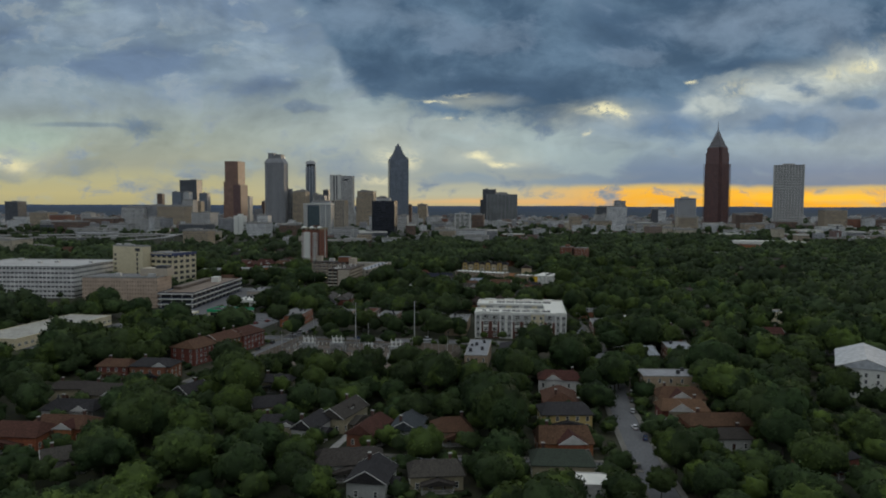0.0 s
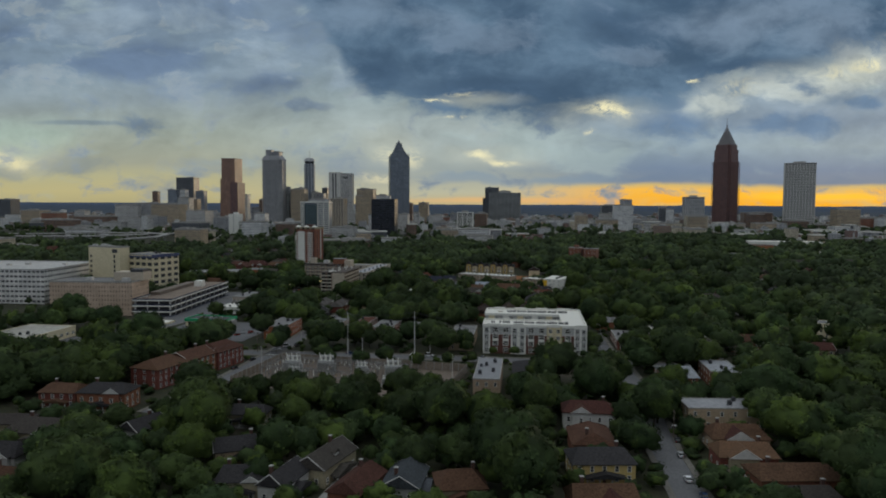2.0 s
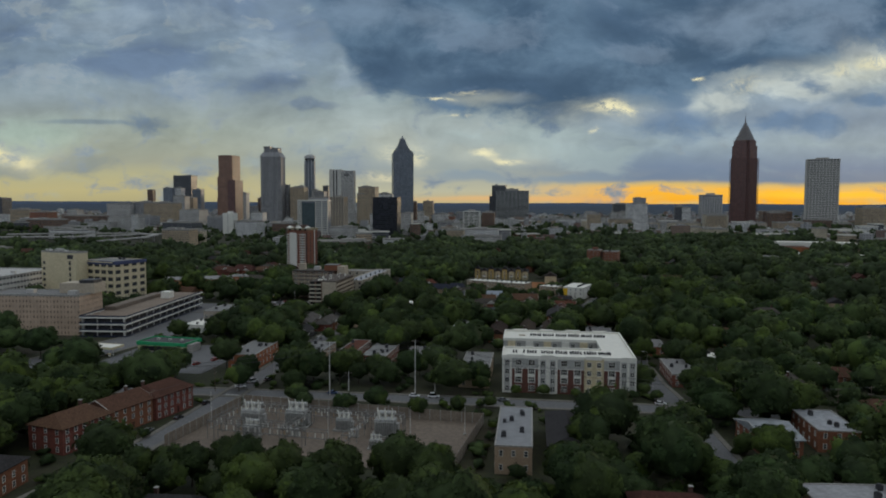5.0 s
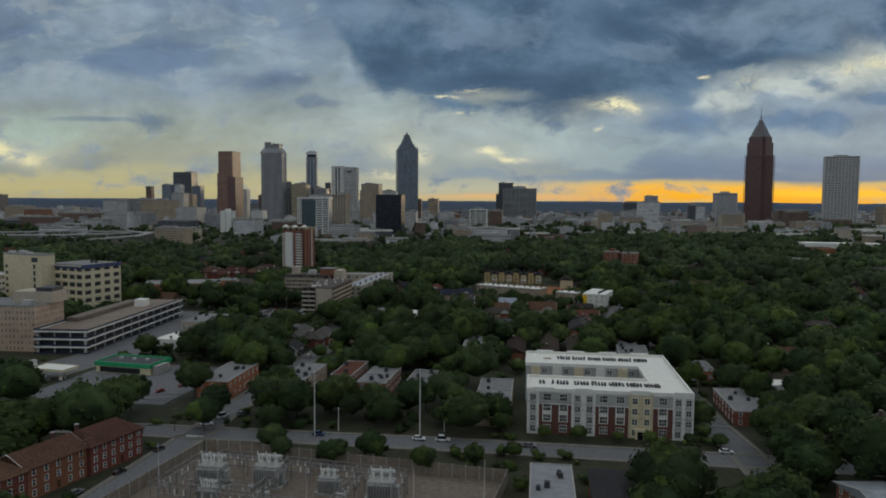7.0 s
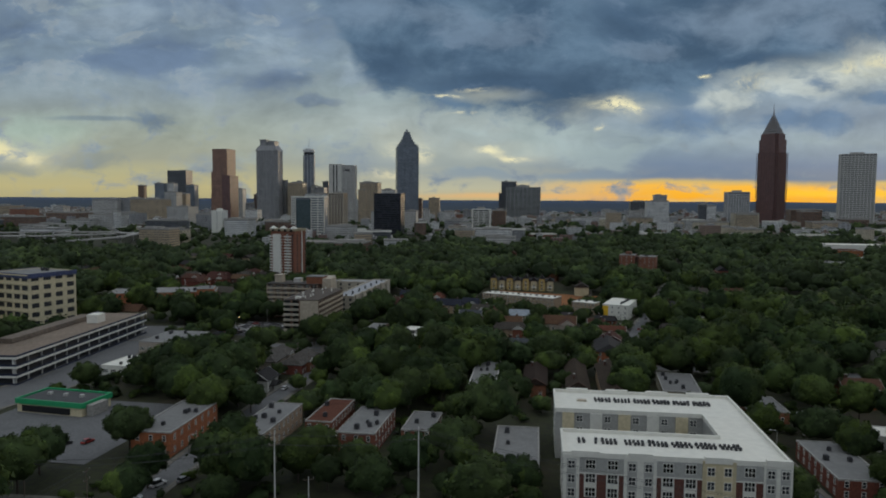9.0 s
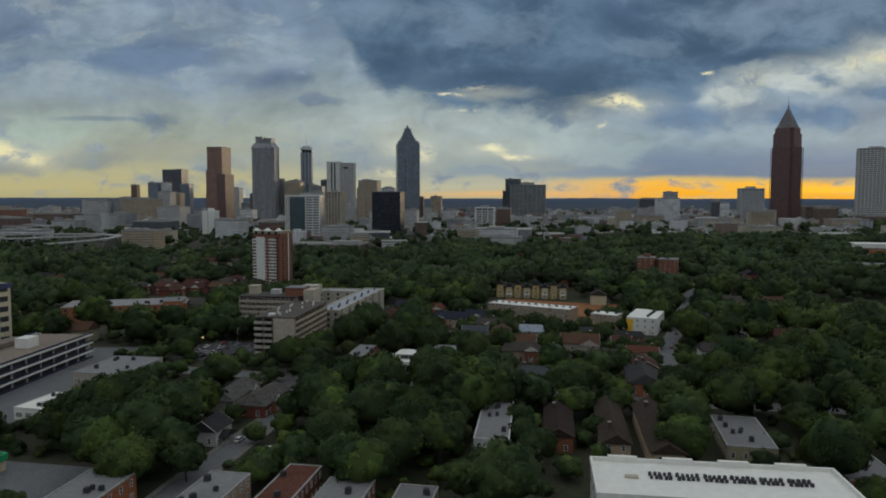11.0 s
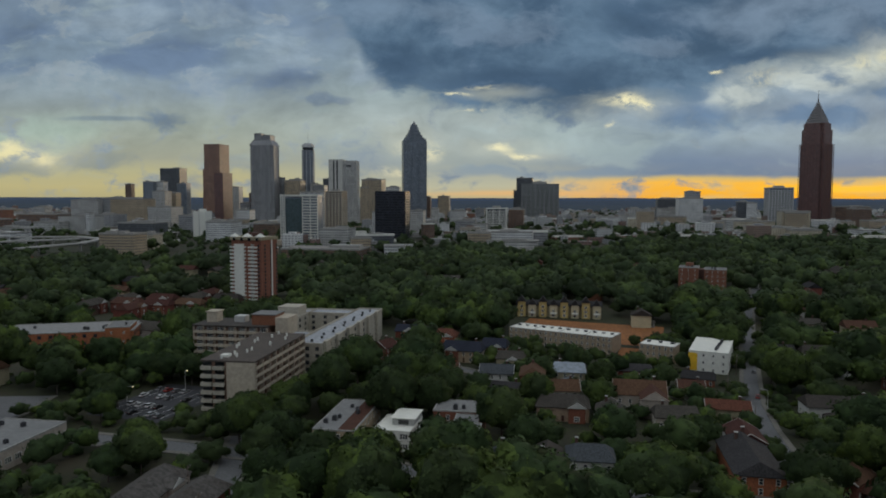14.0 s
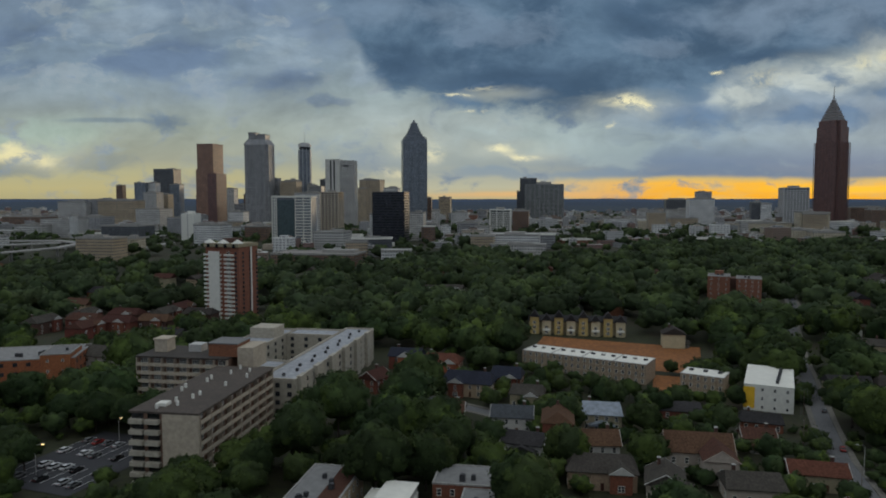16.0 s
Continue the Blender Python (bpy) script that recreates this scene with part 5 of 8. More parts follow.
        v = [bm.verts.new(p) for p in ((fx - fw / 2 - 0.1, yy, fz - 0.1), (fx + fw / 2 + 0.1, yy, fz - 0.1), (fx, yy, fz + fw * 0.32))]
        u = [bm.verts.new(p.co + Vector((0, 0.3, 0))) for p in v]
        bm.faces.new(v), bm.faces.new(u[::-1])
        for j in range(3):
            bm.faces.new((v[j], u[j], u[(j + 1) % 3], v[(j + 1) % 3]))
        part("wing_gable", bm, trim, wing, "pale painted gable")
        for q in (-1, 1):
            part("wing_bargeboard", tube([(fx + q * (fw / 2 + 0.45), yy - 0.03, fz - 0.15), (fx, yy - 0.03, fz + fw * 0.34)], 0.13, 4), trim, wing)
        put_window(WIN_PAIR if fw > 5 else WIN_ONE, wing, pose(fx, -d / 2 - fr, 0.9))
        if h > 5.5:
            put_window(WIN_ONE, wing, pose(fx, -d / 2 - fr, 3.7))
    if chimney:
        cx = rng.choice((-0.3, 0.3)) * w
        ch = part("chimney", cube(cx - 0.45, cx + 0.45, d * 0.12, d * 0.12 + 0.9, h - 0.5, h + rise + 0.9), BRICK_DARK, t)
        part("chimney_cap", cube(cx - 0.55, cx + 0.55, d * 0.12 - 0.1, d * 0.12 + 1.0, h + rise + 0.9, h + rise + 1.1), CONCRETE, ch)
    if dormer:
        bm = gable(2.0, 2.4, h + rise * 0.62, 0.9, 0.25)
        bmesh.ops.rotate(bm, verts=bm.verts, cent=(0, 0, 0), matrix=Matrix.Rotation(radians(90), 3, "Z"))
        bmesh.ops.translate(bm, verts=bm.verts, vec=(0, -d * 0.28, 0))
        dm = part("dormer", cube(-1.1, 1.1, -d * 0.28 - 1.0, 0, h, h + rise * 0.62), trim, t)
        part("dormer_roof", bm, roof, dm)
        put_window(WIN_SMALL, dm, pose(0, -d * 0.28 - 1.0, h + 0.5))
    keep_clear(x, y, w / 2, d / 2, turn, margin * 0.5, 0.34)
    # an open front, so that the house is seen past the trees
    keep_clear(x, y - d / 2 - 8, w / 2, 8, 0, 0.0, 0.4, True)
    return t


def courtyard_flats():
    """The white-roofed flats round a courtyard, with brick, grey and cream bays."""
    t = thing("apartment_building", "four-storey flats in white, brick and cream with white roof", "apartment building", 31, 440, 0, -8)
    L, Dp, H = 55.0, 59.5, 15.0
    wings = ((0, L, 0, 18), (42.5, L, 18.05, 37.95), (-1, L, 38, Dp))
    for a, b, c, d in wings:
        part("wing", cube(a, b, c, d, -3, H - 0.3), GREY_WALL, t)
        part("wing_roof", cube(a, b, c, d, H - 0.3, H), WHITE_ROOF, t)
    para = ((-0.3, L + 0.3, -0.35, 0.3), (-0.3, 0.3, 0.3, 18.2), (0.3, 42.2, 17.8, 18.3), (42.2, 42.7, 18.3, 37.7), (-1.3, 42.2, 37.7, 38.2),
            (-1.3, -0.7, 38.2, Dp + 0.3), (-0.7, L + 0.3, Dp - 0.3, Dp + 0.3), (L - 0.3, L + 0.3, 0.3, Dp - 0.3))
    for p in para:
        part("parapet", cube(*p, H - 0.4, H + 0.9), WHITE_ROOF, t)
    # fronts: a run of bays, each of its own cladding, set a little proud in turn
    bays = ((0, 4, WHITE, None), (4, 15, BRICK_BAY, GREY_WALL), (15, 23, WHITE, None), (23, 34, BRICK_BAY, GREY_WALL), (34, 42, YELLOW_WALL, None),
            (42, 48.5, BRICK_BAY, GREY_WALL), (48.5, L + 0.2, WHITE, None))
    for i, (a, b, low, high) in enumerate(bays):
        out = -0.55 if high is None else -0.25
        if high is None:
            part("bay_wall", cube(a, b, out, 0.1, -2, H + 0.3), low, t)
        else:
            part("bay_wall", cube(a, b, out, 0.1, -2, H * 0.70), low, t)
            part("bay_wall", cube(a, b, out, 0.1, H * 0.70 + 0.02, H - 0.2), high, t)
            part("bay_sill_course", cube(a, b, out - 0.1, out + 0.05, H * 0.70 - 0.15, H * 0.70 + 0.15), WHITE, t)
        n = max(1, round((b - a) / (5.4 if high else 3.9)))
        for j in range(n):
            wx = a + (b - a) * (j + 0.5) / n
            for s in range(4):
                put_window(WIN_TRIPLE if high else WIN_PAIR, t, pose(wx, out - 0.08, 1.0 + 3.6 * s) @ Matrix.Diagonal((0.95, 1, 1.12, 1)))
            if high:
                # one white panel takes in the windows of two storeys
                part("window_surround", cube(wx - 1.55, wx + 1.55, out - 0.06, out + 0.02, 4.3, 10.35), WHITE, t, "white panel round two storeys of windows")
            else:
                part("window_strip", cube(wx - 1.15, wx + 1.15, out - 0.04, out + 0.02, 0.6, 14.2), GREY_WALL if low is WHITE else CREAM, t)
    for s in range(4):
        for j in range(13):
            py = 2.5 + (Dp - 5) * j / 12
            put_window(WIN_ONE if j % 2 else WIN_PAIR, t, pose(L, py, 1.1 + 3.6 * s, 0, 0, 90))
        for j in range(4):
            put_window(WIN_PAIR, t, pose(0, 2.5 + 4.3 * j, 1.1 + 3.6 * s, 0, 0, -90))
            put_window(WIN_PAIR, t, pose(-1, 41 + 5.5 * j, 1.1 + 3.6 * s, 0, 0, -90))
        for j in range(10):
            put_window(WIN_PAIR, t, pose(2 + 4.2 * j, 38, 1.1 + 3.6 * s))
    for j in range(5):
        a = 1 + 8.4 * j
        part("court_bay", cube(a, a + 3.6, 37.4, 38.0, -1, H - 0.5), WHITE if j % 2 else CREAM, t)
    # stepped white caps along the outer eaves
    for j, (a, b) in enumerate(((2, 9), (16, 22), (34.5, 41), (49, 55))):
        part("eaves_cap", cube(a, b, -0.75, 0.5, H - 0.2, H + 1.35), WHITE_ROOF, t)
    for j in range(4):
        part("eaves_cap", cube(3 + 13 * j, 10 + 13 * j, Dp - 0.6, Dp + 0.5, H - 0.2, H + 1.4), WHITE_ROOF, t)
    # entrance
    en = part("entrance", cube(36.2, 39.5, -1.8, -0.5, 0, 3.4), CREAM, t, "cream entrance porch")
    part("entrance_door", cube(36.9, 38.8, -1.86, -1.78, 0, 2.6), PANE_DARK, en)
    # ranks of cooling units
    rng = random.Random(4)
    for row, x0, ranks in ((9.5, 4.5, 7), (49.5, 12.0, 6)):
        for j in range(ranks):
            for q in range(5):
                if (j, q) in ((0, 2), (0, 3), (1, 4)) and row < 20:
                    continue
                for v in range(2):
                    roof_unit(t, x0 + 6.1 * j + 1.08 * q + rng.uniform(-0.12, 0.12), row + 1.9 * v + rng.uniform(-0.15, 0.15), H, rng.uniform(0.62, 0.8))
    part("roof_patch", cube(6, 9, 48.8, 50.2, H, H + 0.5), BEIGE, t)
    keep_clear(58, 466, 30, 33, -8, 2.5)
    keep_clear(58, 410, 31, 24, -8, 0.0, 0.5, True), keep_clear(-141, 610, 18, 12, 0, 0, 0.5, True), keep_clear(-88, 402, 10, 36, -20, 0, 0.5, True), keep_clear(-74, 384, 14, 28, -15, 0, 0.6, True), keep_clear(-36, 353, 50, 7, -15, 0, 0.6, True)


def slab_flats():
    """The pair of grey concrete slabs with brown balcony rows."""
    t = thing("apartment_slab", "grey concrete slab of flats with brown balcony rows", "apartment building", -77.5, 703, -2, -8)
    w, d, H = 21.0, 54.0, 22.0
    grey = surface("grey_brown_concrete", (0.38, 0.31, 0.24), 0.85, vary=0.15, size=1.2, stain=0.4)
    brown = surface("brown_balcony", (0.16, 0.09, 0.06), 0.8, size=0.8)
    part("body", cube(-w / 2 + 1.4, w / 2 - 1.4, -d / 2 + 0.6, d / 2, -3, H - 0.3), brown, t)
    part("roof", cube(-w / 2, w / 2, -d / 2, d / 2, H - 0.3, H + 0.3), surface("gravel_roof", (0.075, 0.060, 0.050), 0.95, vary=0.3, size=1.0, stain=0.5), t)
    part("end_wall", cube(-w * 0.02, w / 2, -d / 2 - 0.1, -d / 2 + 0.58, -3, H - 0.32), BEIGE, t)
    for s in range(7):
        z = H - 3.0 - 3.05 * s
        for q in (-1, 1):
            a, b = (w / 2 - 1.38, w / 2 + 0.1) if q > 0 else (-w / 2 - 0.1, -w / 2 + 1.38)
            part("balcony_slab", cube(a, b, -d / 2 + 1, d / 2 - 0.5, z - 0.2, z), grey, t)
            part("balcony_front", cube(b - 0.12 if q > 0 else a, b if q > 0 else a + 0.12, -d / 2 + 1, d / 2 - 0.5, z, z + 1.05), BEIGE, t)
            for j in range(8):
                y0 = -d / 2 + 2.2 + (d - 5) * j / 7.6
                if q > 0:
                    put_window(WIN_WIDE, t, pose(q * (w / 2 - 1.4), y0 + 1.5, z + 0.9, 0, 0, 90 * q))
        for j in range(2):
            a = -w / 2 + 0.3 + 4.8 * j
            part("end_balcony", cube(a, a + 4.2, -d / 2 - 0.9, -d / 2 + 0.55, z - 0.2, z + 1.0), PALE_CONCRETE, t)
            part("end_recess", cube(a + 0.3, a + 3.9, -d / 2 + 0.52, -d / 2 + 0.62, z + 1.0, z + 2.7), PANE_DARK, t)
    me = part("fin_wall", cube(w / 2 - 1.38, w / 2 + 0.2, -0.15, 0.15, -3, H - 0.3), grey, t, at=pose(0, -d / 2 + 0.8, 0)).data
    for j in range(1, 9):
        for q in (0, 180):
            again("fin_wall", me, t, pose(0, (-d / 2 + 0.8 + (d - 1.6) * j / 8) , 0, 0, 0, q))
    vent = None
    rng = random.Random(3)
    for j in range(14):
        m = pose(rng.uniform(-7, 7), -d / 2 + 3 + 48 * j / 13, H + 0.3)
        if vent is None:
            vent = part("roof_vent", tube([(0, 0, 0), (0, 0, 0.9), (0, 0, 1.0), (0, 0, 1.3)], 0.45, 8), WHITE, t, at=m).data
        else:
            again("roof_vent", vent, t, m)
    part("roof_hatch", cube(-5, -2, -d / 2 + 5, -d / 2 + 8, H + 0.3, H + 1.2), WHITE, t)
    keep_clear(-77.5, 703, w / 2, d / 2, -8, 2.0)

    t = thing("apartment_slab", "grey concrete cross slab of flats with brown balconies", "apartment building", -97, 744, -2, -8)
    w, d, H = 35.0, 19.0, 24.0
    part("body", cube(-w / 2, w / 2, -d / 2 + 1.4, d / 2, -3, H), brown, t)
    part("roof", cube(-w / 2 - 0.2, w / 2 + 0.2, -d / 2, d / 2 + 0.2, H, H + 0.5), surface("gravel_roof_dark", (0.055, 0.047, 0.041), 0.95, vary=0.3, size=1.0, stain=0.5), t)
    for s in range(7):
        z = H - 3.0 - 3.05 * s
        part("balcony_slab", cube(-w / 2, w / 2, -d / 2, -d / 2 + 1.38, z - 0.2, z), grey, t)
        part("balcony_front", cube(-w / 2, w / 2, -d / 2 - 0.02, -d / 2 + 0.12, z, z + 1.05), BEIGE, t)
        for j in range(7):
            put_window(WIN_WIDE, t, pose(-w / 2 + 2.5 + 5 * j, -d / 2 + 1.4, z + 0.9))
    me = part("fin_wall", cube(-0.15, 0.15, -d / 2 - 0.1, -d / 2 + 1.38, -3, H), grey, t, at=pose(-w / 2 + 0.15, 0, 0)).data
    for j in range(1, 8):
        again("fin_wall", me, t, pose(-w / 2 + 0.15 + (w - 0.3) * j / 7, 0, 0))
    lt = part("lift_house", cube(-14.5, -9.5, -2, 4, H + 0.5, H + 5.0), BEIGE, t)
    part("lift_cap", cube(-14.9, -9.1, -2.4, 4.4, H + 5.0, H + 5.5), BEIGE, lt)
    pt = part("penthouse", cube(9, 20, -6, 5, H + 0.5, H + 5), BRICK, t, "red brick penthouse with a white roof")
    part("penthouse_roof", cube(8.7, 20.3, -6.3, 5.3, H + 5, H + 5.4), GREY_ROOF, pt)
    part("penthouse_wall", cube(20.02, 26, -6, 6, H - 4, H + 4), BEIGE, pt)
    part("plant_box", cube(-2, 3, 0, 5, H + 0.5, H + 3.2), METAL, t)
    keep_clear(-97, 744, w / 2, d / 2, -8, 2.0)

    t = thing("apartment_wings", "cream low flats with grey roofs round a court", "apartment building", -66, 790, -3, -10)
    H = 16.5
    for a, b, c, d in ((4, 18, -52, 50), (-36, -20, -20, 42), (-20, 4, 30, 44), (-20, 4, -36, -24)):
        part("wing", cube(a, b, c, d, -3, H), PALE_CONCRETE, t)
        part("wing_roof", cube(a + 0.4, b - 0.4, c + 0.4, d - 0.4, H, H + 0.15), surface("pale_grey_roof", (0.30, 0.31, 0.33), 0.85, size=2, stain=0.4), t)
        for p in ((a - 0.2, b + 0.2, c - 0.2, c + 0.4), (a - 0.2, b + 0.2, d - 0.4, d + 0.2), (a - 0.2, a + 0.4, c + 0.4, d - 0.4), (b - 0.4, b + 0.2, c + 0.4, d - 0.4)):
            part("parapet", cube(*p, H - 0.3, H + 0.9), PALE_CONCRETE, t)
    for s in range(5):
        for j in range(13):
            put_window(WIN_DARK, t, pose(18, -48 + 7.6 * j, 1.2 + 3.2 * s, 0, 0, 90))
        for j in range(3):
            put_window(WIN_DARK, t, pose(6.5 + 4.6 * j, -52, 1.2 + 3.2 * s))
            put_window(WIN_DARK, t, pose(-17 + 7 * j, 30, 1.2 + 3.2 * s))
        for j in range(6):
            put_window(WIN_DARK, t, pose(-20, -15 + 8 * j, 1.2 + 3.2 * s, 0, 0, 90))
    for j in range(6):
        part("stair_bay", cube(17.6, 19.4, -50 + 17 * j, -44 + 17 * j, -2, H + 1.4), PALE_CONCRETE, t)
    for j in range(12):
        roof_unit(t, 11 + (j % 2) * 2, -46 + 8 * j, H + 0.15, 1.0)
    part("penthouse", cube(-34, -22, 20, 32, H, H + 5), PALE_CONCRETE, t)
    keep_clear(-66, 790, 38, 54, -10, 1.0)


def tower_flats():
    """The brick and white tower of flats with balcony stacks and arched crown."""
    t = thing("apartment_tower", "tall brick and white tower of flats with arched crown", "apartment tower", -146, 952, -1, -22)
    w, d, H = 27.0, 19.0, 50.0
    part("body", cube(-w / 2, w / 2, -d / 2, d / 2, -3, H), surface("brown_red_brick", (0.215, 0.086, 0.055), 0.88, vary=0.25, size=0.6), t)
    part("white_pier", cube(-w * 0.40, -w * 0.08, -d / 2 - 0.7, -d / 2 + 0.1, -3, H - 4), WHITE, t)
    n = 16
    for a, b in ((-w / 2 - 0.8, -w * 0.405), (-w * 0.075, -w * 0.02), (w * 0.08, w * 0.36)):
        me = None
        for s in range(n):
            m = pose(0, 0, 2 + (H - 6) * s / n)
            if me is None:
                me = part("balcony", cube(a, b, -d / 2 - 1.3, -d / 2 + 0.1, 0, 1.1), WHITE, t, at=m).data
            else:
                again("balcony", me, t, m)
    for s in range(n):
        put_window(WIN_WIDE, t, pose(w * 0.19, -d / 2 + 0.0, 3.3 + (H - 6) * s / n))
        for j in range(3):
            put_window(WIN_DARK, t, pose(w / 2, -d / 2 + 4 + 7 * j, 3 + (H - 6) * s / n, 0, 0, 90))
        put_window(WIN_DARK, t, pose(w * 0.4, -d / 2, 3 + (H - 6) * s / n))
    part("white_strip", cube(w / 2 - 0.1, w / 2 + 0.4, 2, 3.2, -3, H), WHITE, t)
    # crown: white band with arched openings and gables
    part("crown_band", cube(-w / 2 - 0.6, w / 2 + 0.5, -d / 2 - 1.0, d / 2 + 0.5, H - 0.9, H + 1.4), CREAM_SIDING, t)
    for j in range(4):
        x0 = -w / 2 + 3.2 + 6.8 * j
        bm = prism([(-1.2, 0.0), (1.2, 0.0), (1.2, 1.6), (0.7, 2.4), (0, 2.7), (-0.7, 2.4), (-1.2, 1.6)], 0, 0.2)
        bmesh.ops.rotate(bm, verts=bm.verts, cent=(0, 0, 0), matrix=Matrix.Rotation(radians(90), 3, "X"))
        part("crown_arch", bm, PANE_DARK, t, at=pose(x0, -d / 2 - 0.98, H - 1.5))
    for x0 in (-w * 0.42, 0.0, w * 0.42):
        bm = gable(5.0, 5.0, H + 1.6, 2.4, 0.2, 2.4)
        part("crown_gable", bm, WHITE, t, at=pose(x0, -d / 2 + 1.5, 0))
    part("plant_room", cube(-4, 5, -4, 5, H + 1.4, H + 4.4), BRICK_DARK, t)
    keep_clear(-146, 952, w / 2, d / 2, -22, 3), keep_clear(-139, 922, 18, 20, 0, 0, 0.4, True)


def deck():
    """The parking deck: open storeys round a dark block that stands for their shade, with dark bands and pale rims."""
    t = thing("parking_deck", "concrete parking deck with dark open storeys and pale rims", "car park", -189, 619, -1, -3)
    w, d, H = 28.0, 118.0, 13.6
    navy = surface("navy_band", (0.02, 0.028, 0.06), 0.5, size=2)
    # added dark block: the shade inside the open storeys, as colour
    part("inside", cube(-w / 2 + 2.2, w / 2 - 2.2, -d / 2 + 2.2, d / 2 - 2.2, -2, H - 1.5), DARK_METAL_AND_SHADE, t)
    for s in range(4):
        z = 0.5 + 4.0 * s
        part("deck_slab", cube(-w / 2, w / 2, -d / 2, d / 2, z - 0.35, z), surface("tan_deck_concrete", (0.20, 0.155, 0.12), 0.9, size=1.5, stain=0.6) if s == 3 else CONCRETE, t)
        for p in ((-w / 2, w / 2, -d / 2 - 0.25, -d / 2), (w / 2, w / 2 + 0.25, -d / 2 - 0.25, d / 2 + 0.25), (-w / 2 - 0.25, -w / 2, -d / 2, d / 2)):
            part("deck_rim", cube(*p, z - 0.45, z + 0.45), WHITE, t)
            part("deck_band", cube(p[0] + 0.06, p[1] - 0.06, p[2] + 0.06, p[3] - 0.06, z + 0.45, z + 1.3), navy, t)
    col = None
    for j in range(13):
        y0 = -d / 2 + 0.4 + (d - 0.8) * j / 12
        for q in (-1, 1):
            m = pose(q * (w / 2 - 1.6), y0, 0)
            if col is None:
                col = part("column", cube(-0.3, 0.3, -0.3, 0.3, -2, H - 0.6), PALE_POLE, t, at=m).data
            else:
                again("column", col, t, m)
    for j in range(4):
        again("column", col, t, pose(-w / 2 + 1.6 + (w - 3.2) * j / 3, -d / 2 + 1.6, 0))
    part("stair_house", cube(-2, 4, 24, 32, H - 1, H + 3.5), WHITE, t)
    part("ramp_roof", cube(-14, -7, -30, 40, H - 0.8, H + 1.2), surface("brown_deck_ramp", (0.16, 0.13, 0.105), 0.9, size=1.5, stain=0.5), t)
    keep_clear(-189, 619, w / 2, d / 2, -3, 3)
    keep_clear(-172, 620, 8, 60, -6, 0, 0.1)


def plain_block(label, x, y, w, d, top, wall, name, turn=-12, roof=None, units=4):
    """A large flat-roofed block whose many small windows lie in its wall surface."""
    t = thing(name, label, "building", x, y, 0, turn)
    part("wall", cube(-w / 2, w / 2, -d / 2, d / 2, -3, top), wall, t)
    part("roof", cube(-w / 2 + 0.4, w / 2 - 0.4, -d / 2 + 0.4, d / 2 - 0.4, top, top + 0.15), roof or GREY_ROOF, t)
    part("parapet", ring(w + 0.2, d + 0.2, 0.5, top - 0.2, top + 0.9), roof or CONCRETE, t)
    rng = random.Random(int(w * 7 + y))
    for i in range(units):
        px, py, s = rng.uniform(-0.4, 0.4) * w, rng.uniform(-0.35, 0.35) * d, rng.uniform(1.5, 3)
        part("plant_box", cube(px - s, px + s, py - s * 0.7, py + s * 0.7, top + 0.15, top + 0.15 + s), METAL, t)
    keep_clear(x, y, w / 2, d / 2, turn, 3)
    return t


def hospital():
    plain_block("tan concrete hospital wing with rows of narrow windows", -237, 580, 60, 26, 23.4, facade("tan_hospital_wall", (0.50, 0.375, 0.28), (0.16, 0.12, 0.09), 3.1, 2.1, (0.38, 0.5)), "hospital_wing", -4)
    t = thing("hospital_annex", "tan rooftop plant block of a hospital wing", "building", -218, 584, 23.6, -4)
    part("plant_room", cube(-8, 14, -6, 7, 0, 6), BEIGE, t)
    part("plant_roof", cube(4, 13, -5, 5, 6, 8), DARK_METAL_AND_SHADE, t)
    keep_clear(-207, 755, 42, 22, 14, 0, 0.4, True), keep_clear(-126, 607, 42, 22, -12, 0, 0.45, True)
    white = facade("white_hospital_wall", (0.66, 0.64, 0.60), (0.03, 0.03, 0.035), 3.9, 3.6, (0.72, 0.42))
    plain_block("white hospital block with dark window rows", -351, 665, 110, 78, 26.5, white, "hospital_block", -5, roof=surface("worn_pale_roof", (0.42, 0.41, 0.39), 0.85, size=2.5, stain=0.4))
    slot = plain_block("cream windowless hospital tower with a slot", -271, 672, 36, 10, 42, CREAM, "hospital_tower", -24)
    for s in range(6):
        part("slot_window", cube(10.5, 12.5, -5.06, -4.94, 12 + 4.2 * s, 15 + 4.2 * s), PANE_SHADE, slot)
        part("slot_window", cube(-16.5, -14, -5.06, -4.94, 12 + 4.2 * s, 14 + 4.2 * s), PANE_SHADE, slot)
    part("name_panel", cube(9, 15, -5.08, -4.94, 37.5, 40.5), DARK_METAL_AND_SHADE, slot)
    t = flat_building("cream concrete office block with deep window rows and a blue rim", -238, 679, 33, 30, 35.5, -24, CREAM, GREY_ROOF, 7, 5, WIN_OFFICE, "office_block", 4, True, 0, 3, 0.6)
    blue = surface("blue_rim", (0.05, 0.065, 0.14), 0.6)
    for a in ((-16.9, 16.9, -15.4, -15.0), (16.5, 16.9, -15.0, 15.4), (-16.9, -16.5, -15.0, 15.4)):
        part("roof_rim", cube(*a, 33.6, 36.2), blue, t, "dark blue roof rim")
    for s in range(7):
        part("floor_ledge", cube(-16, 16, -15.5, -15.02, 5.07 * s + 4.6, 5.07 * s + 5.3), CREAM, t)
    flat_building("low cream shed with a worn pale flat roof", -232, 448, 30, 86, 6, -10, CREAM, surface("worn_shed_roof", (0.36, 0.345, 0.30), 0.85, size=2.5, stain=0.4), 1, 6, WIN_WIDE, "warehouse", 2, True, 0)
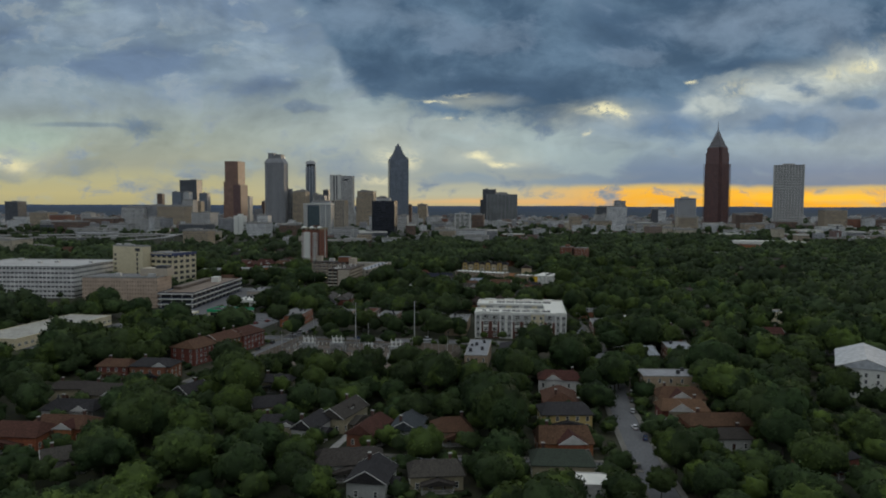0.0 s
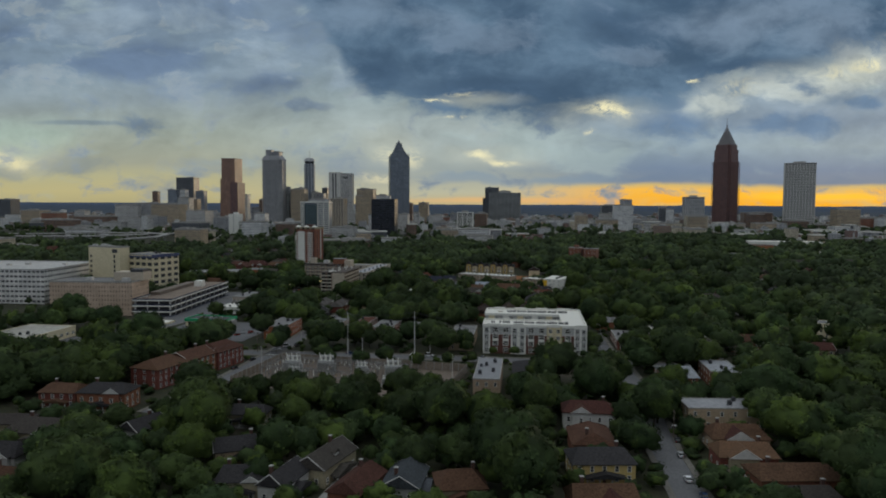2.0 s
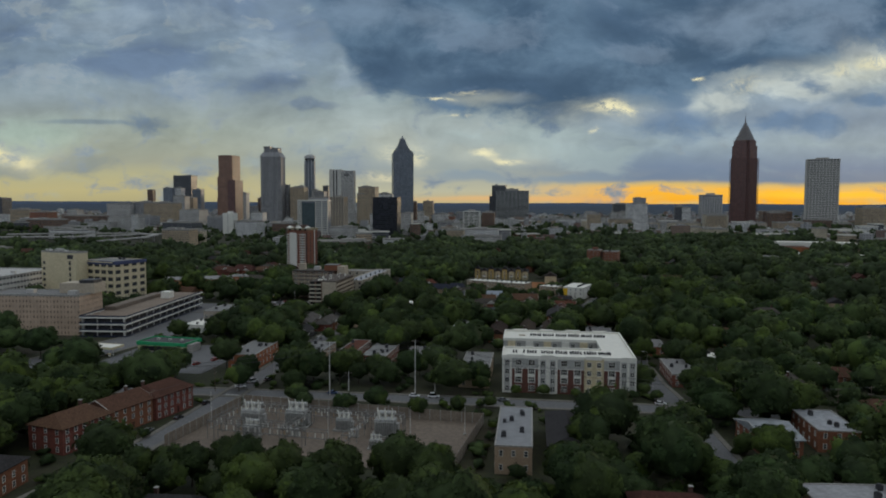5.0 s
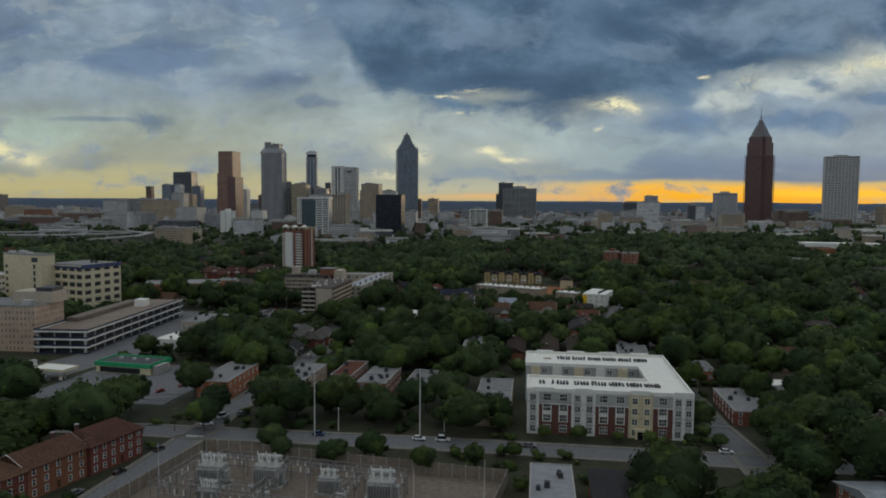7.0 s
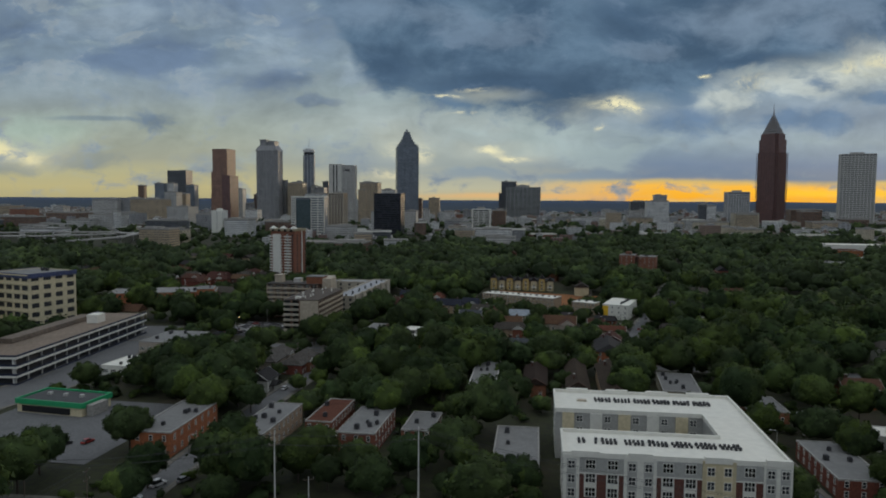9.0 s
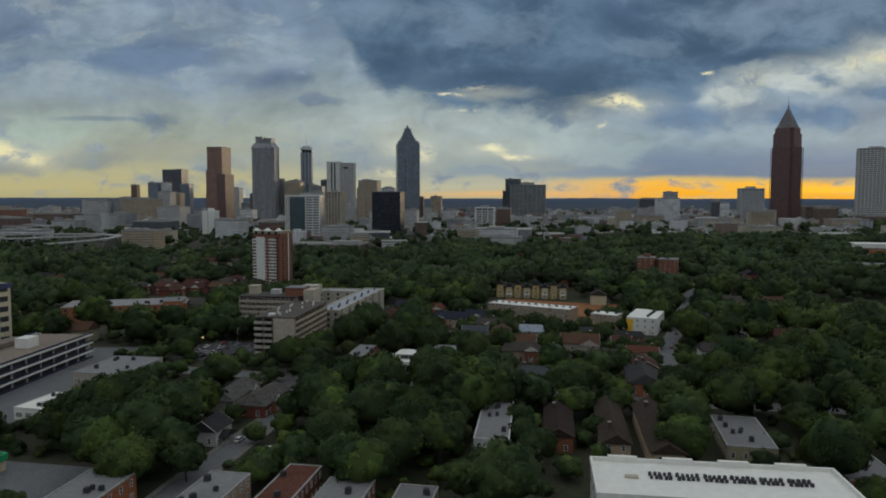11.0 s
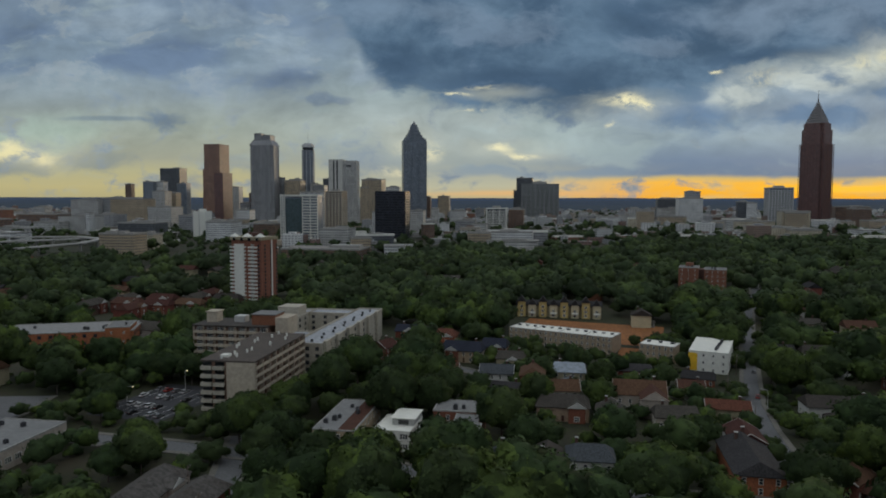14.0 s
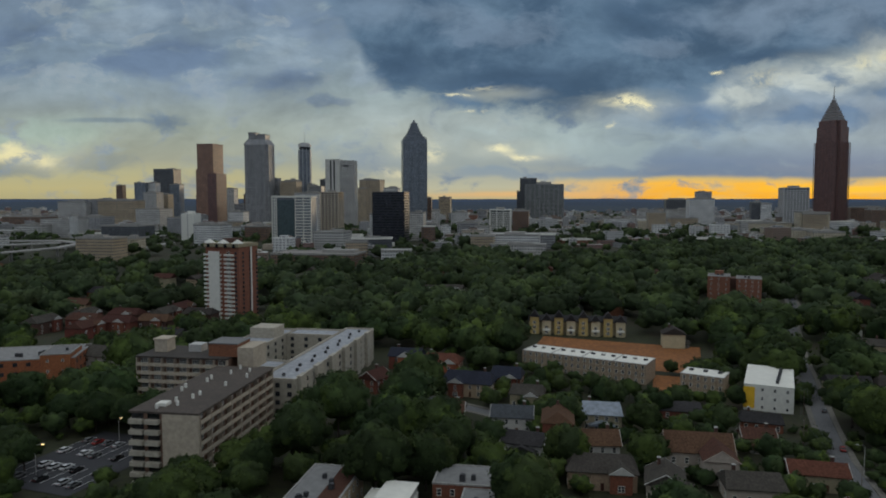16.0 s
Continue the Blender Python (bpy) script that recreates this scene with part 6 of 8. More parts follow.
    flat_building("orange brick school block with a pale roof", -205, 794, 74, 30, 12, 14, BRICK_ORANGE, surface("pale_roof", (0.21, 0.205, 0.20), 0.8, size=2, stain=0.3), 3, 14, WIN_DARK, "school_building", 6, True, -2)
    flat_building("orange brick stair tower of the school", -175, 795, 12, 20, 14, 14, BRICK_ORANGE, None, 3, 2, WIN_SMALL, "school_building", 1, True, -2)


GREEN_GLOW = surface("lit_green_panel", (0.02, 0.5, 0.12), 0.4, vary=0.05)
GREEN_GLOW.node_tree.nodes["Principled BSDF"].inputs["Emission Color"].default_value = (0.02, 0.8, 0.18, 1)
GREEN_GLOW.node_tree.nodes["Principled BSDF"].inputs["Emission Strength"].default_value = 0.3


def filling_station():
    t = thing("filling_station", "filling station with a green-rimmed dark flat roof and a pale canopy", "filling station", -141, 526, 0, -14)
    sh = part("shop", cube(-14, 14, -7, 8, 0, 4.4), CREAM, t)
    part("shop_roof", cube(-13.8, 13.8, -6.8, 7.8, 4.4, 4.6), surface("dark_felt_roof", (0.06, 0.062, 0.065), 0.9, size=2), sh)
    for a in ((-14.5, 14.5, -7.5, -7.0), (14.0, 14.5, -7.0, 8.5), (-14.5, -14.0, -7.0, 8.5), (-14.0, 14.0, 8.0, 8.5)):
        part("fascia", cube(*a, 3.3, 5.2), GREEN_SIGN, sh, "green roof fascia")
    part("shop_front", cube(-12, 9, -7.06, -6.9, 0.4, 2.8), PANE_DARK, sh)
    part("end_wall", cube(14.6, 17, -5.5, 3, 0, 4.2), CONCRETE, sh)
    for j in range(3):
        part("roof_vent", cube(-8 + 7 * j, -6.6 + 7 * j, 1, 2.4, 4.6, 5.6), METAL, sh)
    cn = part("canopy", cube(-31, -15, -26, -17, 4.4, 5.1), WHITE_ROOF, t)
    for a in ((-31.1, -14.9, -26.15, -26.0), (-31.1, -14.9, -17.0, -16.85), (-31.15, -31.0, -26, -17), (-15.0, -14.85, -26, -17)):
        part("canopy_fascia", cube(*a, 4.2, 5.3), CREAM, cn)
    for j in range(2):
        part("canopy_post", cube(-28.2 + 10 * j, -27.8 + 10 * j, -21.7, -21.3, 0, 4.4), WHITE, cn)
        pm = part("pump", cube(-28.6 + 10 * j, -27.4 + 10 * j, -24.4, -23.6, 0.15, 1.9, 0.06), WHITE, t)
        part("pump_band", cube(-28.62 + 10 * j, -27.38 + 10 * j, -24.42, -23.58, 1.3, 1.6), YELLOW_SIGN, pm)
    t = thing("sign_pole", "tall sign pole with green and white panels", "sign", -171, 498, 0, -10)
    part("pole", cube(-0.2, 0.2, -0.2, 0.2, 0, 9), METAL, t)
    part("panel", cube(-1.8, 1.8, -0.25, 0.25, 8.0, 11.4), WHITE, t)
    part("price_panel", cube(-1.8, 1.8, -0.3, 0.3, 5.4, 7.8), GREEN_GLOW, t, "lit green price panel")
    flat_building("low cream shop with a wide flat grey roof", -139.5, 635.5, 22.5, 31, 6, -9, STUCCO, GREY_ROOF, 1, 6, WIN_WIDE, "shop", 5, True, 0)
    flat_building("low white takeaway with signs", -141, 585, 16, 20, 4.5, -12, WHITE, WHITE_ROOF, 1, 4, WIN_WIDE, "shop", 3, True, 0)


def brick_terrace():
    """The long red brick flats beside the diagonal street, built as joined gabled houses."""
    for i in range(3):
        house("red brick flats with a hipped red-brown roof and white windows", -117.7 + 7.6 * i, 376 + 17.9 * i, 19.3 if i != 1 else 18.6, 15 if i != 1 else 13.5, 8.5, 68, BRICK, SHINGLE_BROWN, 3.4, 4.0 if i != 1 else 0.0, False, True)


def substation():
    """The electrical yard: fence, transformers, gantries."""
    cx, cy, turn = -33, 384, -15
    w, d = 96.0, 50.0
    fence = thing("fence", "tall weathered concrete panel fence round the yard", "fence", cx, cy, 0, turn)
    slab = surface("fence_panel", (0.20, 0.165, 0.13), 0.9, size=0.8, stain=0.5)
    pan = None
    n = 24
    def run(m0, count, step):
        nonlocal pan
        for j in range(count):
            m = m0 @ pose(step * (j + 0.5), 0, 0)
            if pan is None:
                pan = part("panel", cube(-step / 2 + 0.12, step / 2 - 0.12, -0.06, 0.06, 0.05, 4.0), slab, fence, at=m).data
            else:
                again("panel", pan, fence, m)
    run(pose(-w / 2, d / 2, 0), n, w / n)
    run(pose(w / 2, d / 2, 0, 0, 0, -90), 12, w / n)
    run(pose(-w / 2, -d / 2, 0, 0, 0, 90), 12, w / n)
    post = None
    for j in range(n + 1):
        for m in ([pose(-w / 2 + w * j / n, d / 2, 0)] + ([pose(w / 2, d / 2 - w * j / n, 0), pose(-w / 2, d / 2 - w * j / n, 0)] if 0 < j < 13 else [])):
            if post is None:
                post = part("post", cube(-0.13, 0.13, -0.13, 0.13, 0, 4.2), CONCRETE, fence, at=m).data
            else:
                again("post", post, fence, m)
    base = pose(cx, cy, 0.18, 0, 0, turn)
    steel = surface("weathered_gantry_steel", (0.20, 0.195, 0.185), 0.6, 0.2, size=0.5, stain=0.4)
    grey = surface("transformer_grey", (0.34, 0.34, 0.325), 0.6, 0.2, size=0.8, stain=0.3)
    def transformer(x, y, a, s=1.0):
        t = new("transformer")
        t.matrix_basis = base @ pose(x, y, 0, 0, 0, a)
        t.scale = (s, s, s)
        tagged(t, "pale grey power transformer with bushings and cooling fins", "transformer", "substation transformers")
        part("plinth", cube(-3.2, 3.2, -2.2, 2.2, 0, 0.4), CONCRETE, t)
        part("tank", cube(-2.4, 2.4, -1.4, 1.4, 0.4, 4.0, 0.12), grey, t)
        me = None
        for j in range(9):
            for q in (-1, 1):
                m = pose(-2.0 + 0.5 * j, q * 1.85, 0)
                if me is None:
                    me = part("cooling_fin", cube(-0.1, 0.1, -0.42, 0.42, 0.8, 3.6), grey, t, at=m).data
                else:
                    again("cooling_fin", me, t, m)
        part("conservator", tube([(-2.2, 1.0, 5.0), (2.2, 1.0, 5.0)], 0.5, 10), grey, t)
        for j in range(3):
            part("bushing", tube([(-1.5 + 1.5 * j, -0.4, 4.0), (-1.7 + 1.7 * j, -1.0, 6.6)], 0.28, 8, taper=0.4), WHITE, t)
            part("bushing", tube([(-1.5 + 1.5 * j, 0.5, 4.0), (-1.5 + 1.5 * j, 0.6, 5.4)], 0.18, 8, taper=0.5), WHITE, t)
        part("cabinet", cube(2.5, 3.1, -0.8, 0.8, 0.8, 3.0), grey, t)
    def gantry(x, y, a, span, h, bays):
        t = new("gantry")
        t.matrix_basis = base @ pose(x, y, 0, 0, 0, a)
        tagged(t, "steel busbar gantry with insulators", "gantry", "substation gantries")
        for j in range(bays + 1):
            px = -span / 2 + span * j / bays
            for q in (-1.2, 1.2):
                part("leg", cube(px - 0.09, px + 0.09, q - 0.09, q + 0.09, 0, h), steel, t)
            part("tie", cube(px - 0.1, px + 0.1, -1.2, 1.2, h - 0.3, h), steel, t)
        for q in (-1.2, 1.2):
            part("beam", cube(-span / 2, span / 2, q - 0.09, q + 0.09, h, h + 0.22), steel, t)
        part("lower_beam", cube(-span / 2, span / 2, -0.12, 0.12, h * 0.55, h * 0.55 + 0.25), steel, t)
        for j in range(bays * 3):
            px = -span / 2 + span * (j + 0.5) / (bays * 3)
            part("insulator", tube([(px, 0, h * 0.6), (px, 0, h * 0.6 + 1.5)], 0.2, 5), WHITE if j % 3 else BRICK_TAN, t)
            if j % 2:
                part("busbar_drop", tube([(px, 0, h * 0.6 + 1.5), (px + 0.4, -1.2, h + 0.5)], 0.06, 4), steel, t)
    transformer(-31, 2, 5, 1.5), transformer(-16, 6, 5, 1.5), transformer(18, 4, 8, 1.5), transformer(2, 6, 4, 1.1), transformer(19, -9, 8, 0.8), transformer(-26, -8, 3, 1.0)
    gantry(-8, 9.5, 0, 62, 5.2, 9), gantry(-16, -14, 0, 40, 5.8, 5), gantry(-38, -2, 90, 24, 6.0, 3), gantry(-12, -3, 90, 20, 5.0, 3)
    gantry(-8, 15, 0, 58, 4.4, 8), gantry(10, -2, 90, 22, 5.0, 3), gantry(-26, -6, 0, 24, 4.6, 4)
    for x, y, hh in ((-44, -4, 13), (-22, -10, 13), (2, -8, 12), (28, 0, 12), (44, 12, 11)):
        t = new("lightning_mast")
        t.matrix_basis = base @ pose(x, y, 0)
        tagged(t, "slim pale steel lightning mast in the yard", "mast", "lightning masts")
        part("mast", tube([(0, 0, 0), (0, 0, hh)], 0.16, 6, taper=0.4), PALE_POLE, t)
        part("foot", cube(-0.5, 0.5, -0.5, 0.5, 0, 0.3), CONCRETE, t)
    for x, y in ((-12, -4), (-40, 12), (8, 0)):
        t = new("switch_cabinet")
        t.matrix_basis = base @ pose(x, y, 0)
        tagged(t, "grey steel switch cabinet on a plinth", "cabinet", "substation cabinets")
        part("plinth", cube(-1.6, 1.6, -0.9, 0.9, 0, 0.3), CONCRETE, t)
        part("case", cube(-1.4, 1.4, -0.7, 0.7, 0.3, 2.6, 0.05), grey, t)
        part("door", cube(-1.2, 1.2, -0.74, -0.7, 0.5, 2.4), METAL, t)




def power_pole(x, y, h, arms=2, material=None, r=0.35, turn=0):
    t = thing("power_pole", "tall pale power pole with cross-arms" if h > 18 else "dark wooden utility pole with cross-arms", "pole", x, y, None, turn, "power poles")
    part("shaft", tube([(0, 0, -0.5), (0, 0, h)], r, 8, taper=0.5), material or WOOD_POLE, t)
    for j in range(arms):
        z = h - 0.9 - 2.4 * j
        arm = part("cross_arm", cube(-1.3, 1.3, -0.07, 0.07, z, z + 0.14), WOOD_POLE, t)
        for q in (-1.2, 1.2):
            part("insulator", tube([(q, 0, z + 0.18), (q, 0, z + 0.5)], 0.07, 6), CONCRETE, arm)


def wire(a, b, sag, label="thin dark overhead power line"):
    pts = [tuple(Vector(a).lerp(Vector(b), i / 14) - Vector((0, 0, sag * 4 * (i / 14) * (1 - i / 14)))) for i in range(15)]
    tagged(part("power_line", tube(pts, 0.035, 4), DARK_METAL_AND_SHADE), label, "cable", "power lines")


def townhouses():
    stone = surface("tan_stone", (0.30, 0.23, 0.16), 0.9, vary=0.3, size=0.7, stain=0.3)
    ca, sa = math.cos(radians(-31)), math.sin(radians(-31))
    for q in range(4):
        o = -23.2 + 15.4 * q
        x, y = 65.6 + o * ca, 823 + o * sa
        t = flat_building("tan stone townhouses in a row with a white roof", x, y, 15.3, 16, 9.5, -31, stone, WHITE_ROOF, 3, 5, WIN_ONE, "townhouse_row", 0, True, -5.2, 0.5, 0.3)
        for j in range(3):
            part("roof_hatch", cube(-0.9, 0.9, -0.7, 0.7, 0, 0.8, 0.08), CONCRETE if j % 2 else DARK_METAL_AND_SHADE, t, at=pose(-5 + 5 * j, 1.0, 9.62))
    keep_clear(54, 796, 38, 16, -31, 0, 0.5, True), keep_clear(106, 776, 14, 8, -31, 0, 0.5, True), keep_clear(124, 750, 12, 10, -25, 0, 0.5)
    keep_clear(76, 896, 42, 14, -9, 0, 0.5)
    t = flat_building("short tan stone townhouse row with a white roof", 110, 788, 18, 13, 9.5, -32, stone, WHITE_ROOF, 3, 6, WIN_ONE, "townhouse_row", 0, True, -5.5, 0.5, 0.3)
    for j in range(3):
        part("roof_hatch", cube(-0.9, 0.9, -0.7, 0.7, 0, 0.9, 0.08), DARK_METAL_AND_SHADE, t, at=pose(-6 + 6 * j, 1.0, 9.62))
    t = flat_building("white flat-roofed house under construction with yellow sheathing", 132, 775, 18, 36, 10.5, -25, WHITE, WHITE_ROOF, 3, 4, WIN_SMALL, "new_house", 0, True, -4.5, 0.5, 0.2)
    part("sheathing", cube(-9.1, -5.0, -18.12, -18.02, 1, 9.5), YELLOW_SIGN, t, "yellow sheathing board")
    part("sheathing", cube(-9.12, -9.02, -18, -4, 1, 8.5), YELLOW_SIGN, t, "yellow sheathing board")
    for j in range(7):
        roof_unit(t, 3.0 + 0.2 * j, -13 + 3.6 * j, 10.62, 1.2)
    # the yellow gabled row behind the building site
    t = thing("townhouse_row", "yellow gabled townhouses with a long dark roof", "townhouses", 77, 915, -3, -9)
    part("wall", cube(-29, 29, -5, 6, -3, 8), CREAM_SIDING, t)
    part("roof", gable(58, 11, 8, 3.0, 0.6), SHINGLE, t)
    for j in range(8):
        x0 = -25.5 + 7.3 * j
        tall = j % 2 == 0
        bay = part("gabled_bay", cube(x0 - 2.6, x0 + 2.6, -8, -4.9, -3, 11 if tall else 9), OCHRE_WALL if tall else YELLOW_WALL, t)
        bm = gable(5.6, 5.2, 11 if tall else 9, 3.6, 0.3)
        bmesh.ops.rotate(bm, verts=bm.verts, cent=(0, 0, 0), matrix=Matrix.Rotation(radians(90), 3, "Z"))
        part("bay_roof", bm, SHINGLE, bay, at=pose(x0, -5.6, 0))
        bm = bmesh.new()
        z0 = 11 if tall else 9
        v = [bm.verts.new(p) for p in ((-2.7, -8.5, z0), (2.7, -8.5, z0), (0, -8.5, z0 + 3.3))]
        u = [bm.verts.new(p.co + Vector((0, 0.14, 0))) for p in v]
        bm.faces.new(v), bm.faces.new(u[::-1])
        part("bay_gable", bm, OCHRE_WALL if tall else YELLOW_WALL, bay, at=pose(x0, 0, 0))
        for s in range(3):
            if s < 2 or tall:
                put_window(WIN_PAIR, bay, pose(x0, -8, 0.8 + 2.9 * s))
        if j % 2:
            part("balcony", cube(x0 - 2.2, x0 + 2.2, -9.2, -8, 2.6, 3.6), WHITE, bay)
    keep_clear(77, 914, 30, 8, -9, 1), keep_clear(205, 986, 24, 14, -10, 0, 0.4, True)
    house("grey-roofed yellow house among the trees", 125, 880, 10, 12, 8, 80, YELLOW_WALL, SHINGLE_GREY, 3.5)
    brown = surface("brown_orange_brick", (0.20, 0.085, 0.052), 0.88, vary=0.25, size=0.6)
    t = flat_building("red-brown brick block of flats with square windows", 202, 1016, 15.5, 22, 22, -22, brown, GREY_ROOF, 6, 3, WIN_SMALL, "apartment_block", 2, True, 0)
    part("lift_house", cube(-3, 3, 2, 8, 22, 25), brown, t)
    part("link", cube(7.8, 12.2, -5, 9, -2, 20.5), BRICK_DARK, t, "recessed dark stair link")
    flat_building("red-brown brick half of a block of flats", 221, 1008, 17, 22, 21, -22, brown, GREY_ROOF, 6, 4, WIN_SMALL, "apartment_block", 2, True, 0)
    for x, y in ((-244, 900), (-222, 908), (-198, 900), (-178, 905), (-232, 926), (-206, 928), (-184, 934), (-210, 884), (-182, 955), (-160, 930)):
        house("red brick court house with a red-brown roof", x, y, 20, 11, 7, random.Random(x).choice((-10, 78)), BRICK_DARK if x % 3 else BRICK, SHINGLE_BROWN if x % 4 else SHINGLE_GREY, 3.4, 2.0, False, True, front=(4, 6, 1.5, BRICK))
    keep_clear(-205, 872, 42, 14, -10, 0, 0.3, True)
    # pale terraces on the wooded rise
    for x, y, w in ((436, 938, 34), (474, 958, 30), (508, 968, 36), (552, 966, 30), (590, 975, 34), (392, 920, 20), (346, 1098, 18), (368, 1098, 16), (-18, 1046, 16), (2, 1048, 16), (-312, 1110, 20), (-292, 1128, 18)):
        house("pale terrace of houses with a grey roof among trees", x, y, w, 11, 8, -12, WHITE_SIDING if x % 4 else CREAM_SIDING, SHINGLE_GREY, 3.0, 0, False, False, front=(w * 0.25, 5, 1.2, WHITE_SIDING))
        keep_clear(x, y - 18, w / 2, 12, -12, 0, 0.25, True)


def flats_by_poles():
    flat_building("small flat-roofed brick flats with a grey roof", 28.0, 368, 11, 40, 8.5, -8, BRICK_TAN, surface("pale_membrane_roof", (0.21, 0.215, 0.225), 0.85, vary=0.12, size=2, stain=0.4), 2, 3, WIN_ONE, "flat_roofed_house", 6, True, 0)
    house("house with a dark grey roof and brick walls", 45.5, 371, 36, 13, 6.5, 82, BRICK, SHINGLE, 2.2, 5, False, False)
    flat_building("long flat-roofed flats with a grey roof beside the courtyard block", 22, 466, 13, 40, 7, -8, BRICK_TAN, GREY_ROOF, 2, 3, WIN_ONE, "flat_roofed_house", 4, True, 0)
    flat_building("orange-red brick flats with a flat grey roof", -87, 494, 13, 33, 7.5, -7, BRICK_ORANGE, GREY_ROOF, 2, 3, WIN_ONE, "flat_roofed_house", 4, True, 0)
    flat_building("tan brick flats with a flat grey roof and chimneys", -57, 494, 11, 34, 7, -10, BRICK_TAN, GREY_ROOF, 2, 3, WIN_ONE, "flat_roofed_house", 5, True, 0)
    flat_building("red brick flats with a pale grey flat roof", -24, 494, 12, 28, 6.5, -10, BRICK, GREY_ROOF, 2, 3, WIN_ONE, "flat_roofed_house", 5, True, 0)
    flat_building("red brick flats with a small pale roof", -6, 496, 10, 20, 5.5, -10, BRICK, GREY_ROOF, 2, 3, WIN_ONE, "flat_roofed_house", 3, True, 0)
    flat_building("red brick flats with a red-brown flat roof", -37.5, 503, 9, 26, 7, -10, BRICK, SHINGLE_RED, 2, 3, WIN_ONE, "flat_roofed_house", 2, True, 0)
    house("white house with a pale metal roof", 131, 503, 9, 12, 5, 75, WHITE_SIDING, surface("white_metal_roof", (0.5, 0.51, 0.52), 0.6, 0.1, size=2, stain=0.3), 2.2, 0, False, False)
    flat_building("low house with a pale flat roof among trees", 142, 489, 15, 11, 5, -14, WHITE_SIDING, WHITE_ROOF, 1, 4, WIN_ONE, "flat_roofed_house", 2)
    house("orange brick house with a front gable and white windows", 165, 538, 14, 11, 7, -8, BRICK_ORANGE, SHINGLE_BROWN, 3.4, 0, False, front=(1, 7, 2.5, BRICK_ORANGE))
    house("red-roofed house with a white porch in the wood", 184, 662, 16, 11, 6, -12, WHITE_SIDING, SHINGLE_RED, 3.2, 1.0, False)
    keep_clear(186, 644, 11, 12, 0, 0, 0.35, True), keep_clear(136, 474, 14, 7, 0, 0, 0.3, True), keep_clear(164, 522, 9, 9, 0, 0, 0.35, True)
    # long low sheds at the wood's far edge
    for words, x, y, w, d, h, wl, rf in (
            ("long white shed with a pale flat roof", 640, 1330, 130, 40, 11, WHITE, WHITE_ROOF),
            ("long low white works hall with a pale flat roof", 560, 1150, 105, 50, 7, GREY_WALL, WHITE_ROOF),
            ("low orange-roofed hall at the wood's edge", 570, 1265, 50, 36, 9, BRICK_ORANGE, SHINGLE_RED),
            ("tan brick flats with a pale roof at the wood's edge", 455, 1085, 60, 30, 9, BRICK_TAN, GREY_ROOF)):
        flat_building(words, x, y, w, d, h, -14, wl, rf, 1, 4, WIN_WIDE, "low_building", 3, False)
        keep_clear(x - 12, y - d / 2 - 24, w / 2, 26, -14, 0, 0.3, True)
    keep_clear(40, 522, 40, 13, -8, 0, 0.35, True), keep_clear(94, 520, 14, 14, -8, 0, 0.3, True)
    t = flat_building("white modern house with a flat white roof", -17, 650, 12, 16, 6.5, -12, WHITE, WHITE_ROOF, 2, 3, WIN_WIDE, "modern_house", 0)
    up = part("upper_storey", cube(-1.5, 5.9, -2, 7.9, 6.5, 8.9), GREY_WALL, t, "grey set-back upper storey")
    part("upper_roof", cube(-2.1, 6.3, -2.6, 8.3, 8.9, 9.15), WHITE_ROOF, up)
    part("upper_window", cube(0.5, 4, -2.08, -1.98, 7.0, 8.4), PANE_DARK, up)
    t = flat_building("brick flats with a dark rim and grey roof hatches", -34, 654, 13.5, 33, 8, -9, BRICK_TAN, GREY_ROOF, 2, 4, WIN_ONE, "flat_roofed_house", 6)
    part("roof_strip", cube(1.2, 6.2, -15.9, 15.9, 8.13, 8.17), SHINGLE_BROWN, t, "rust-brown roof strip")
    flat_building("red brick flats with a grey roof in two wings", 3.5, 664, 17, 13, 8.5, -8, BRICK, GREY_ROOF, 2, 5, WIN_ONE, "flat_roofed_house", 2)
    flat_building("narrow brick link between two wings", 5.5, 652, 8, 9.5, 7.6, -8, BRICK, GREY_ROOF, 2, 2, WIN_ONE, "flat_roofed_house", 1)
    flat_building("red brick lower wing with a grey roof", -0.5, 638, 19, 17, 8, -8, BRICK, GREY_ROOF, 2, 5, WIN_ONE, "flat_roofed_house", 3)
    flat_building("tan brick flats with a pale metal roof", 111, 314, 33, 13, 8, -3, BRICK_TAN, surface("pale_metal_roof", (0.28, 0.28, 0.29), 0.6, 0.2, size=2), 2, 7, WIN_ONE, "flat_roofed_house", 4)
    house("house with a pale grey metal roof", 112, 372, 12, 22, 6, 0, BRICK, surface("pale_seam_roof", (0.22, 0.235, 0.25), 0.6, 0.2, size=2), 2.5, 0, False, False)
    flat_building("red brick house with a flat pale roof", 134, 378, 13, 24, 7, -8, BRICK, surface("pale_roof_felt", (0.27, 0.28, 0.30), 0.8, size=2, stain=0.4), 2, 3, WIN_ONE, "flat_roofed_house", 3)
    flat_building("cream flats with a flat roof among trees", 240, 488, 24, 14, 9, -10, CREAM, GREY_ROOF, 3, 7, WIN_ONE, "flat_roofed_house", 2)
    flat_building("long flat-roofed brick house beside the courtyard flats", 114.5, 462, 13, 31, 5.5, -8, BRICK, GREY_ROOF, 2, 3, WIN_ONE, "flat_roofed_house", 3)
    flat_building("low brick house with a flat grey roof", 118, 520, 14, 20, 5, -8, BRICK, GREY_ROOF, 1, 3, WIN_ONE, "flat_roofed_house", 2)
    t = house("white hall with a pale gabled roof", 196, 318, 40, 22, 13, 60, WHITE, surface("pale_gable_roof", (0.42, 0.43, 0.44), 0.7, size=2), 4, 0, False, False)


courtyard_flats()
slab_flats()
tower_flats()
deck()
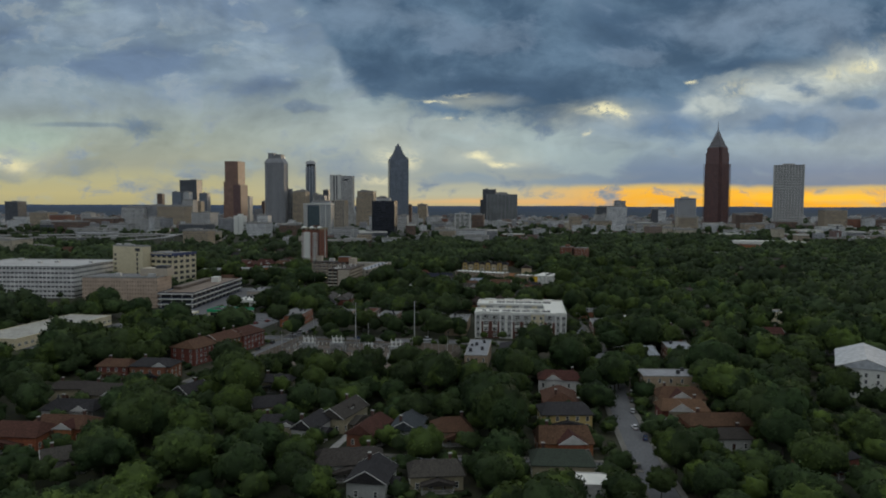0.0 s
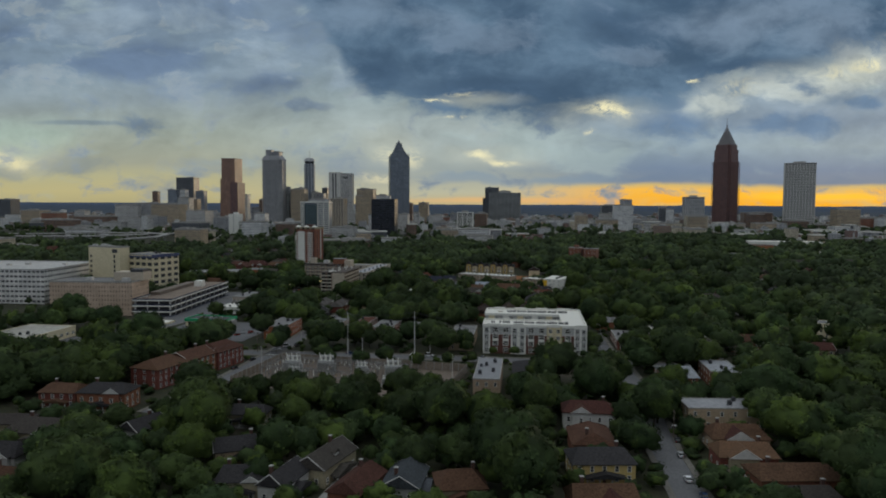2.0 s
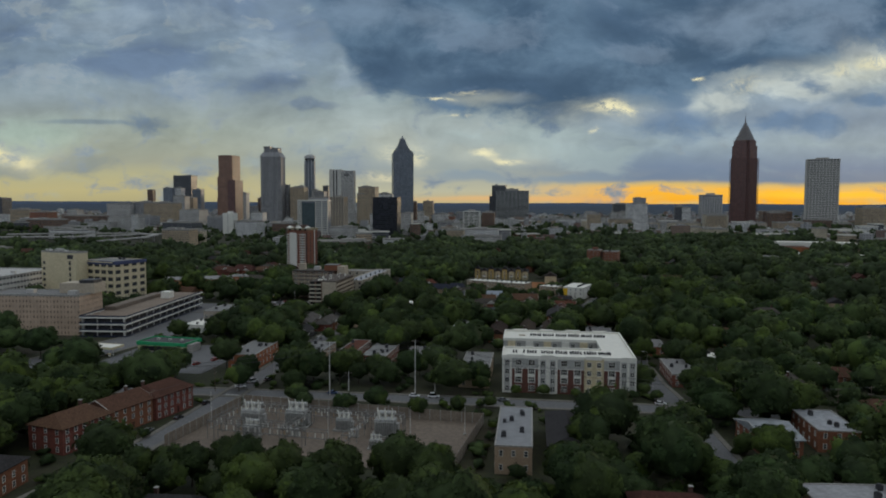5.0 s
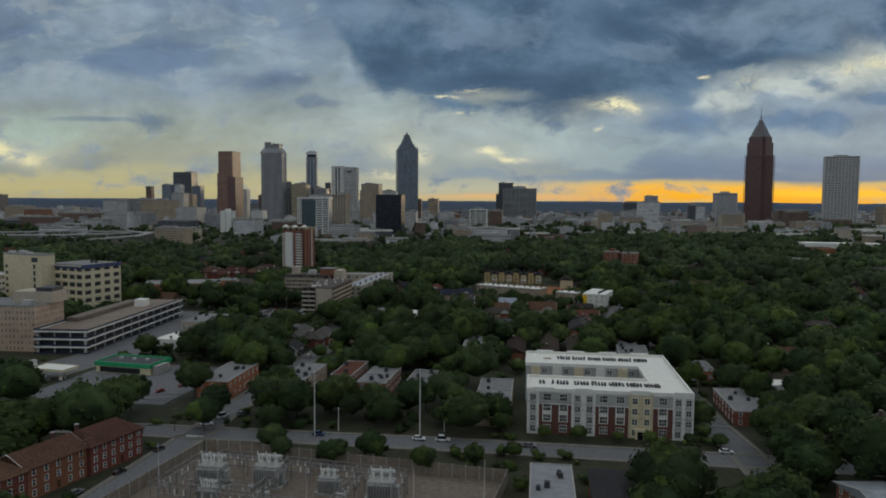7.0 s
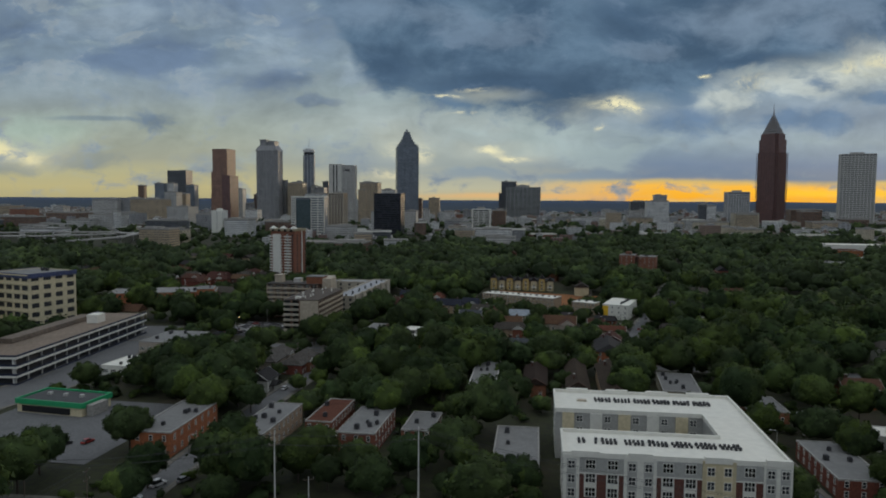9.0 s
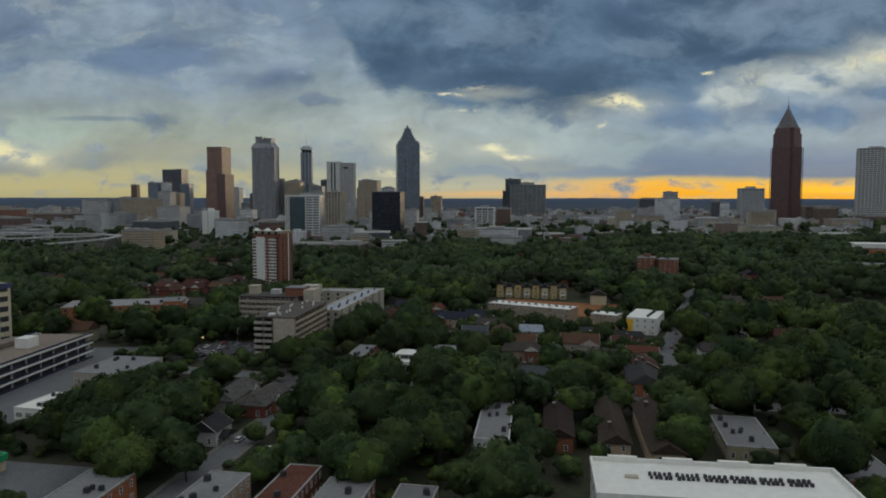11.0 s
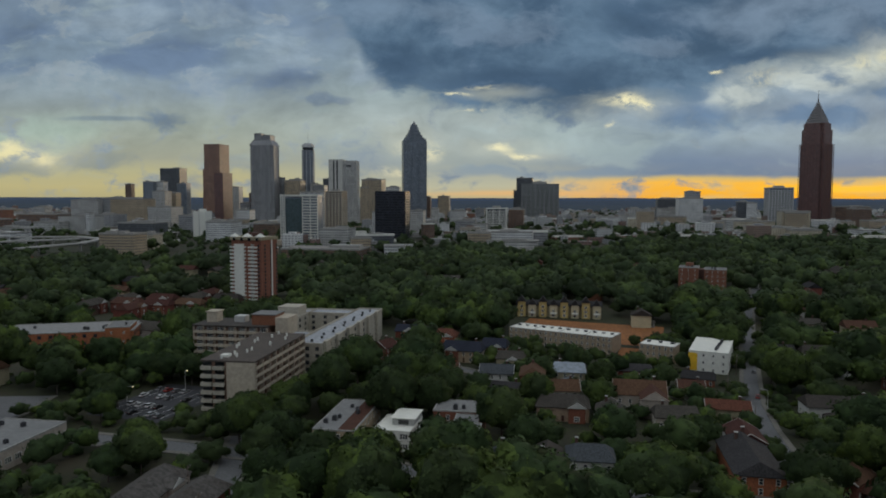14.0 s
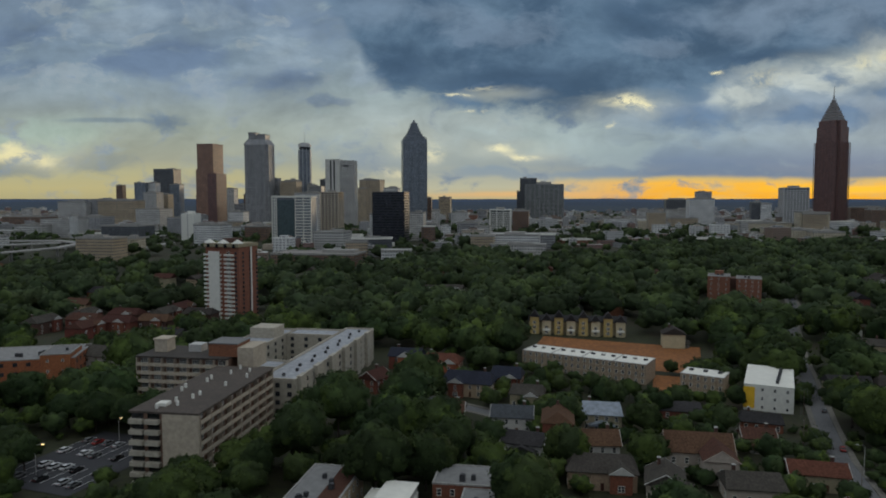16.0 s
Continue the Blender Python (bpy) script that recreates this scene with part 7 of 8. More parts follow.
hospital()
filling_station()
brick_terrace()
substation()
townhouses()
flats_by_poles()
power_pole(-41, 434, 22.5, 2, PALE_POLE, 0.25, 20)
power_pole(-5.8, 437, 23, 2, PALE_POLE, 0.28, 20)
power_pole(2.5, 440, 9, 1, PALE_POLE, 0.22, 20)
power_pole(-34, 441, 8.5, 1, PALE_POLE, 0.2, 20)

# ---- the streets of small houses ----
def lane_houses():
    # the lane nearest the start
    house("white-fronted house with a grey-brown gabled roof", -29, 268, 19, 10, 5.5, 68, CREAM_SIDING, SHINGLE_GREY, 3.4, 0, True, True, dormer=True)
    house("brick bungalow with a red-brown roof", -18, 252, 18, 9, 4.5, 70, BRICK, SHINGLE_BROWN, 3.0, 1.0)
    house("bungalow with a blue-grey gabled roof and white porch", -5, 255, 15, 10, 4.5, 80, GREY_WALL, SHINGLE_BLUE, 3.2)
    house("bungalow with a brown hipped roof and white porch", 10, 252, 13, 12, 4.5, 5, CREAM_SIDING, SHINGLE_BROWN, 3.4, 4.0)
    house("dark-roofed house among the trees", -58, 280, 14, 10, 5, 20, BRICK_TAN, SHINGLE, 3.0)
    house("dark-roofed white house with a gable", -50, 255, 13, 9, 5, 5, CREAM_SIDING, SHINGLE, 3.2, 2.0, front=(3, 4.5, 1.5, CREAM_SIDING))
    house("white gabled cottage under dark shingles", -38.5, 254, 14, 8, 5, 72, WHITE_SIDING, SHINGLE, 3.4)
    house("low house with a broad grey roof", -22, 222, 20, 12, 4.5, 8, GREY_WALL, SHINGLE_GREY, 3.2, 3.0)
    house("house with a dark blue-grey gabled roof", -14, 208, 14, 11, 5, 80, GREY_WALL, SHINGLE, 3.4)
    house("grey-roofed bungalow with a porch", 4, 212, 15, 10, 4.5, 5, CREAM_SIDING, SHINGLE_GREY, 3.0, 2.0)
    house("white-walled house with a brown hipped roof", 59, 312, 18, 11, 7, -8, WHITE_SIDING, SHINGLE_BROWN, 3.0, 3.5, front=(-3, 6, 1.5, WHITE_SIDING))
    house("house with a wide brown roof and brick walls", 54, 286, 17, 13, 5.5, 85, BRICK, SHINGLE_BROWN, 3.2, 3.0, False)
    house("ochre house with a dark roof and white corner posts", 52, 266, 18, 12, 6, 0, OCHRE_WALL, SHINGLE, 3.0, 3.0)
    house("brick bungalow with an orange-brown roof and white gable", 46.5, 240, 17, 13, 4.5, 0, BRICK_ORANGE, SHINGLE_BROWN, 4.0, 1.0, False, front=(1.5, 8.5, 2.0, BRICK_ORANGE))
    house("green-grey roofed house with a porch", 42, 219, 18, 12, 5, -5, CREAM_SIDING, surface("green_grey_shingle", (0.045, 0.055, 0.042), 0.95, size=0.5, spec=0.12), 3.0, 3.0, False)
    flat_building("low white flat-roofed garage house", 47, 205, 17, 9, 4.0, -6, WHITE_SIDING, WHITE_ROOF, 1, 4, WIN_ONE, "garage", 0)
    house("brick house with a brown roof and cream front gable", 103, 290, 18, 12, 5, -5, BRICK_TAN, SHINGLE_BROWN, 3.4, 3.0, False, front=(-1, 8, 2.0, BRICK_TAN))
    house("tan-roofed house with a pale front gable", 98, 273, 17, 11, 5, -5, BRICK, surface("tan_shingle", (0.13, 0.075, 0.045), 0.95, size=0.5, stain=0.4, spec=0.12), 3.2, 2.0, False, front=(-2, 8.5, 2.2, CREAM_SIDING))
    house("house with a broad dark red-brown roof", 106, 256, 26, 12, 5, 0, BRICK, SHINGLE_BROWN, 2.8, 2.5, False)
    house("low grey-roofed house with a porch", 103, 243, 12, 9, 4.2, 0, GREY_WALL, SHINGLE_GREY, 2.4, 2.0, False)
    house("dark-roofed house under great trees", 124, 222, 14, 12, 5, 20, BRICK, SHINGLE, 3.0, 2.0)
    # west of the lane
    house("two-storey red brick house with a slate roof", -124, 339, 19, 12, 7, -5, BRICK, SHINGLE, 2.8, 4.0, front=(5, 5.5, 1.5, BRICK))
    house("red brick house with a red-brown roof", -143, 343, 15, 11, 6, -5, BRICK, SHINGLE_BROWN, 2.6, 2.5)
    house("house with a grey-brown hipped roof", -127, 298, 21, 13, 5, -10, CREAM_SIDING, SHINGLE_GREY, 3.4, 4.0, front=(5, 6, 1.5, CREAM_SIDING))
    house("flat grey-green roofed house", -146, 307, 18, 11, 5, 0, CREAM_SIDING, SHINGLE_GREY, 2.0, 4.0, False)
    house("house with a wide dark slate roof", -130, 276, 20, 11, 5, -8, GREY_WALL, SHINGLE, 3.0, 3.0, front=(6, 6, 1.5, GREY_WALL))
    house("orange-brown roofed brick house", -124, 256, 20, 12, 5, -6, BRICK_ORANGE, SHINGLE_BROWN, 3.0, 3.0, front=(4, 6, 1.8, BRICK_ORANGE))
    house("red-brown brick house with a broad roof", -136, 248, 22, 13, 5, -6, BRICK_ORANGE, SHINGLE_BROWN, 3.2, 3.0)
    house("grey-roofed cottage at the wood's edge", -108, 226, 14, 9, 4.5, 30, GREY_WALL, SHINGLE_GREY, 2.8)
    house("house with a dark roof behind hedges", -95, 300, 12, 9, 5, 60, WHITE_SIDING, SHINGLE, 3.0)
    house("tan house with a dark roof", -64, 318, 14, 9, 4.5, -5, CREAM_SIDING, SHINGLE, 2.6, 2.0)
    # right-hand woods
    house("red brick house with a pale roof edge", 150, 430, 14, 10, 6, 70, BRICK, SHINGLE_GREY, 3.0)
    house("brown-roofed brick house with a porch", 176, 448, 16, 12, 6, -10, BRICK, SHINGLE_BROWN, 3.0, 3.0)
    house("cream house with a brown roof", 205, 425, 14, 11, 6, -10, CREAM_SIDING, SHINGLE_BROWN, 3.0)
    house("brown hipped house with a porch", 170, 400, 16, 12, 5, -10, BRICK_TAN, SHINGLE_BROWN, 3.0, 3.0)
    # middle distance
    house("brick bungalow with a blue-grey roof and dormer", 16.5, 621, 15, 10.5, 5.5, 84, BRICK, SHINGLE_BLUE, 3.6, 3.0, dormer=False)
    house("bungalow with a grey hipped roof", 28.5, 626, 13, 8.5, 5, 82, CREAM_SIDING, SHINGLE_GREY, 3.0, 2.0)
    house("pale two-storey house with a blue-grey hipped roof", 40.5, 623, 13, 11, 6.5, -8, WHITE_SIDING, SHINGLE_BLUE, 3.2, 3.0)
    house("long brown roofed house", 40.5, 560, 30, 9, 5.5, 81, BRICK, SHINGLE_UMBER, 2.6, 0, False, trim=BRICK_DARK)
    house("long brown gabled house", 57.5, 558, 42, 8.5, 6.0, 81, BRICK_TAN, SHINGLE_UMBER, 2.8, 0, False, trim=BRICK_DARK)
    house("long dark gabled house", 70.5, 551, 48, 9.5, 6.5, 81, BRICK_TAN, SHINGLE_UMBER, 3.0, 0, False, trim=BRICK_DARK)
    flat_building("narrow white-fronted flats with a grey flat roof", 19, 554, 10.5, 40, 8, -8, WHITE_SIDING, GREY_ROOF, 2, 3, WIN_ONE, "flat_roofed_house", 5)
    house("large brown-roofed house with pale stucco gables", 74, 695, 19, 12, 7, -10, STUCCO, SHINGLE_BROWN, 4.6, 0, False, trim=STUCCO, front=(4.5, 9.5, 8.0, STUCCO))
    house("grey-brown roofed garage wing with a brick porch", 81, 672, 15, 10, 4.5, -8, STUCCO, SHINGLE_GREY, 3.2, 1.0, False)
    house("house with a dark red roof and white end wall", 44.5, 703, 14, 10, 6, -3, WHITE_SIDING, SHINGLE_BROWN, 3.6, 0, False)
    house("grey-brown roofed house with a porch", 42, 682, 19, 12, 5.5, -8, BRICK_TAN, SHINGLE_GREY, 3.4, 2.5, False, front=(5, 6, 2.0, BRICK))
    house("grey-roofed house with a white chimney", 58, 674, 12, 10, 5, 75, STUCCO, SHINGLE_GREY, 3.2)
    house("dark-roofed white house with a white chimney", 21, 731, 14, 10, 6, -8, WHITE_SIDING, SHINGLE_BLUE, 3.2, 0, False)
    house("low house with a slate blue roof", 23, 708, 13, 9, 4, -18, GREY_WALL, SHINGLE, 3.0)
    house("low dark-roofed house behind a fence", 86, 752, 18, 9, 3.5, -12, BRICK, SHINGLE, 2.6, 1.0, False)
    house("low slate-roofed house before the building site", 112, 737, 14, 9, 3.5, -20, BRICK, SHINGLE, 2.6, 1.0, False)
    house("brown cottage with a white chimney", -2, 741, 12, 9, 4.5, -6, BRICK, SHINGLE_BROWN, 2.8)
    house("green-grey roofed cottage with a pale gable", 30, 764, 13, 9, 5.5, -12, CREAM_SIDING, SHINGLE_GREY, 3.2, 1.0, False, front=(2, 5, 4.0, CREAM_SIDING))
    house("blue-grey metal-roofed house with a porch", 54, 738, 14, 12, 6, -10, CREAM_SIDING, surface("blue_grey_metal_roof", (0.22, 0.25, 0.29), 0.6, 0.2, size=2), 3.2, 1.0)
    house("brick house with a dark blue roof and gables", 7, 779, 21, 12, 6, -15, BRICK_TAN, SHINGLE_NAVY, 4.0, 2.0, False, front=(-4, 6, 2.5, BRICK))
    house("dark-roofed house with white trim", 24, 790, 13, 11, 6, -15, BRICK, SHINGLE_NAVY, 3.8, 1.0, False, front=(2.5, 5, 2.0, BRICK))
    house("red-brown brick house with a hipped roof", -5, 812, 18, 12, 6.5, -12, BRICK_ORANGE, SHINGLE_RED, 3.6, 3.0, False, front=(5, 6, 2.0, BRICK_ORANGE))
    house("brick house with a garage gable and white door", -22, 823, 15, 11, 6.5, -12, BRICK, SHINGLE_NAVY, 3.2, 0, False, front=(1.5, 7.5, 3.0, BRICK_ORANGE))
    strip("driveway", [(-19.5, 812), (-18.5, 794), (-17, 780)], 5.0, CONCRETE, 0.15, "pale concrete drive before a brick house", "driveway")
    house("brown-roofed house in the trees", -33, 780, 11, 9, 6, 60, BRICK, SHINGLE_BROWN, 3.4)
    house("orange brick house with a dark roof and porch", 86.5, 623, 29, 13, 6, 79, BRICK_ORANGE, SHINGLE, 3.4, 2.0, True)
    house("white gabled house by the road", 93, 642, 15, 10, 6.5, 80, WHITE_SIDING, SHINGLE_BROWN, 3.0)
    house("tan-roofed brick cottage with a porch", 109, 612, 12, 9, 5, 40, BRICK, SHINGLE_BROWN, 3.0)
    house("cream cottage with a red-brown roof beside the road", 103, 681, 15, 9, 5, -14, CREAM_SIDING, SHINGLE_RED, 2.6, 0, False)
    house("small house with a brown roof beside the road", 101, 715, 10, 8, 4.5, -10, CREAM_SIDING, SHINGLE_BROWN, 2.6)
    house("grey-roofed house across the road", 178, 752, 18, 11, 6, -20, GREY_WALL, SHINGLE_NAVY, 3.2)
    house("long white house with a grey-brown roof", 147, 684, 27, 11, 5, -8, WHITE_SIDING, SHINGLE_GREY, 3.2, 1.0, front=(6, 6, 3.0, WHITE_SIDING))
    house("pale grey roofed house in the wood", 186, 778, 16, 11, 6, -10, GREY_WALL, SHINGLE_GREY, 3.2, 2.0)
    house("red-brown roofed house with a white porch", 196, 720, 18, 11, 6, -10, BRICK, SHINGLE_BROWN, 3.0, 2.0)
    house("white-walled grey-roofed house with a porch", 206, 806, 16, 12, 6, -10, WHITE_SIDING, SHINGLE_GREY, 3.0, 2.0)
    house("brown-roofed house in the wood", 232, 900, 16, 12, 6, -10, WHITE_SIDING, SHINGLE_BROWN, 3.0, 2.0)
    flat_building("low pale building with a worn grey flat roof", 98, 551, 14.5, 31, 5, -12, CREAM_SIDING, GREY_ROOF, 1, 4, WIN_ONE, "shop", 6)
    # by the diagonal street
    house("church hall with a worn grey hipped roof", -79, 599, 26, 11, 4.6, 82, STUCCO, SLATE_WORN, 3.4, 3.5, False, False, front=(4, 5, 1.5, STUCCO))
    house("brick hall with a worn grey hipped roof", -65.5, 592, 24, 11, 4.6, 80, BRICK, SLATE_WORN, 3.4, 3.0, False, False, front=(-4, 5, 1.5, BRICK))
    house("dark-roofed house with a white porch", -74, 556, 11, 9, 5, 80, WHITE_SIDING, SHINGLE, 3.4)



def cottages():
    """Plain small houses deep in the woods, of which little but the roof is seen."""
    rng = random.Random(31)
    walls, roofs = (BRICK, CREAM_SIDING, WHITE_SIDING, GREY_WALL, BRICK_TAN), (SHINGLE, SHINGLE_BROWN, SHINGLE_GREY)
    words = {BRICK: "brick", CREAM_SIDING: "cream", WHITE_SIDING: "white", GREY_WALL: "grey", BRICK_TAN: "tan brick"}
    tones = {SHINGLE: "dark", SHINGLE_BROWN: "brown", SHINGLE_GREY: "grey"}
    n = 0
    while n < 58:
        y = rng.uniform(440, 1250)
        x = rng.uniform(-0.6, 0.62) * (y - 150)
        if not is_clear(x, y, 14) or (-90 < x < 60 and y < 560) or (-175 < x < -80 and 600 < y < 770) or (85 < x < 195 and 440 < y < 650):
            continue
        w, d, h = rng.uniform(12, 20), rng.uniform(9, 12), rng.uniform(6.5, 9.5)
        wl, rf = rng.choice(walls), rng.choice(roofs)
        t = thing("house", f"{words[wl]} house with a {tones[rf]} pitched roof among trees", "house", x, y, None, rng.choice((-9, 81, -20, 70)))
        part("wall", cube(-w / 2, w / 2, -d / 2, d / 2, -2, h), wl, t)
        part("roof", gable(w, d, h, rng.uniform(2.8, 4.0), 0.6, rng.choice((0, 0, 3))), rf, t)
        part("chimney", cube(w * 0.2, w * 0.2 + 0.9, -0.4, 0.5, h, h + 4.4), BRICK_DARK, t)
        if passing(x, y) < 420:
            put_window(WIN_PAIR, t, pose(-0.2 * w, -d / 2, h - 2.6))
        keep_clear(x, y, w / 2, d / 2, 0, 1.0, 0.25)
        deep = 9 if y < 650 else 15
        keep_clear(x, y - d / 2 - deep, w / 2, deep, 0, 0, 0.3, True)
        n += 1


lane_houses()
cottages()

# ---- cars, lamps, cables ----
CAR_PAINT = {n: surface("car_" + n, c, 0.3, 0.2, vary=0.05, size=3, stain=0.1, bump=0) for n, c in
             (("white", (0.7, 0.7, 0.7)), ("silver", (0.4, 0.41, 0.42)), ("black", (0.02, 0.02, 0.022)), ("grey", (0.16, 0.165, 0.17)), ("red", (0.28, 0.03, 0.025)), ("blue", (0.04, 0.07, 0.16)))}
LAMP_RED = surface("rear_lamp", (0.3, 0.02, 0.02), 0.3)
CARS = {}


def car_body(L, W, H):
    """A car's lower body: a hull with rounded ends, drawn as a loft along its length."""
    bm = bmesh.new()
    prof = ((-0.50, 0.42, 0.55), (-0.48, 0.30, 0.80), (-0.30, 0.27, 0.92), (0.20, 0.27, 0.93), (0.44, 0.28, 0.80), (0.50, 0.40, 0.60))
    rows = []
    for f, z0, z1 in prof:
        n = 0.86 if abs(f) > 0.47 else 1.0
        w = W / 2 * n
        rows.append([bm.verts.new((f * L, s * w * q, z)) for s, q, z in ((-1, 0.94, z0), (-1, 1, (z0 + z1) / 2), (-1, 0.92, z1), (1, 0.92, z1), (1, 1, (z0 + z1) / 2), (1, 0.94, z0))])
    for a, b in zip(rows, rows[1:]):
        for j in range(6):
            bm.faces.new((a[j], b[j], b[(j + 1) % 6], a[(j + 1) % 6]))
    bm.faces.new(rows[0]), bm.faces.new(rows[-1][::-1])
    bmesh.ops.recalc_face_normals(bm, faces=bm.faces)
    return bm


def car_cabin(L, W, H):
    bm = bmesh.new()
    lo = [bm.verts.new(p) for p in ((-0.40 * L, -W * 0.45, 0.90), (0.24 * L, -W * 0.45, 0.90), (0.24 * L, W * 0.45, 0.90), (-0.40 * L, W * 0.45, 0.90))]
    hi = [bm.verts.new(p) for p in ((-0.30 * L, -W * 0.38, H), (0.08 * L, -W * 0.38, H), (0.08 * L, W * 0.38, H), (-0.30 * L, W * 0.38, H))]
    bm.faces.new(hi)
    for j in range(4):
        bm.faces.new((lo[j], lo[(j + 1) % 4], hi[(j + 1) % 4], hi[j]))
    return bm


def car(x, y, turn, paint, z=None, tall=False):
    key = (paint, tall)
    m = pose(x, y, (ground_z(x, y) + 0.2) if z is None else z, 0, 0, turn)
    if key in CARS:
        return copy_thing(CARS[key], m)
    t = new("car")
    t.matrix_basis = m
    tagged(t, f"parked {paint} {'van' if tall else 'saloon car'} on the asphalt", "car", "parked cars")
    L, W, H = (4.9, 1.95, 1.95) if tall else (4.5, 1.8, 1.45)
    part("body", car_body(L, W, H), CAR_PAINT[paint], t)
    part("glasshouse", car_cabin(L, W, H - 0.06), PANE_DARK, t)
    part("roof", cube(-0.30 * L, 0.08 * L, -W * 0.38, W * 0.38, H - 0.058, H + 0.01, 0.02), CAR_PAINT[paint], t)
    me = None
    for sx in (-0.31, 0.31):
        for sy in (-1, 1):
            mm = pose(sx * L, sy * (W / 2 - 0.08), 0.32, 90, 0, 0)
            if me is None:
                me = part("wheel", tube([(0, 0, -0.1), (0, 0, 0.1)], 0.32, 12), TYRE, t, at=mm).data
            else:
                again("wheel", me, t, mm)
    for sy in (-1, 1):
        part("headlight", cube(0.485 * L, 0.50 * L, sy * 0.6 - 0.18, sy * 0.6 + 0.18, 0.60, 0.74), WHITE, t)
        part("rear_light", cube(-0.502 * L, -0.485 * L, sy * 0.62 - 0.15, sy * 0.62 + 0.15, 0.62, 0.78), LAMP_RED, t)
    CARS[key] = t
    return t


def parked():
    rng = random.Random(9)
    paints = list(CAR_PAINT)
    base = pose(-112, 694, 0, 0, 0, -18)
    for y0 in (-17, -8, 3, 13):
        for j in range(7):
            if rng.random() < 0.2:
                continue
            p = base @ Vector((-12.5 + 4.1 * j, y0 + rng.uniform(-0.4, 0.4), 0))
            car(p.x, p.y, 72 + rng.uniform(-3, 3), rng.choice(("white", "silver", "white", "black", "grey", "red", "blue")))
    # kerbside cars
    for x, y, a, c, tl in ((77, 262, 80, "white", False), (82, 282, 78, "silver", False), (86, 296, 76, "black", False), (89, 308, 74, "white", True), (66, 232, 82, "grey", False),
                           (62, 160, 86, "white", False), (77, 250, 80, "blue", False), (92, 326, 74, "silver", False),
                           (-92, 402, 76, "black", False), (-97, 387, 72, "grey", False), (-88, 421, 76, "black", False), (-6, 431.5, -7, "white", False), (2, 430.5, -7, "white", True),
                           (-64.5, 555, 80, "white", False), (-52, 546, 15, "white", False), (-66, 600, 80, "silver", False), (30, 425, -8, "grey", False), (-40, 436, -8, "blue", False),
                           (146, 758, 66, "grey", False), (128, 712, 64, "red", False), (-14, 770, -10, "white", False), (-17, 773, -14, "silver", False),
                           (-120, 487, 70, "black", False), (-114, 489, 70, "red", False), (-137, 526, 20, "silver", False), (-128, 494, 70, "grey", False), (-108, 498, 70, "red", False),
                           (-78, 455, 60, "white", True), (-72, 458, 60, "grey", False), (-81, 446, 10, "white", False), (-12, 281, 75, "white", False), (92, 420, -8, "white", False), (98, 455, 80, "silver", False)):
        car(x, y, a, c, None, tl)
    # cars on the top of the deck
    rng = random.Random(2)
    for j in range(9):
        car(-193 + rng.uniform(-2, 2) + 1.1 * j, 580 + 11 * j, rng.choice((84, -6)), rng.choice(paints), 9.55)


LAMP_GLOW = bpy.data.materials.new("lamp_glow")
LAMP_GLOW.use_nodes = True
LAMP_GLOW.node_tree.nodes["Principled BSDF"].inputs["Emission Color"].default_value = (1.0, 0.62, 0.18, 1)
LAMP_GLOW.node_tree.nodes["Principled BSDF"].inputs["Emission Strength"].default_value = 6.0


def street_lamp(x, y, turn, h=8.5, lit=True):
    t = thing("street_lamp", "steel street lamp with a lit amber head" if lit else "steel street lamp with a curved arm", "street lamp", x, y, None, turn, "street lamps")
    part("pole", tube([(0, 0, 0), (0, 0, h)], 0.1, 8, taper=0.6), METAL, t)
    part("arm", tube([(0, 0, h), (0.5, 0, h + 0.5), (1.8, 0, h + 0.6)], 0.06, 6), METAL, t)
    hd = part("head", cube(1.6, 2.5, -0.2, 0.2, h + 0.5, h + 0.72, 0.04), METAL, t)
    part("lens", cube(1.7, 2.4, -0.15, 0.15, h + 0.40, h + 0.495), LAMP_GLOW if lit else PANE, hd)


parked()
street_lamp(-121, 682, 20), street_lamp(-96, 716, 200), street_lamp(-108, 706, 90)
street_lamp(-72, 470, 150, lit=False), street_lamp(95, 440, 180, lit=False), street_lamp(-126, 560, 180, lit=False), street_lamp(104, 478, 180, lit=False), street_lamp(122, 690, 160, lit=False)
for x, y, h, r in ((103, 415, 10, 20), (133, 410, 10, 20), (166, 404, 12, 20), (116, 430, 10, 80), (-101, 402, 11, 80), (-90, 440, 11, 80), (-68, 600, 11, 80), (-140, 476, 11, 10), (-110, 447, 11, 10),
                   (150, 398, 13, 20), (117, 716, 10, 60), (106, 664, 10, 60), (136, 754, 10, 60), (-60, 585, 10, 80), (118, 430, 13, 60), (148, 470, 14, 60), (66, 200, 10, 80), (86, 300, 10, 80)):
    power_pole(x, y, h, 2, None, 0.17, r)
for dz in (22.3, 19.9):
    for o in (-1.2, 1.2):
        wire((-41 + o, 434, dz - 0.5), (-5.8 + o, 437, dz), 1.0)
        wire((-5.8 + o, 437, dz), (103 + o, 415, dz * 0.44), 2.5)
        wire((-110 + o, 447, dz * 0.46), (-41 + o, 434, dz - 0.5), 2.0)
for (a, b) in (((103, 415, 9.6), (133, 410, 9.6)), ((133, 410, 9.6), (166, 404, 11.6)), ((-101, 402, 10.6), (-90, 440, 10.6)), ((-90, 440, 10.6), (-110, 447, 10.6)), ((106, 664, 7.5), (117, 716, 6.6)), ((117, 716, 6.6), (136, 754, 6))):
    for o in (-1.2, 1.2):
        wire((a[0] + o, a[1], a[2]), (b[0] + o, b[1], b[2]), 0.8)


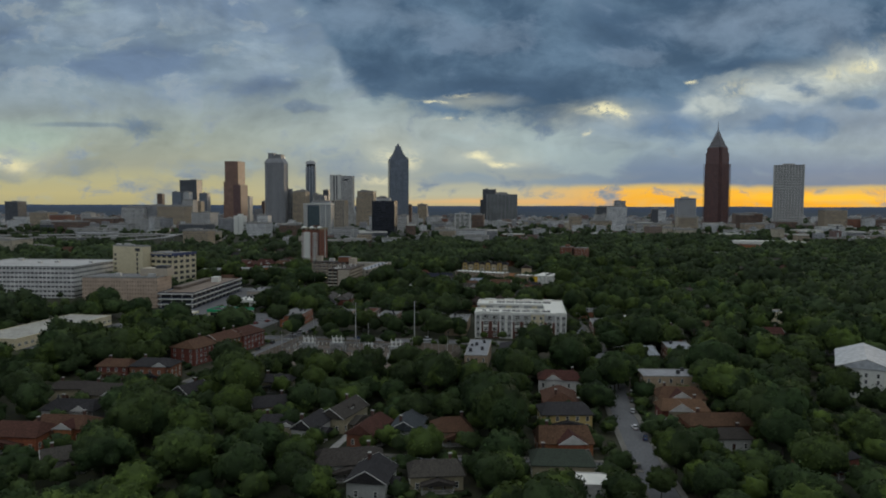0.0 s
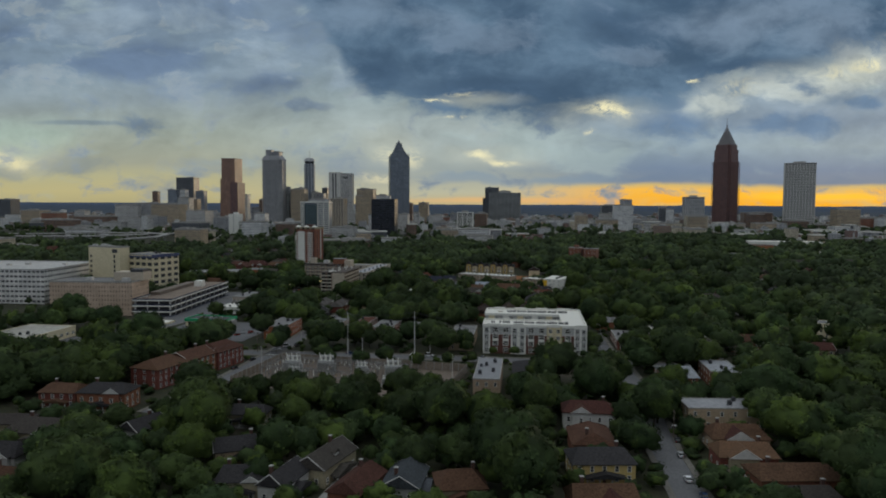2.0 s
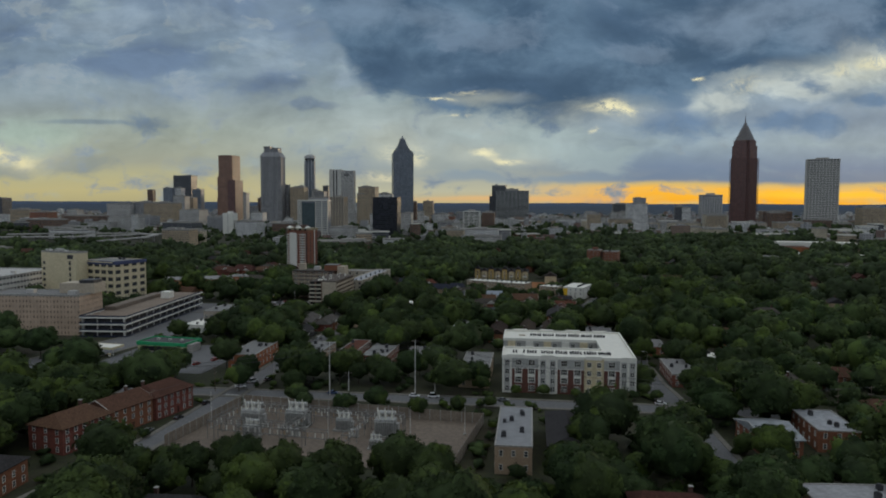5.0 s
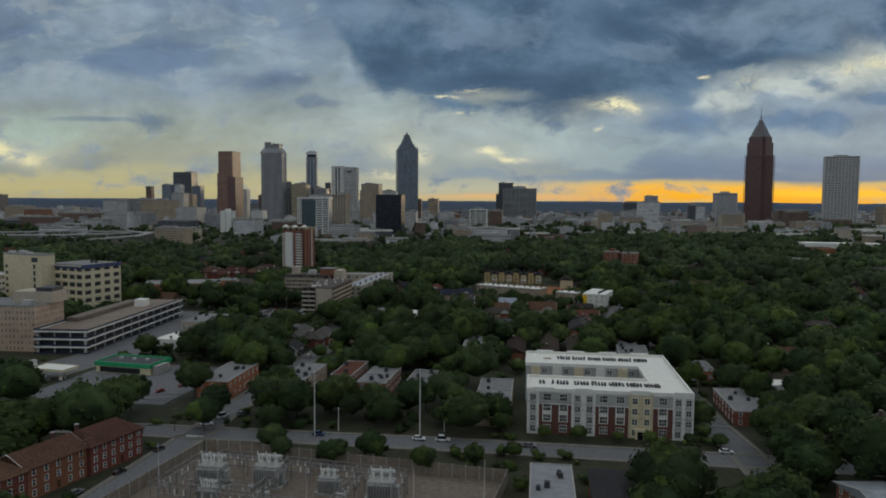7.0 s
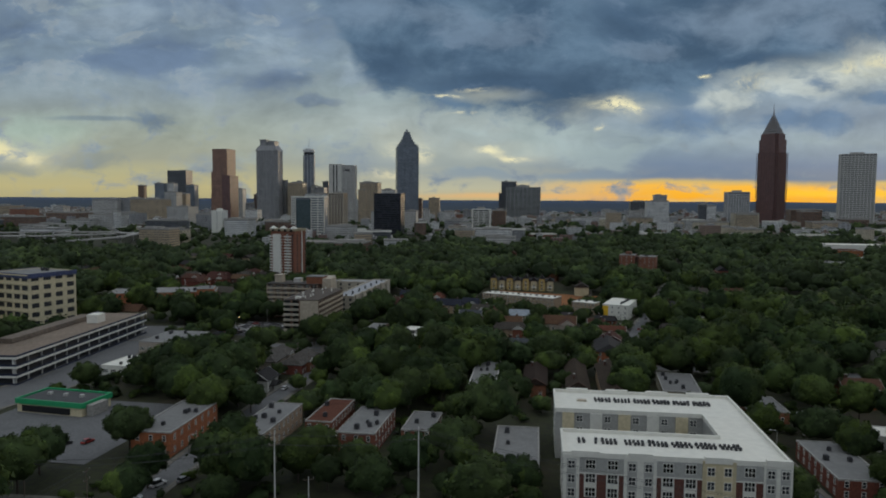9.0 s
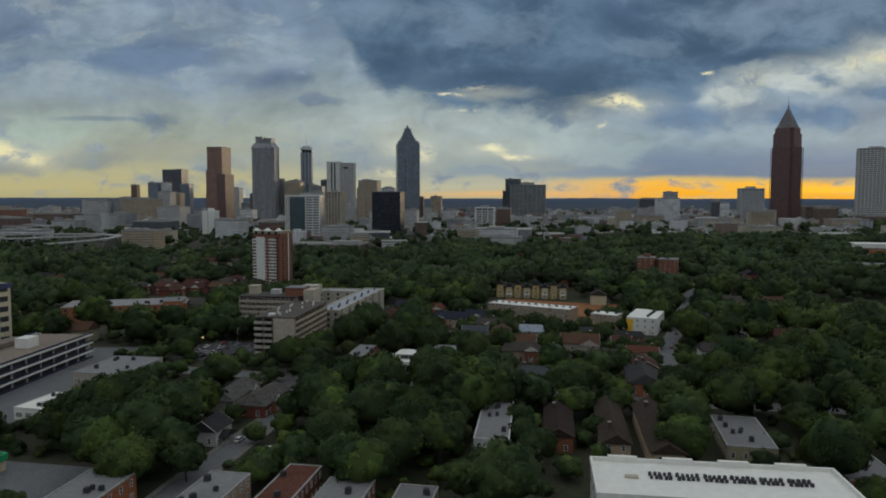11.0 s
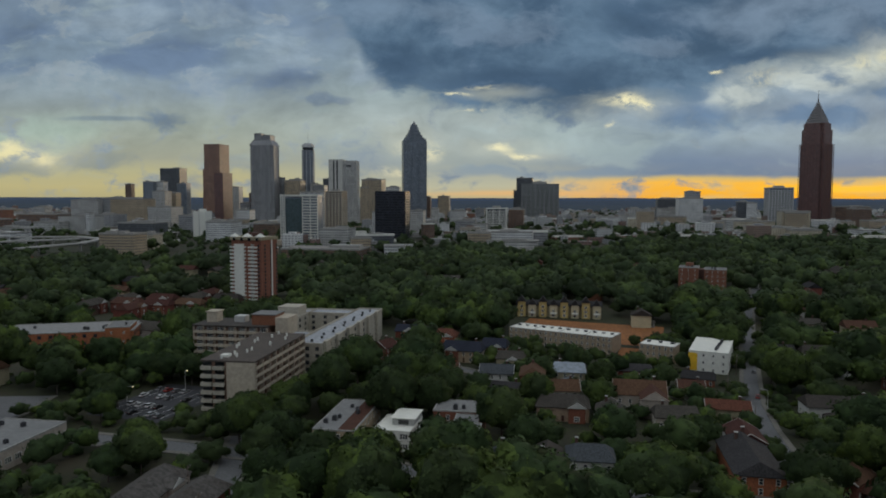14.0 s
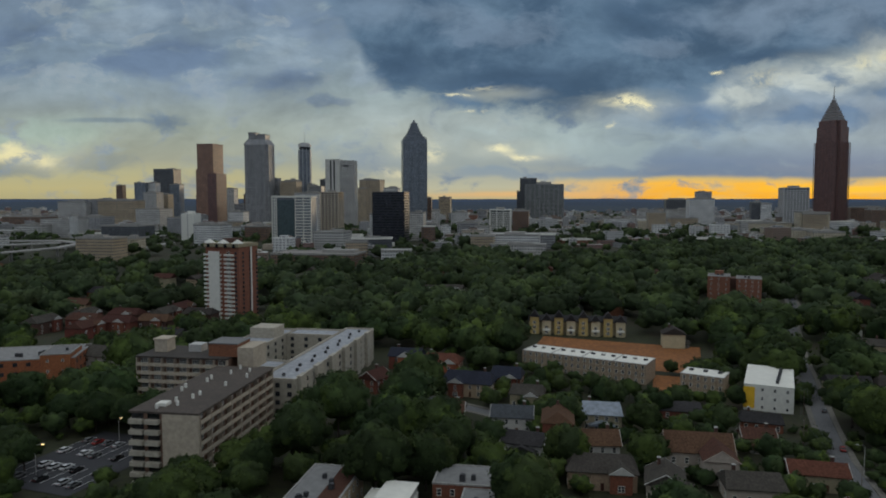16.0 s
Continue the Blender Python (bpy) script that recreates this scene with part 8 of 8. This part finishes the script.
def crossing_marks():
    """Painted bars of a crossing and bays of the car park."""
    for j in range(6):
        tagged(part("crossing_bar", cube(-0.3, 0.3, -1.6, 1.6, 0, 0.02), PAINT_LINE, at=pose(-84 + 1.1 * j, 434 - 0.15 * j, 0.14, 0, 0, -8)), "white painted crossing bar on the street", "road marking", "crossing bars", "structure")
    base = pose(-112, 694, 0.2, 0, 0, -18)
    for row in (-12.5, 8):
        for j in range(8):
            tagged(part("bay_line", cube(-0.07, 0.07, -6.5, 6.5, 0, 0.015), PAINT_LINE, at=base @ pose(-14.5 + 4.1 * j, row, 0)), "white painted parking bay line on asphalt", "road marking", "parking bay lines", "structure")


crossing_marks()

# ---- trees ----
def ball(detail):
    ico = bmesh.new()
    bmesh.ops.create_icosphere(ico, subdivisions=detail, radius=1.0)
    v = np.array([p.co[:] for p in ico.verts])
    t = np.array([[p.index for p in f.verts] for f in ico.faces])
    ico.free()
    return v, t


BALLS = {n: ball(n) for n in (1, 2, 3)}


def unit(v):
    return v / (np.linalg.norm(v, axis=1)[:, None] + 1e-6)


def crown_arrays(seed, r, hgt, base, lumps, leaves, leaf, core=2, lump=1):
    """One crown: an uneven inner mass, boughs of leaf set round it like the heads of a cauliflower, and sprays on their outer sides."""
    rng = random.Random(seed)
    nr = np.random.RandomState(seed)
    V, N, T = [], [], []
    count = 0
    mid = np.array([0, 0, base + hgt * 0.5])
    half = np.array([r, r, hgt * 0.5])
    lean = np.array([rng.uniform(-0.14, 0.14), rng.uniform(-0.14, 0.14), 0])

    def add(v, n, t):
        nonlocal count
        V.append(v), N.append(n), T.append(t + count)
        count += len(v)

    bv, bt = BALLS[core]
    add(bv * half * 0.84 * (1 + 0.2 * (nr.rand(len(bv), 1) - 0.5)) + mid, bv, bt)
    iv, it = BALLS[lump]
    per = max(1, leaves // lumps)
    for i in range(lumps):
        # over the dome by the golden angle, with a ragged outline
        z = 1.0 - 1.5 * (i + 0.5) / lumps
        a = i * 2.39996 + rng.uniform(-0.5, 0.5)
        q = math.sqrt(max(0.0, 1 - z * z))
        d = np.array([q * math.cos(a), q * math.sin(a), z])
        cr = r * rng.uniform(0.75, 1.25) * 1.05 / math.sqrt(lumps) * 1.28
        c = mid + d * half * rng.uniform(0.66, 0.86) + lean * r * z
        v = iv * (1 + 0.5 * (nr.rand(len(iv), 1) - 0.5)) * cr * np.array([1, 1, 0.8])
        add(v * 0.86 + c, unit(iv + d * 1.1), it)
        dirs = unit(nr.randn(per, 3) + d * 0.9 + np.array([0, 0, 0.35]))
        pos = dirs * cr * (0.70 + 0.48 * nr.rand(per, 1)) * np.array([1, 1, 0.85]) + c
        nrm = unit(dirs * 0.8 + d * 0.8 + np.array([0, 0, 0.15]) + 0.42 * nr.randn(per, 3))
        ax = unit(np.cross(unit(nrm + 0.5 * nr.randn(per, 3)), nr.randn(per, 3)))
        ay = np.cross(nrm, ax)
        s = leaf * (0.55 + 0.9 * nr.rand(per, 1))
        tri = np.stack([pos - ax * s, pos + ax * s, pos + ay * s * 1.5], axis=1).reshape(-1, 3)
        add(tri, np.repeat(nrm, 3, axis=0), np.arange(per * 3).reshape(-1, 3))
    return np.concatenate(V), np.concatenate(N), np.concatenate(T)


def fast_mesh(name, V, N, T, material):
    """A mesh from arrays, with its normals given."""
    me = bpy.data.meshes.new(name)
    me.vertices.add(len(V))
    me.vertices.foreach_set("co", np.ascontiguousarray(V, dtype=np.float32).ravel())
    me.loops.add(T.size)
    me.loops.foreach_set("vertex_index", T.ravel().astype(np.int32))
    me.polygons.add(len(T))
    me.polygons.foreach_set("loop_start", (np.arange(len(T)) * 3).astype(np.int32))
    me.polygons.foreach_set("use_smooth", np.ones(len(T), bool))
    me.update(calc_edges=True)
    me.normals_split_custom_set_from_vertices(N.astype(np.float32))
    me.materials.append(material)
    return me


def trunk_mesh(seed, hgt, base):
    rng = random.Random(seed)
    bm = bmesh.new()
    r = 0.34
    tube([(0, 0, -0.6), (0.05, 0, base * 0.5), (0.1, 0.08, base + hgt * 0.25), (0.1, 0.1, base + hgt * 0.55)], r, 7, bm, 0.4)
    for i in range(5):
        a = 2 * math.pi * i / 5 + rng.uniform(-0.4, 0.4)
        z = base + hgt * rng.uniform(0.0, 0.25)
        l = hgt * rng.uniform(0.3, 0.42)
        tube([(0.05, 0.03, z), (math.cos(a) * l * 0.5, math.sin(a) * l * 0.5, z + l * 0.5), (math.cos(a) * l * 0.85, math.sin(a) * l * 0.85, z + l * 0.95)], 0.15, 5, bm, 0.4)
    me = bpy.data.meshes.new("trunk")
    bm.to_mesh(me), bm.free()
    me.materials.append(BARK)
    return me


# eight kinds of grown tree, each with its own crown and trunk
KINDS = []
for i in range(8):
    r, hg, base = 6.2 + 0.5 * (i % 4), 9.5 + 0.9 * (i % 3), 2.6 + 0.4 * (i % 2)
    V, N, T = crown_arrays(40 + i, r, hg, base, 26 + 3 * (i % 3), 1700, 0.33, 2, 2)
    KINDS.append((fast_mesh("crown", V, N, T, LEAF), trunk_mesh(70 + i, hg, base)))


def tree(x, y, s, kind, turn, squash=1.0):
    t = thing("tree", "broad leafy green shade tree in full summer leaf", "tree", x, y, None, turn, "street and garden trees")
    t.scale = (s, s, s * squash)
    again("trunk", KINDS[kind][1], t)
    again("crown", KINDS[kind][0], t)


def scatter():
    """Trees over the whole quarter, denser in the woods; the nearest are things of their own, the rest masses by distance."""
    rng = random.Random(11)
    grown = []
    y = 150.0
    while y < 1950:
        step = 10.6 if y < 400 else 12.0 if y < 660 else (13.8 if y < 1000 else 17.0)
        half = 22 + y * 0.645
        x = -half
        while x < half:
            px, py = x + rng.uniform(-0.45, 0.45) * step, y + rng.uniform(-0.45, 0.45) * step
            s = rng.choice((0.5, 0.8, 1.05, 1.25, 1.45, 1.65)) * rng.uniform(0.88, 1.14)
            if py < 345 or (-5 < px < 135 and 612 < py < 830):
                s = min(s, 1.15) * 0.8
            if py > 1000:
                s = max(0.8, s) * 1.15
            s *= 1.0 + 0.45 * noise.noise(Vector((px / 55, py / 55, 8.8)))
            wood = noise.noise(Vector((px / 130, py / 130, 3.3)))
            if wood < -0.32 and rng.random() < 0.6:
                s *= 0.55
            edge = 1190 if px < -60 else 1330 if px < 250 else 1470 if px < 700 else 1330
            cover = 0.92 if py < edge else 0.42
            if py > edge:
                s *= 0.62
            s = min(s, 1.55)
            if rng.random() < cover and is_clear(px, py, 6.8 * s):
                grown.append((px, py, s, rng.randrange(8), rng.uniform(0, 360), rng.uniform(0.82, 1.12)))
            x += step
        y += step
    # the woods go on behind the start
    behind = []
    for i in range(150):
        px, py = rng.uniform(-150, 150), rng.uniform(-60, 150)
        if is_clear(px, py, 7):
            behind.append((px, py, rng.uniform(0.8, 1.5), rng.randrange(8), rng.uniform(0, 360), 1.0))
    # great old trees between the houses, over the street, before the yard and along the middle street
    for x, y, s in GREAT_TREES:
        tree(x, y, s * 0.88, rng.randrange(8), rng.uniform(0, 360), rng.uniform(0.95, 1.15))
    grown = [q for q in grown if all(math.dist(q[:2], g[:2]) > 5.2 * (g[2] + 0.4 * q[2]) for g in GREAT_TREES)]
    # those that the path passes closest to are built singly
    grown.sort(key=lambda q: passing(q[0], q[1]) + 0.02 * abs(q[0]))
    for q in grown[:NEAR_TREES]:
        tree(*q)
    rest = grown[NEAR_TREES:]
    # shrubs in the gardens and along the kerbs
    low = []
    for i in range(5200):
        py = 190 + 620 * rng.random() ** 1.3
        px = rng.uniform(-0.6, 0.62) * (py - 60)
        s = rng.uniform(0.16, 0.36)
        if is_clear(px, py, 7 * s, True):
            low.append((px, py, s, rng.randrange(8), rng.uniform(0, 360), rng.uniform(0.7, 1.0)))
    grove("shrubs", low[:1400], 2, 30, 1.1, "dark green shrubs and hedges in the gardens", LEAF, 0.2, 1)
    small = []
    for i in range(3400):
        px, py = (rng.uniform(-150, 170), rng.uniform(195, 345)) if i % 5 < 2 else (rng.uniform(-170, 150), rng.uniform(520, 840))
        s = rng.uniform(0.38, 0.66)
        if is_clear(px, py, 4 * s, True) and all(math.dist((px, py), q[:2]) > 6 for q in small):
            small.append((px, py, s, rng.randrange(8), rng.uniform(0, 360), rng.uniform(0.85, 1.15)))
    grove("garden_trees", small[:620], 9, 130, 0.65, "small leafy green trees in the gardens between houses", LEAF, 1.6)
    tiers = [[], [], [], []]
    for q in rest:
        p = passing(q[0], q[1])
        tiers[0 if p < 255 else 1 if p < 420 else 2 if p < 640 else 3].append(q)
    grove("woods", tiers[0], 18, 480, 0.50, "green wood of full summer trees between the streets", LEAF)
    grove("side_woods", tiers[1] + behind, 14, 230, 0.72, "green wood of full summer trees behind the houses", LEAF)
    grove("back_woods", tiers[2], 10, 90, 0.95, "green wood of full summer trees towards the city", LEAF_HAZED)
    grove("far_woods", tiers[3], 5, 24, 1.2, "dense green woods between the houses and the city", LEAF_HAZED, core=1)


def grove(name, items, lumps, leaves, leaf, label, material, base=2.4, core=2):
    kinds = []
    for i in range(6):
        r, hg = 6.2 + 0.5 * (i % 4), 9.5 + 0.9 * (i % 3)
        kinds.append(crown_arrays(140 + i + lumps, r, hg, base, lumps + i % 3, leaves, leaf, core))
    VV, NN, TT, n = [], [], [], 0
    for x, y, s, k, a, q in items:
        V, N, T = kinds[k % 6]
        c, w = math.cos(radians(a)), math.sin(radians(a))
        turn = np.array([[c, -w, 0], [w, c, 0], [0, 0, 1]])
        VV.append(V @ (turn * np.array([[1], [1], [q]]) * s).T + np.array([x, y, ground_z(x, y)]))
        NN.append(N @ turn.T), TT.append(T + n)
        n += len(V)
    me = fast_mesh(name, np.concatenate(VV), np.concatenate(NN), np.concatenate(TT), material)
    return tagged(new(name, me), label, "trees", kind="stuff")


NEAR_TREES = 12
GREAT_TREES = []


def plant(*rows):
    """Great old trees, each a place and a size, kept free of the scattered ones."""
    GREAT_TREES.extend(rows)


# in the gardens of the first lane
plant((20, 200, 1.10), (-35, 204, 1.00), (24, 208, 0.95), (-67, 210, 1.50), (-92, 214, 1.30), (-38, 219, 1.19), (-48, 222, 1.30), (-74, 236, 1.50), (-91, 241, 1.69), (26, 242, 1.75), (30, 250, 1.20), (-46, 256, 0.85), (24, 259, 1.75), (-70, 272, 1.30), (-38, 280, 0.93), (-156, 287, 1.21), (22, 288, 1.10), (-71, 289, 1.75), (-36, 292, 0.90), (7, 297, 1.72), (38, 298, 1.00), (20, 298, 1.44), (-78, 304, 1.75), (-8, 308, 1.40), (-46, 310, 1.10), (-27, 312, 1.64), (2, 314, 1.20), (-80, 314, 1.40), (-46, 325, 1.19), (-24, 326, 1.46))
# in the gardens of the first lane
plant((38, 330, 1.25), (1, 331, 1.26), (-8, 334, 1.25), (-25, 336, 1.10), (-40, 338, 1.20), (-66, 340, 1.00), (-54, 343, 1.15))
# along the first street
plant((54, 194, 0.87), (78, 197, 0.97), (66, 200, 0.70), (86, 205, 0.80), (114, 208, 1.50), (75, 214, 1.21), (116, 232, 1.40), (143, 232, 1.50), (88, 234, 0.70), (119, 245, 1.70), (121, 286, 1.75), (170, 293, 1.52), (120, 306, 1.20), (82, 309, 1.26), (40, 316, 1.36), (86, 317, 1.47), (129, 322, 1.75), (93, 326, 0.90), (80, 332, 1.00), (67, 332, 1.75), (50, 344, 1.15))
# about the yard and the crossroads
plant((104, 352, 1.10), (72, 354, 1.75), (50, 358, 1.28), (86, 368, 0.90), (-146, 388, 1.75), (-4, 404, 0.62), (11, 408, 0.62), (-32, 409, 0.66), (-135, 410, 1.66), (-20, 413, 0.84), (-48, 414, 0.6), (108, 419, 1.47), (-125, 420, 1.51), (-52, 421, 0.82), (22, 440, 0.60), (-80, 440, 0.93), (-57, 440, 0.79))
# between the low flats
plant((-113, 449, 1.35), (-80, 453, 0.95), (-52, 459, 0.91), (-40, 458, 1.08), (-63, 460, 0.81), (-115, 463, 1.2), (-60, 466, 1.25), (-23, 457, 1.1), (-31, 452, 0.8), (13, 452, 0.9), (-97, 481, 1.31), (-196, 501, 1.39), (-83, 513, 1.30), (-49, 517, 0.85), (-230, 521, 1.74), (-96, 524, 1.61))
# round the courtyard flats
plant((36, 433, 0.36), (47, 431.5, 0.42), (60, 430, 0.34), (70, 428, 0.44), (83, 426.5, 0.38), (92, 425, 0.4), (21, 449, 1.01), (-9, 457, 1.1), (6, 463, 1.0), (124, 470, 1.2), (121, 447, 1.15), (128, 436, 1.35), (137, 458, 1.45), (119, 431, 0.95), (148, 474, 1.4), (146, 446, 1.2), (160, 500, 1.5), (150, 512, 1.2), (106, 493, 1.18), (7, 506, 0.94), (-19, 511, 1.57), (107, 514, 1.57), (137, 520, 1.35), (-12, 527, 1.44))
# above the middle street
plant((-70, 522, 1.10), (-77, 530, 1.20), (-87, 534, 1.70), (30, 534, 0.91), (74, 535, 1.46), (1, 535, 1.40), (-32, 540, 1.59), (-8, 543, 1.60), (-107, 546, 1.64), (-121, 547, 1.17), (78, 548, 1.36), (-82, 551, 1.51), (4, 556, 1.51), (-7, 557, 1.55), (52, 557, 0.80), (27, 546, 0.9), (-22, 559, 1.68), (-35, 559, 1.25), (28, 559, 0.85), (-97, 561, 1.61), (-50, 573, 0.98), (116, 584, 1.57), (-21, 588, 1.75), (-34, 593, 1.69), (-1, 593, 1.18), (-23, 598, 1.75), (52, 598, 1.56), (-47, 602, 1.16), (95, 604, 1.10), (57, 608, 0.90), (104, 608, 0.90), (-24, 612, 1.50), (-37, 612, 1.30))
# beside the car park
plant((-96, 615, 1.02), (-89, 620, 1.21), (-56, 627, 1.10), (-97, 636, 1.00), (-54, 637, 1.36), (-68, 645, 1.3), (-66, 654, 1.15), (-101, 652, 0.5), (-91, 660, 0.5), (-70, 663, 1.10), (-55, 663, 1.07), (-124, 668, 1.05), (-125, 683, 0.95), (-58, 674, 1.20), (-132, 688, 1.10), (-46, 689, 1.53), (-54, 690, 1.20), (-159, 703, 1.32), (-134, 724, 1.20), (-110, 719, 1.07), (-123, 721, 1.25), (-122, 728, 1.20), (-154, 732, 1.43))
# among the back gardens
plant((74, 776, 0.75), (80, 752, 0.9), (117, 617, 1.27), (17, 651, 1.43), (22, 664, 1.00), (-21, 666, 1.62), (-8, 674, 1.32), (33, 688, 1.17), (-1, 692, 1.17), (-18, 700, 1.75), (140, 714, 1.59), (-39, 718, 1.70), (66, 724, 1.18), (145, 737, 1.60), (39, 784, 0.91))
low_blocks()
scatter()


def city_walls():
    """Far streets: walls whose tone differs from house to house, with rows of windows by storey, and paler roofs."""
    m = bpy.data.materials.new("far_street_walls")
    m.use_nodes = True
    k = Nodes(m.node_tree)
    b = m.node_tree.nodes["Principled BSDF"]
    g = k.add("ShaderNodeNewGeometry")
    r = g.node.outputs["Random Per Island"]
    tone = k.stops(r, (0.0, (0.50, 0.50, 0.48)), (0.14, (0.30, 0.30, 0.30)), (0.27, (0.62, 0.60, 0.56)), (0.40, (0.24, 0.15, 0.10)), (0.52, (0.42, 0.36, 0.28)),
                   (0.64, (0.70, 0.70, 0.68)), (0.75, (0.20, 0.10, 0.075)), (0.86, (0.36, 0.36, 0.37)), (1.0, (0.13, 0.135, 0.14)))
    tone.node.color_ramp.interpolation = "CONSTANT"
    p = k.add("ShaderNodeSeparateXYZ", g).node
    n = k.add("ShaderNodeSeparateXYZ", g.node.outputs["Normal"])
    top = k.math("GREATER_THAN", n.node.outputs[2], 0.6)
    row = k.math("LESS_THAN", k.math("FRACT", k.math("DIVIDE", p.outputs[2], 3.5)), 0.42)
    bay = k.math("LESS_THAN", k.math("FRACT", k.math("DIVIDE", k.math("ADD", p.outputs[0], p.outputs[1]), 4.2)), 0.6)
    win = k.math("MULTIPLY", k.math("MULTIPLY", row, bay), k.math("SUBTRACT", 1.0, top))
    roof = k.mix(k.ramp(k.math("FRACT", k.math("MULTIPLY", r, 7.0)), 0.3, 0.8), (0.16, 0.16, 0.16), (0.62, 0.61, 0.58))
    col = k.mix(top, tone, roof)
    col = k.mix(k.math("MULTIPLY", k.noise(g, 0.05, 4.0), 0.5), col, (0.2, 0.2, 0.2))
    k.put(b.inputs["Base Color"], k.mix(k.math("MULTIPLY", win, 0.8), col, (0.04, 0.045, 0.055)))
    b.inputs["Roughness"].default_value = 0.75
    return m


def far_streets():
    """The city's low roofs, past counting, from the wood's edge out towards the hills."""
    rng = random.Random(77)
    bm = bmesh.new()
    n = 0
    while n < 2600:
        y = 1300 + 2350 * rng.random() ** 0.9
        x = rng.uniform(-0.70, 0.70) * (y + 60)
        edge = (1700 if x < -260 else 1330) if x < -60 else 1500 if x < 330 else 1560 if x < 660 else 1430
        if y < edge or noise.noise(Vector((x / 210, y / 260, 6.1))) < (-0.16 if y < 2300 else -0.05):
            continue
        w, d = rng.uniform(9, 34), rng.uniform(8, 22)
        if y < 2300 and not is_clear(x, y, max(w, d)):
            continue
        h = rng.uniform(5, 11) if rng.random() < 0.82 else rng.uniform(12, 26)
        g = ground_z(x, y)
        a = radians(rng.choice((-9, -9, -9, 12, 30)))
        c, s = math.cos(a), math.sin(a)
        pts = [(x + c * i * w / 2 - s * j * d / 2, y + s * i * w / 2 + c * j * d / 2) for i, j in ((-1, -1), (1, -1), (1, 1), (-1, 1))]
        prism(pts, g - 1, g + h, bm)
        if h > 9:
            q = 0.4
            prism([(x + (u - x) * q, y + (v - y) * q) for u, v in pts], g + h - 0.5, g + h + 3, bm)
        n += 1
    tagged(part("far_streets", bm, city_walls()), "pale and brown low city buildings reaching to the hills", "buildings", kind="stuff")
    # trees between those streets
    far = []
    for i in range(1300):
        y = rng.uniform(1950, 3600)
        far.append((rng.uniform(-0.68, 0.68) * y, y, rng.uniform(0.7, 1.2), rng.randrange(6), rng.uniform(0, 360), rng.uniform(0.7, 0.95)))
    grove("street_trees", far, 3, 6, 1.8, "dark green trees between the far city streets", LEAF_HAZED, core=1)


far_streets()


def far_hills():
    """Wooded hills along the horizon, in three ranks; haze is put in their colour, bluer with each."""
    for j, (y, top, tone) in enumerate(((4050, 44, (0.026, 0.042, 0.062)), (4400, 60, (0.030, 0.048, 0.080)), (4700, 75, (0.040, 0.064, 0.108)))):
        m = surface("hazed_hill_woods", tone, 0.95, vary=0.3, size=14, stain=0.3, bump=0.0)
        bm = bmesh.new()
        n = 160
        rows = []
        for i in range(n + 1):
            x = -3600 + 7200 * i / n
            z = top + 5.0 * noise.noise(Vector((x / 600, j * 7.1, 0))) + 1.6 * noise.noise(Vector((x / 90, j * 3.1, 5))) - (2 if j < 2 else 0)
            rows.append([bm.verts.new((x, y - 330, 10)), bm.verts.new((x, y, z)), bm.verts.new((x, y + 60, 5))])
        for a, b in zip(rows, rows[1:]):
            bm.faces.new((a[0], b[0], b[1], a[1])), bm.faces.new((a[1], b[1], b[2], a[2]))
        tagged(part("backdrop", bm, m), "wooded hills on the horizon coloured with blue haze", "hills", kind="structure")


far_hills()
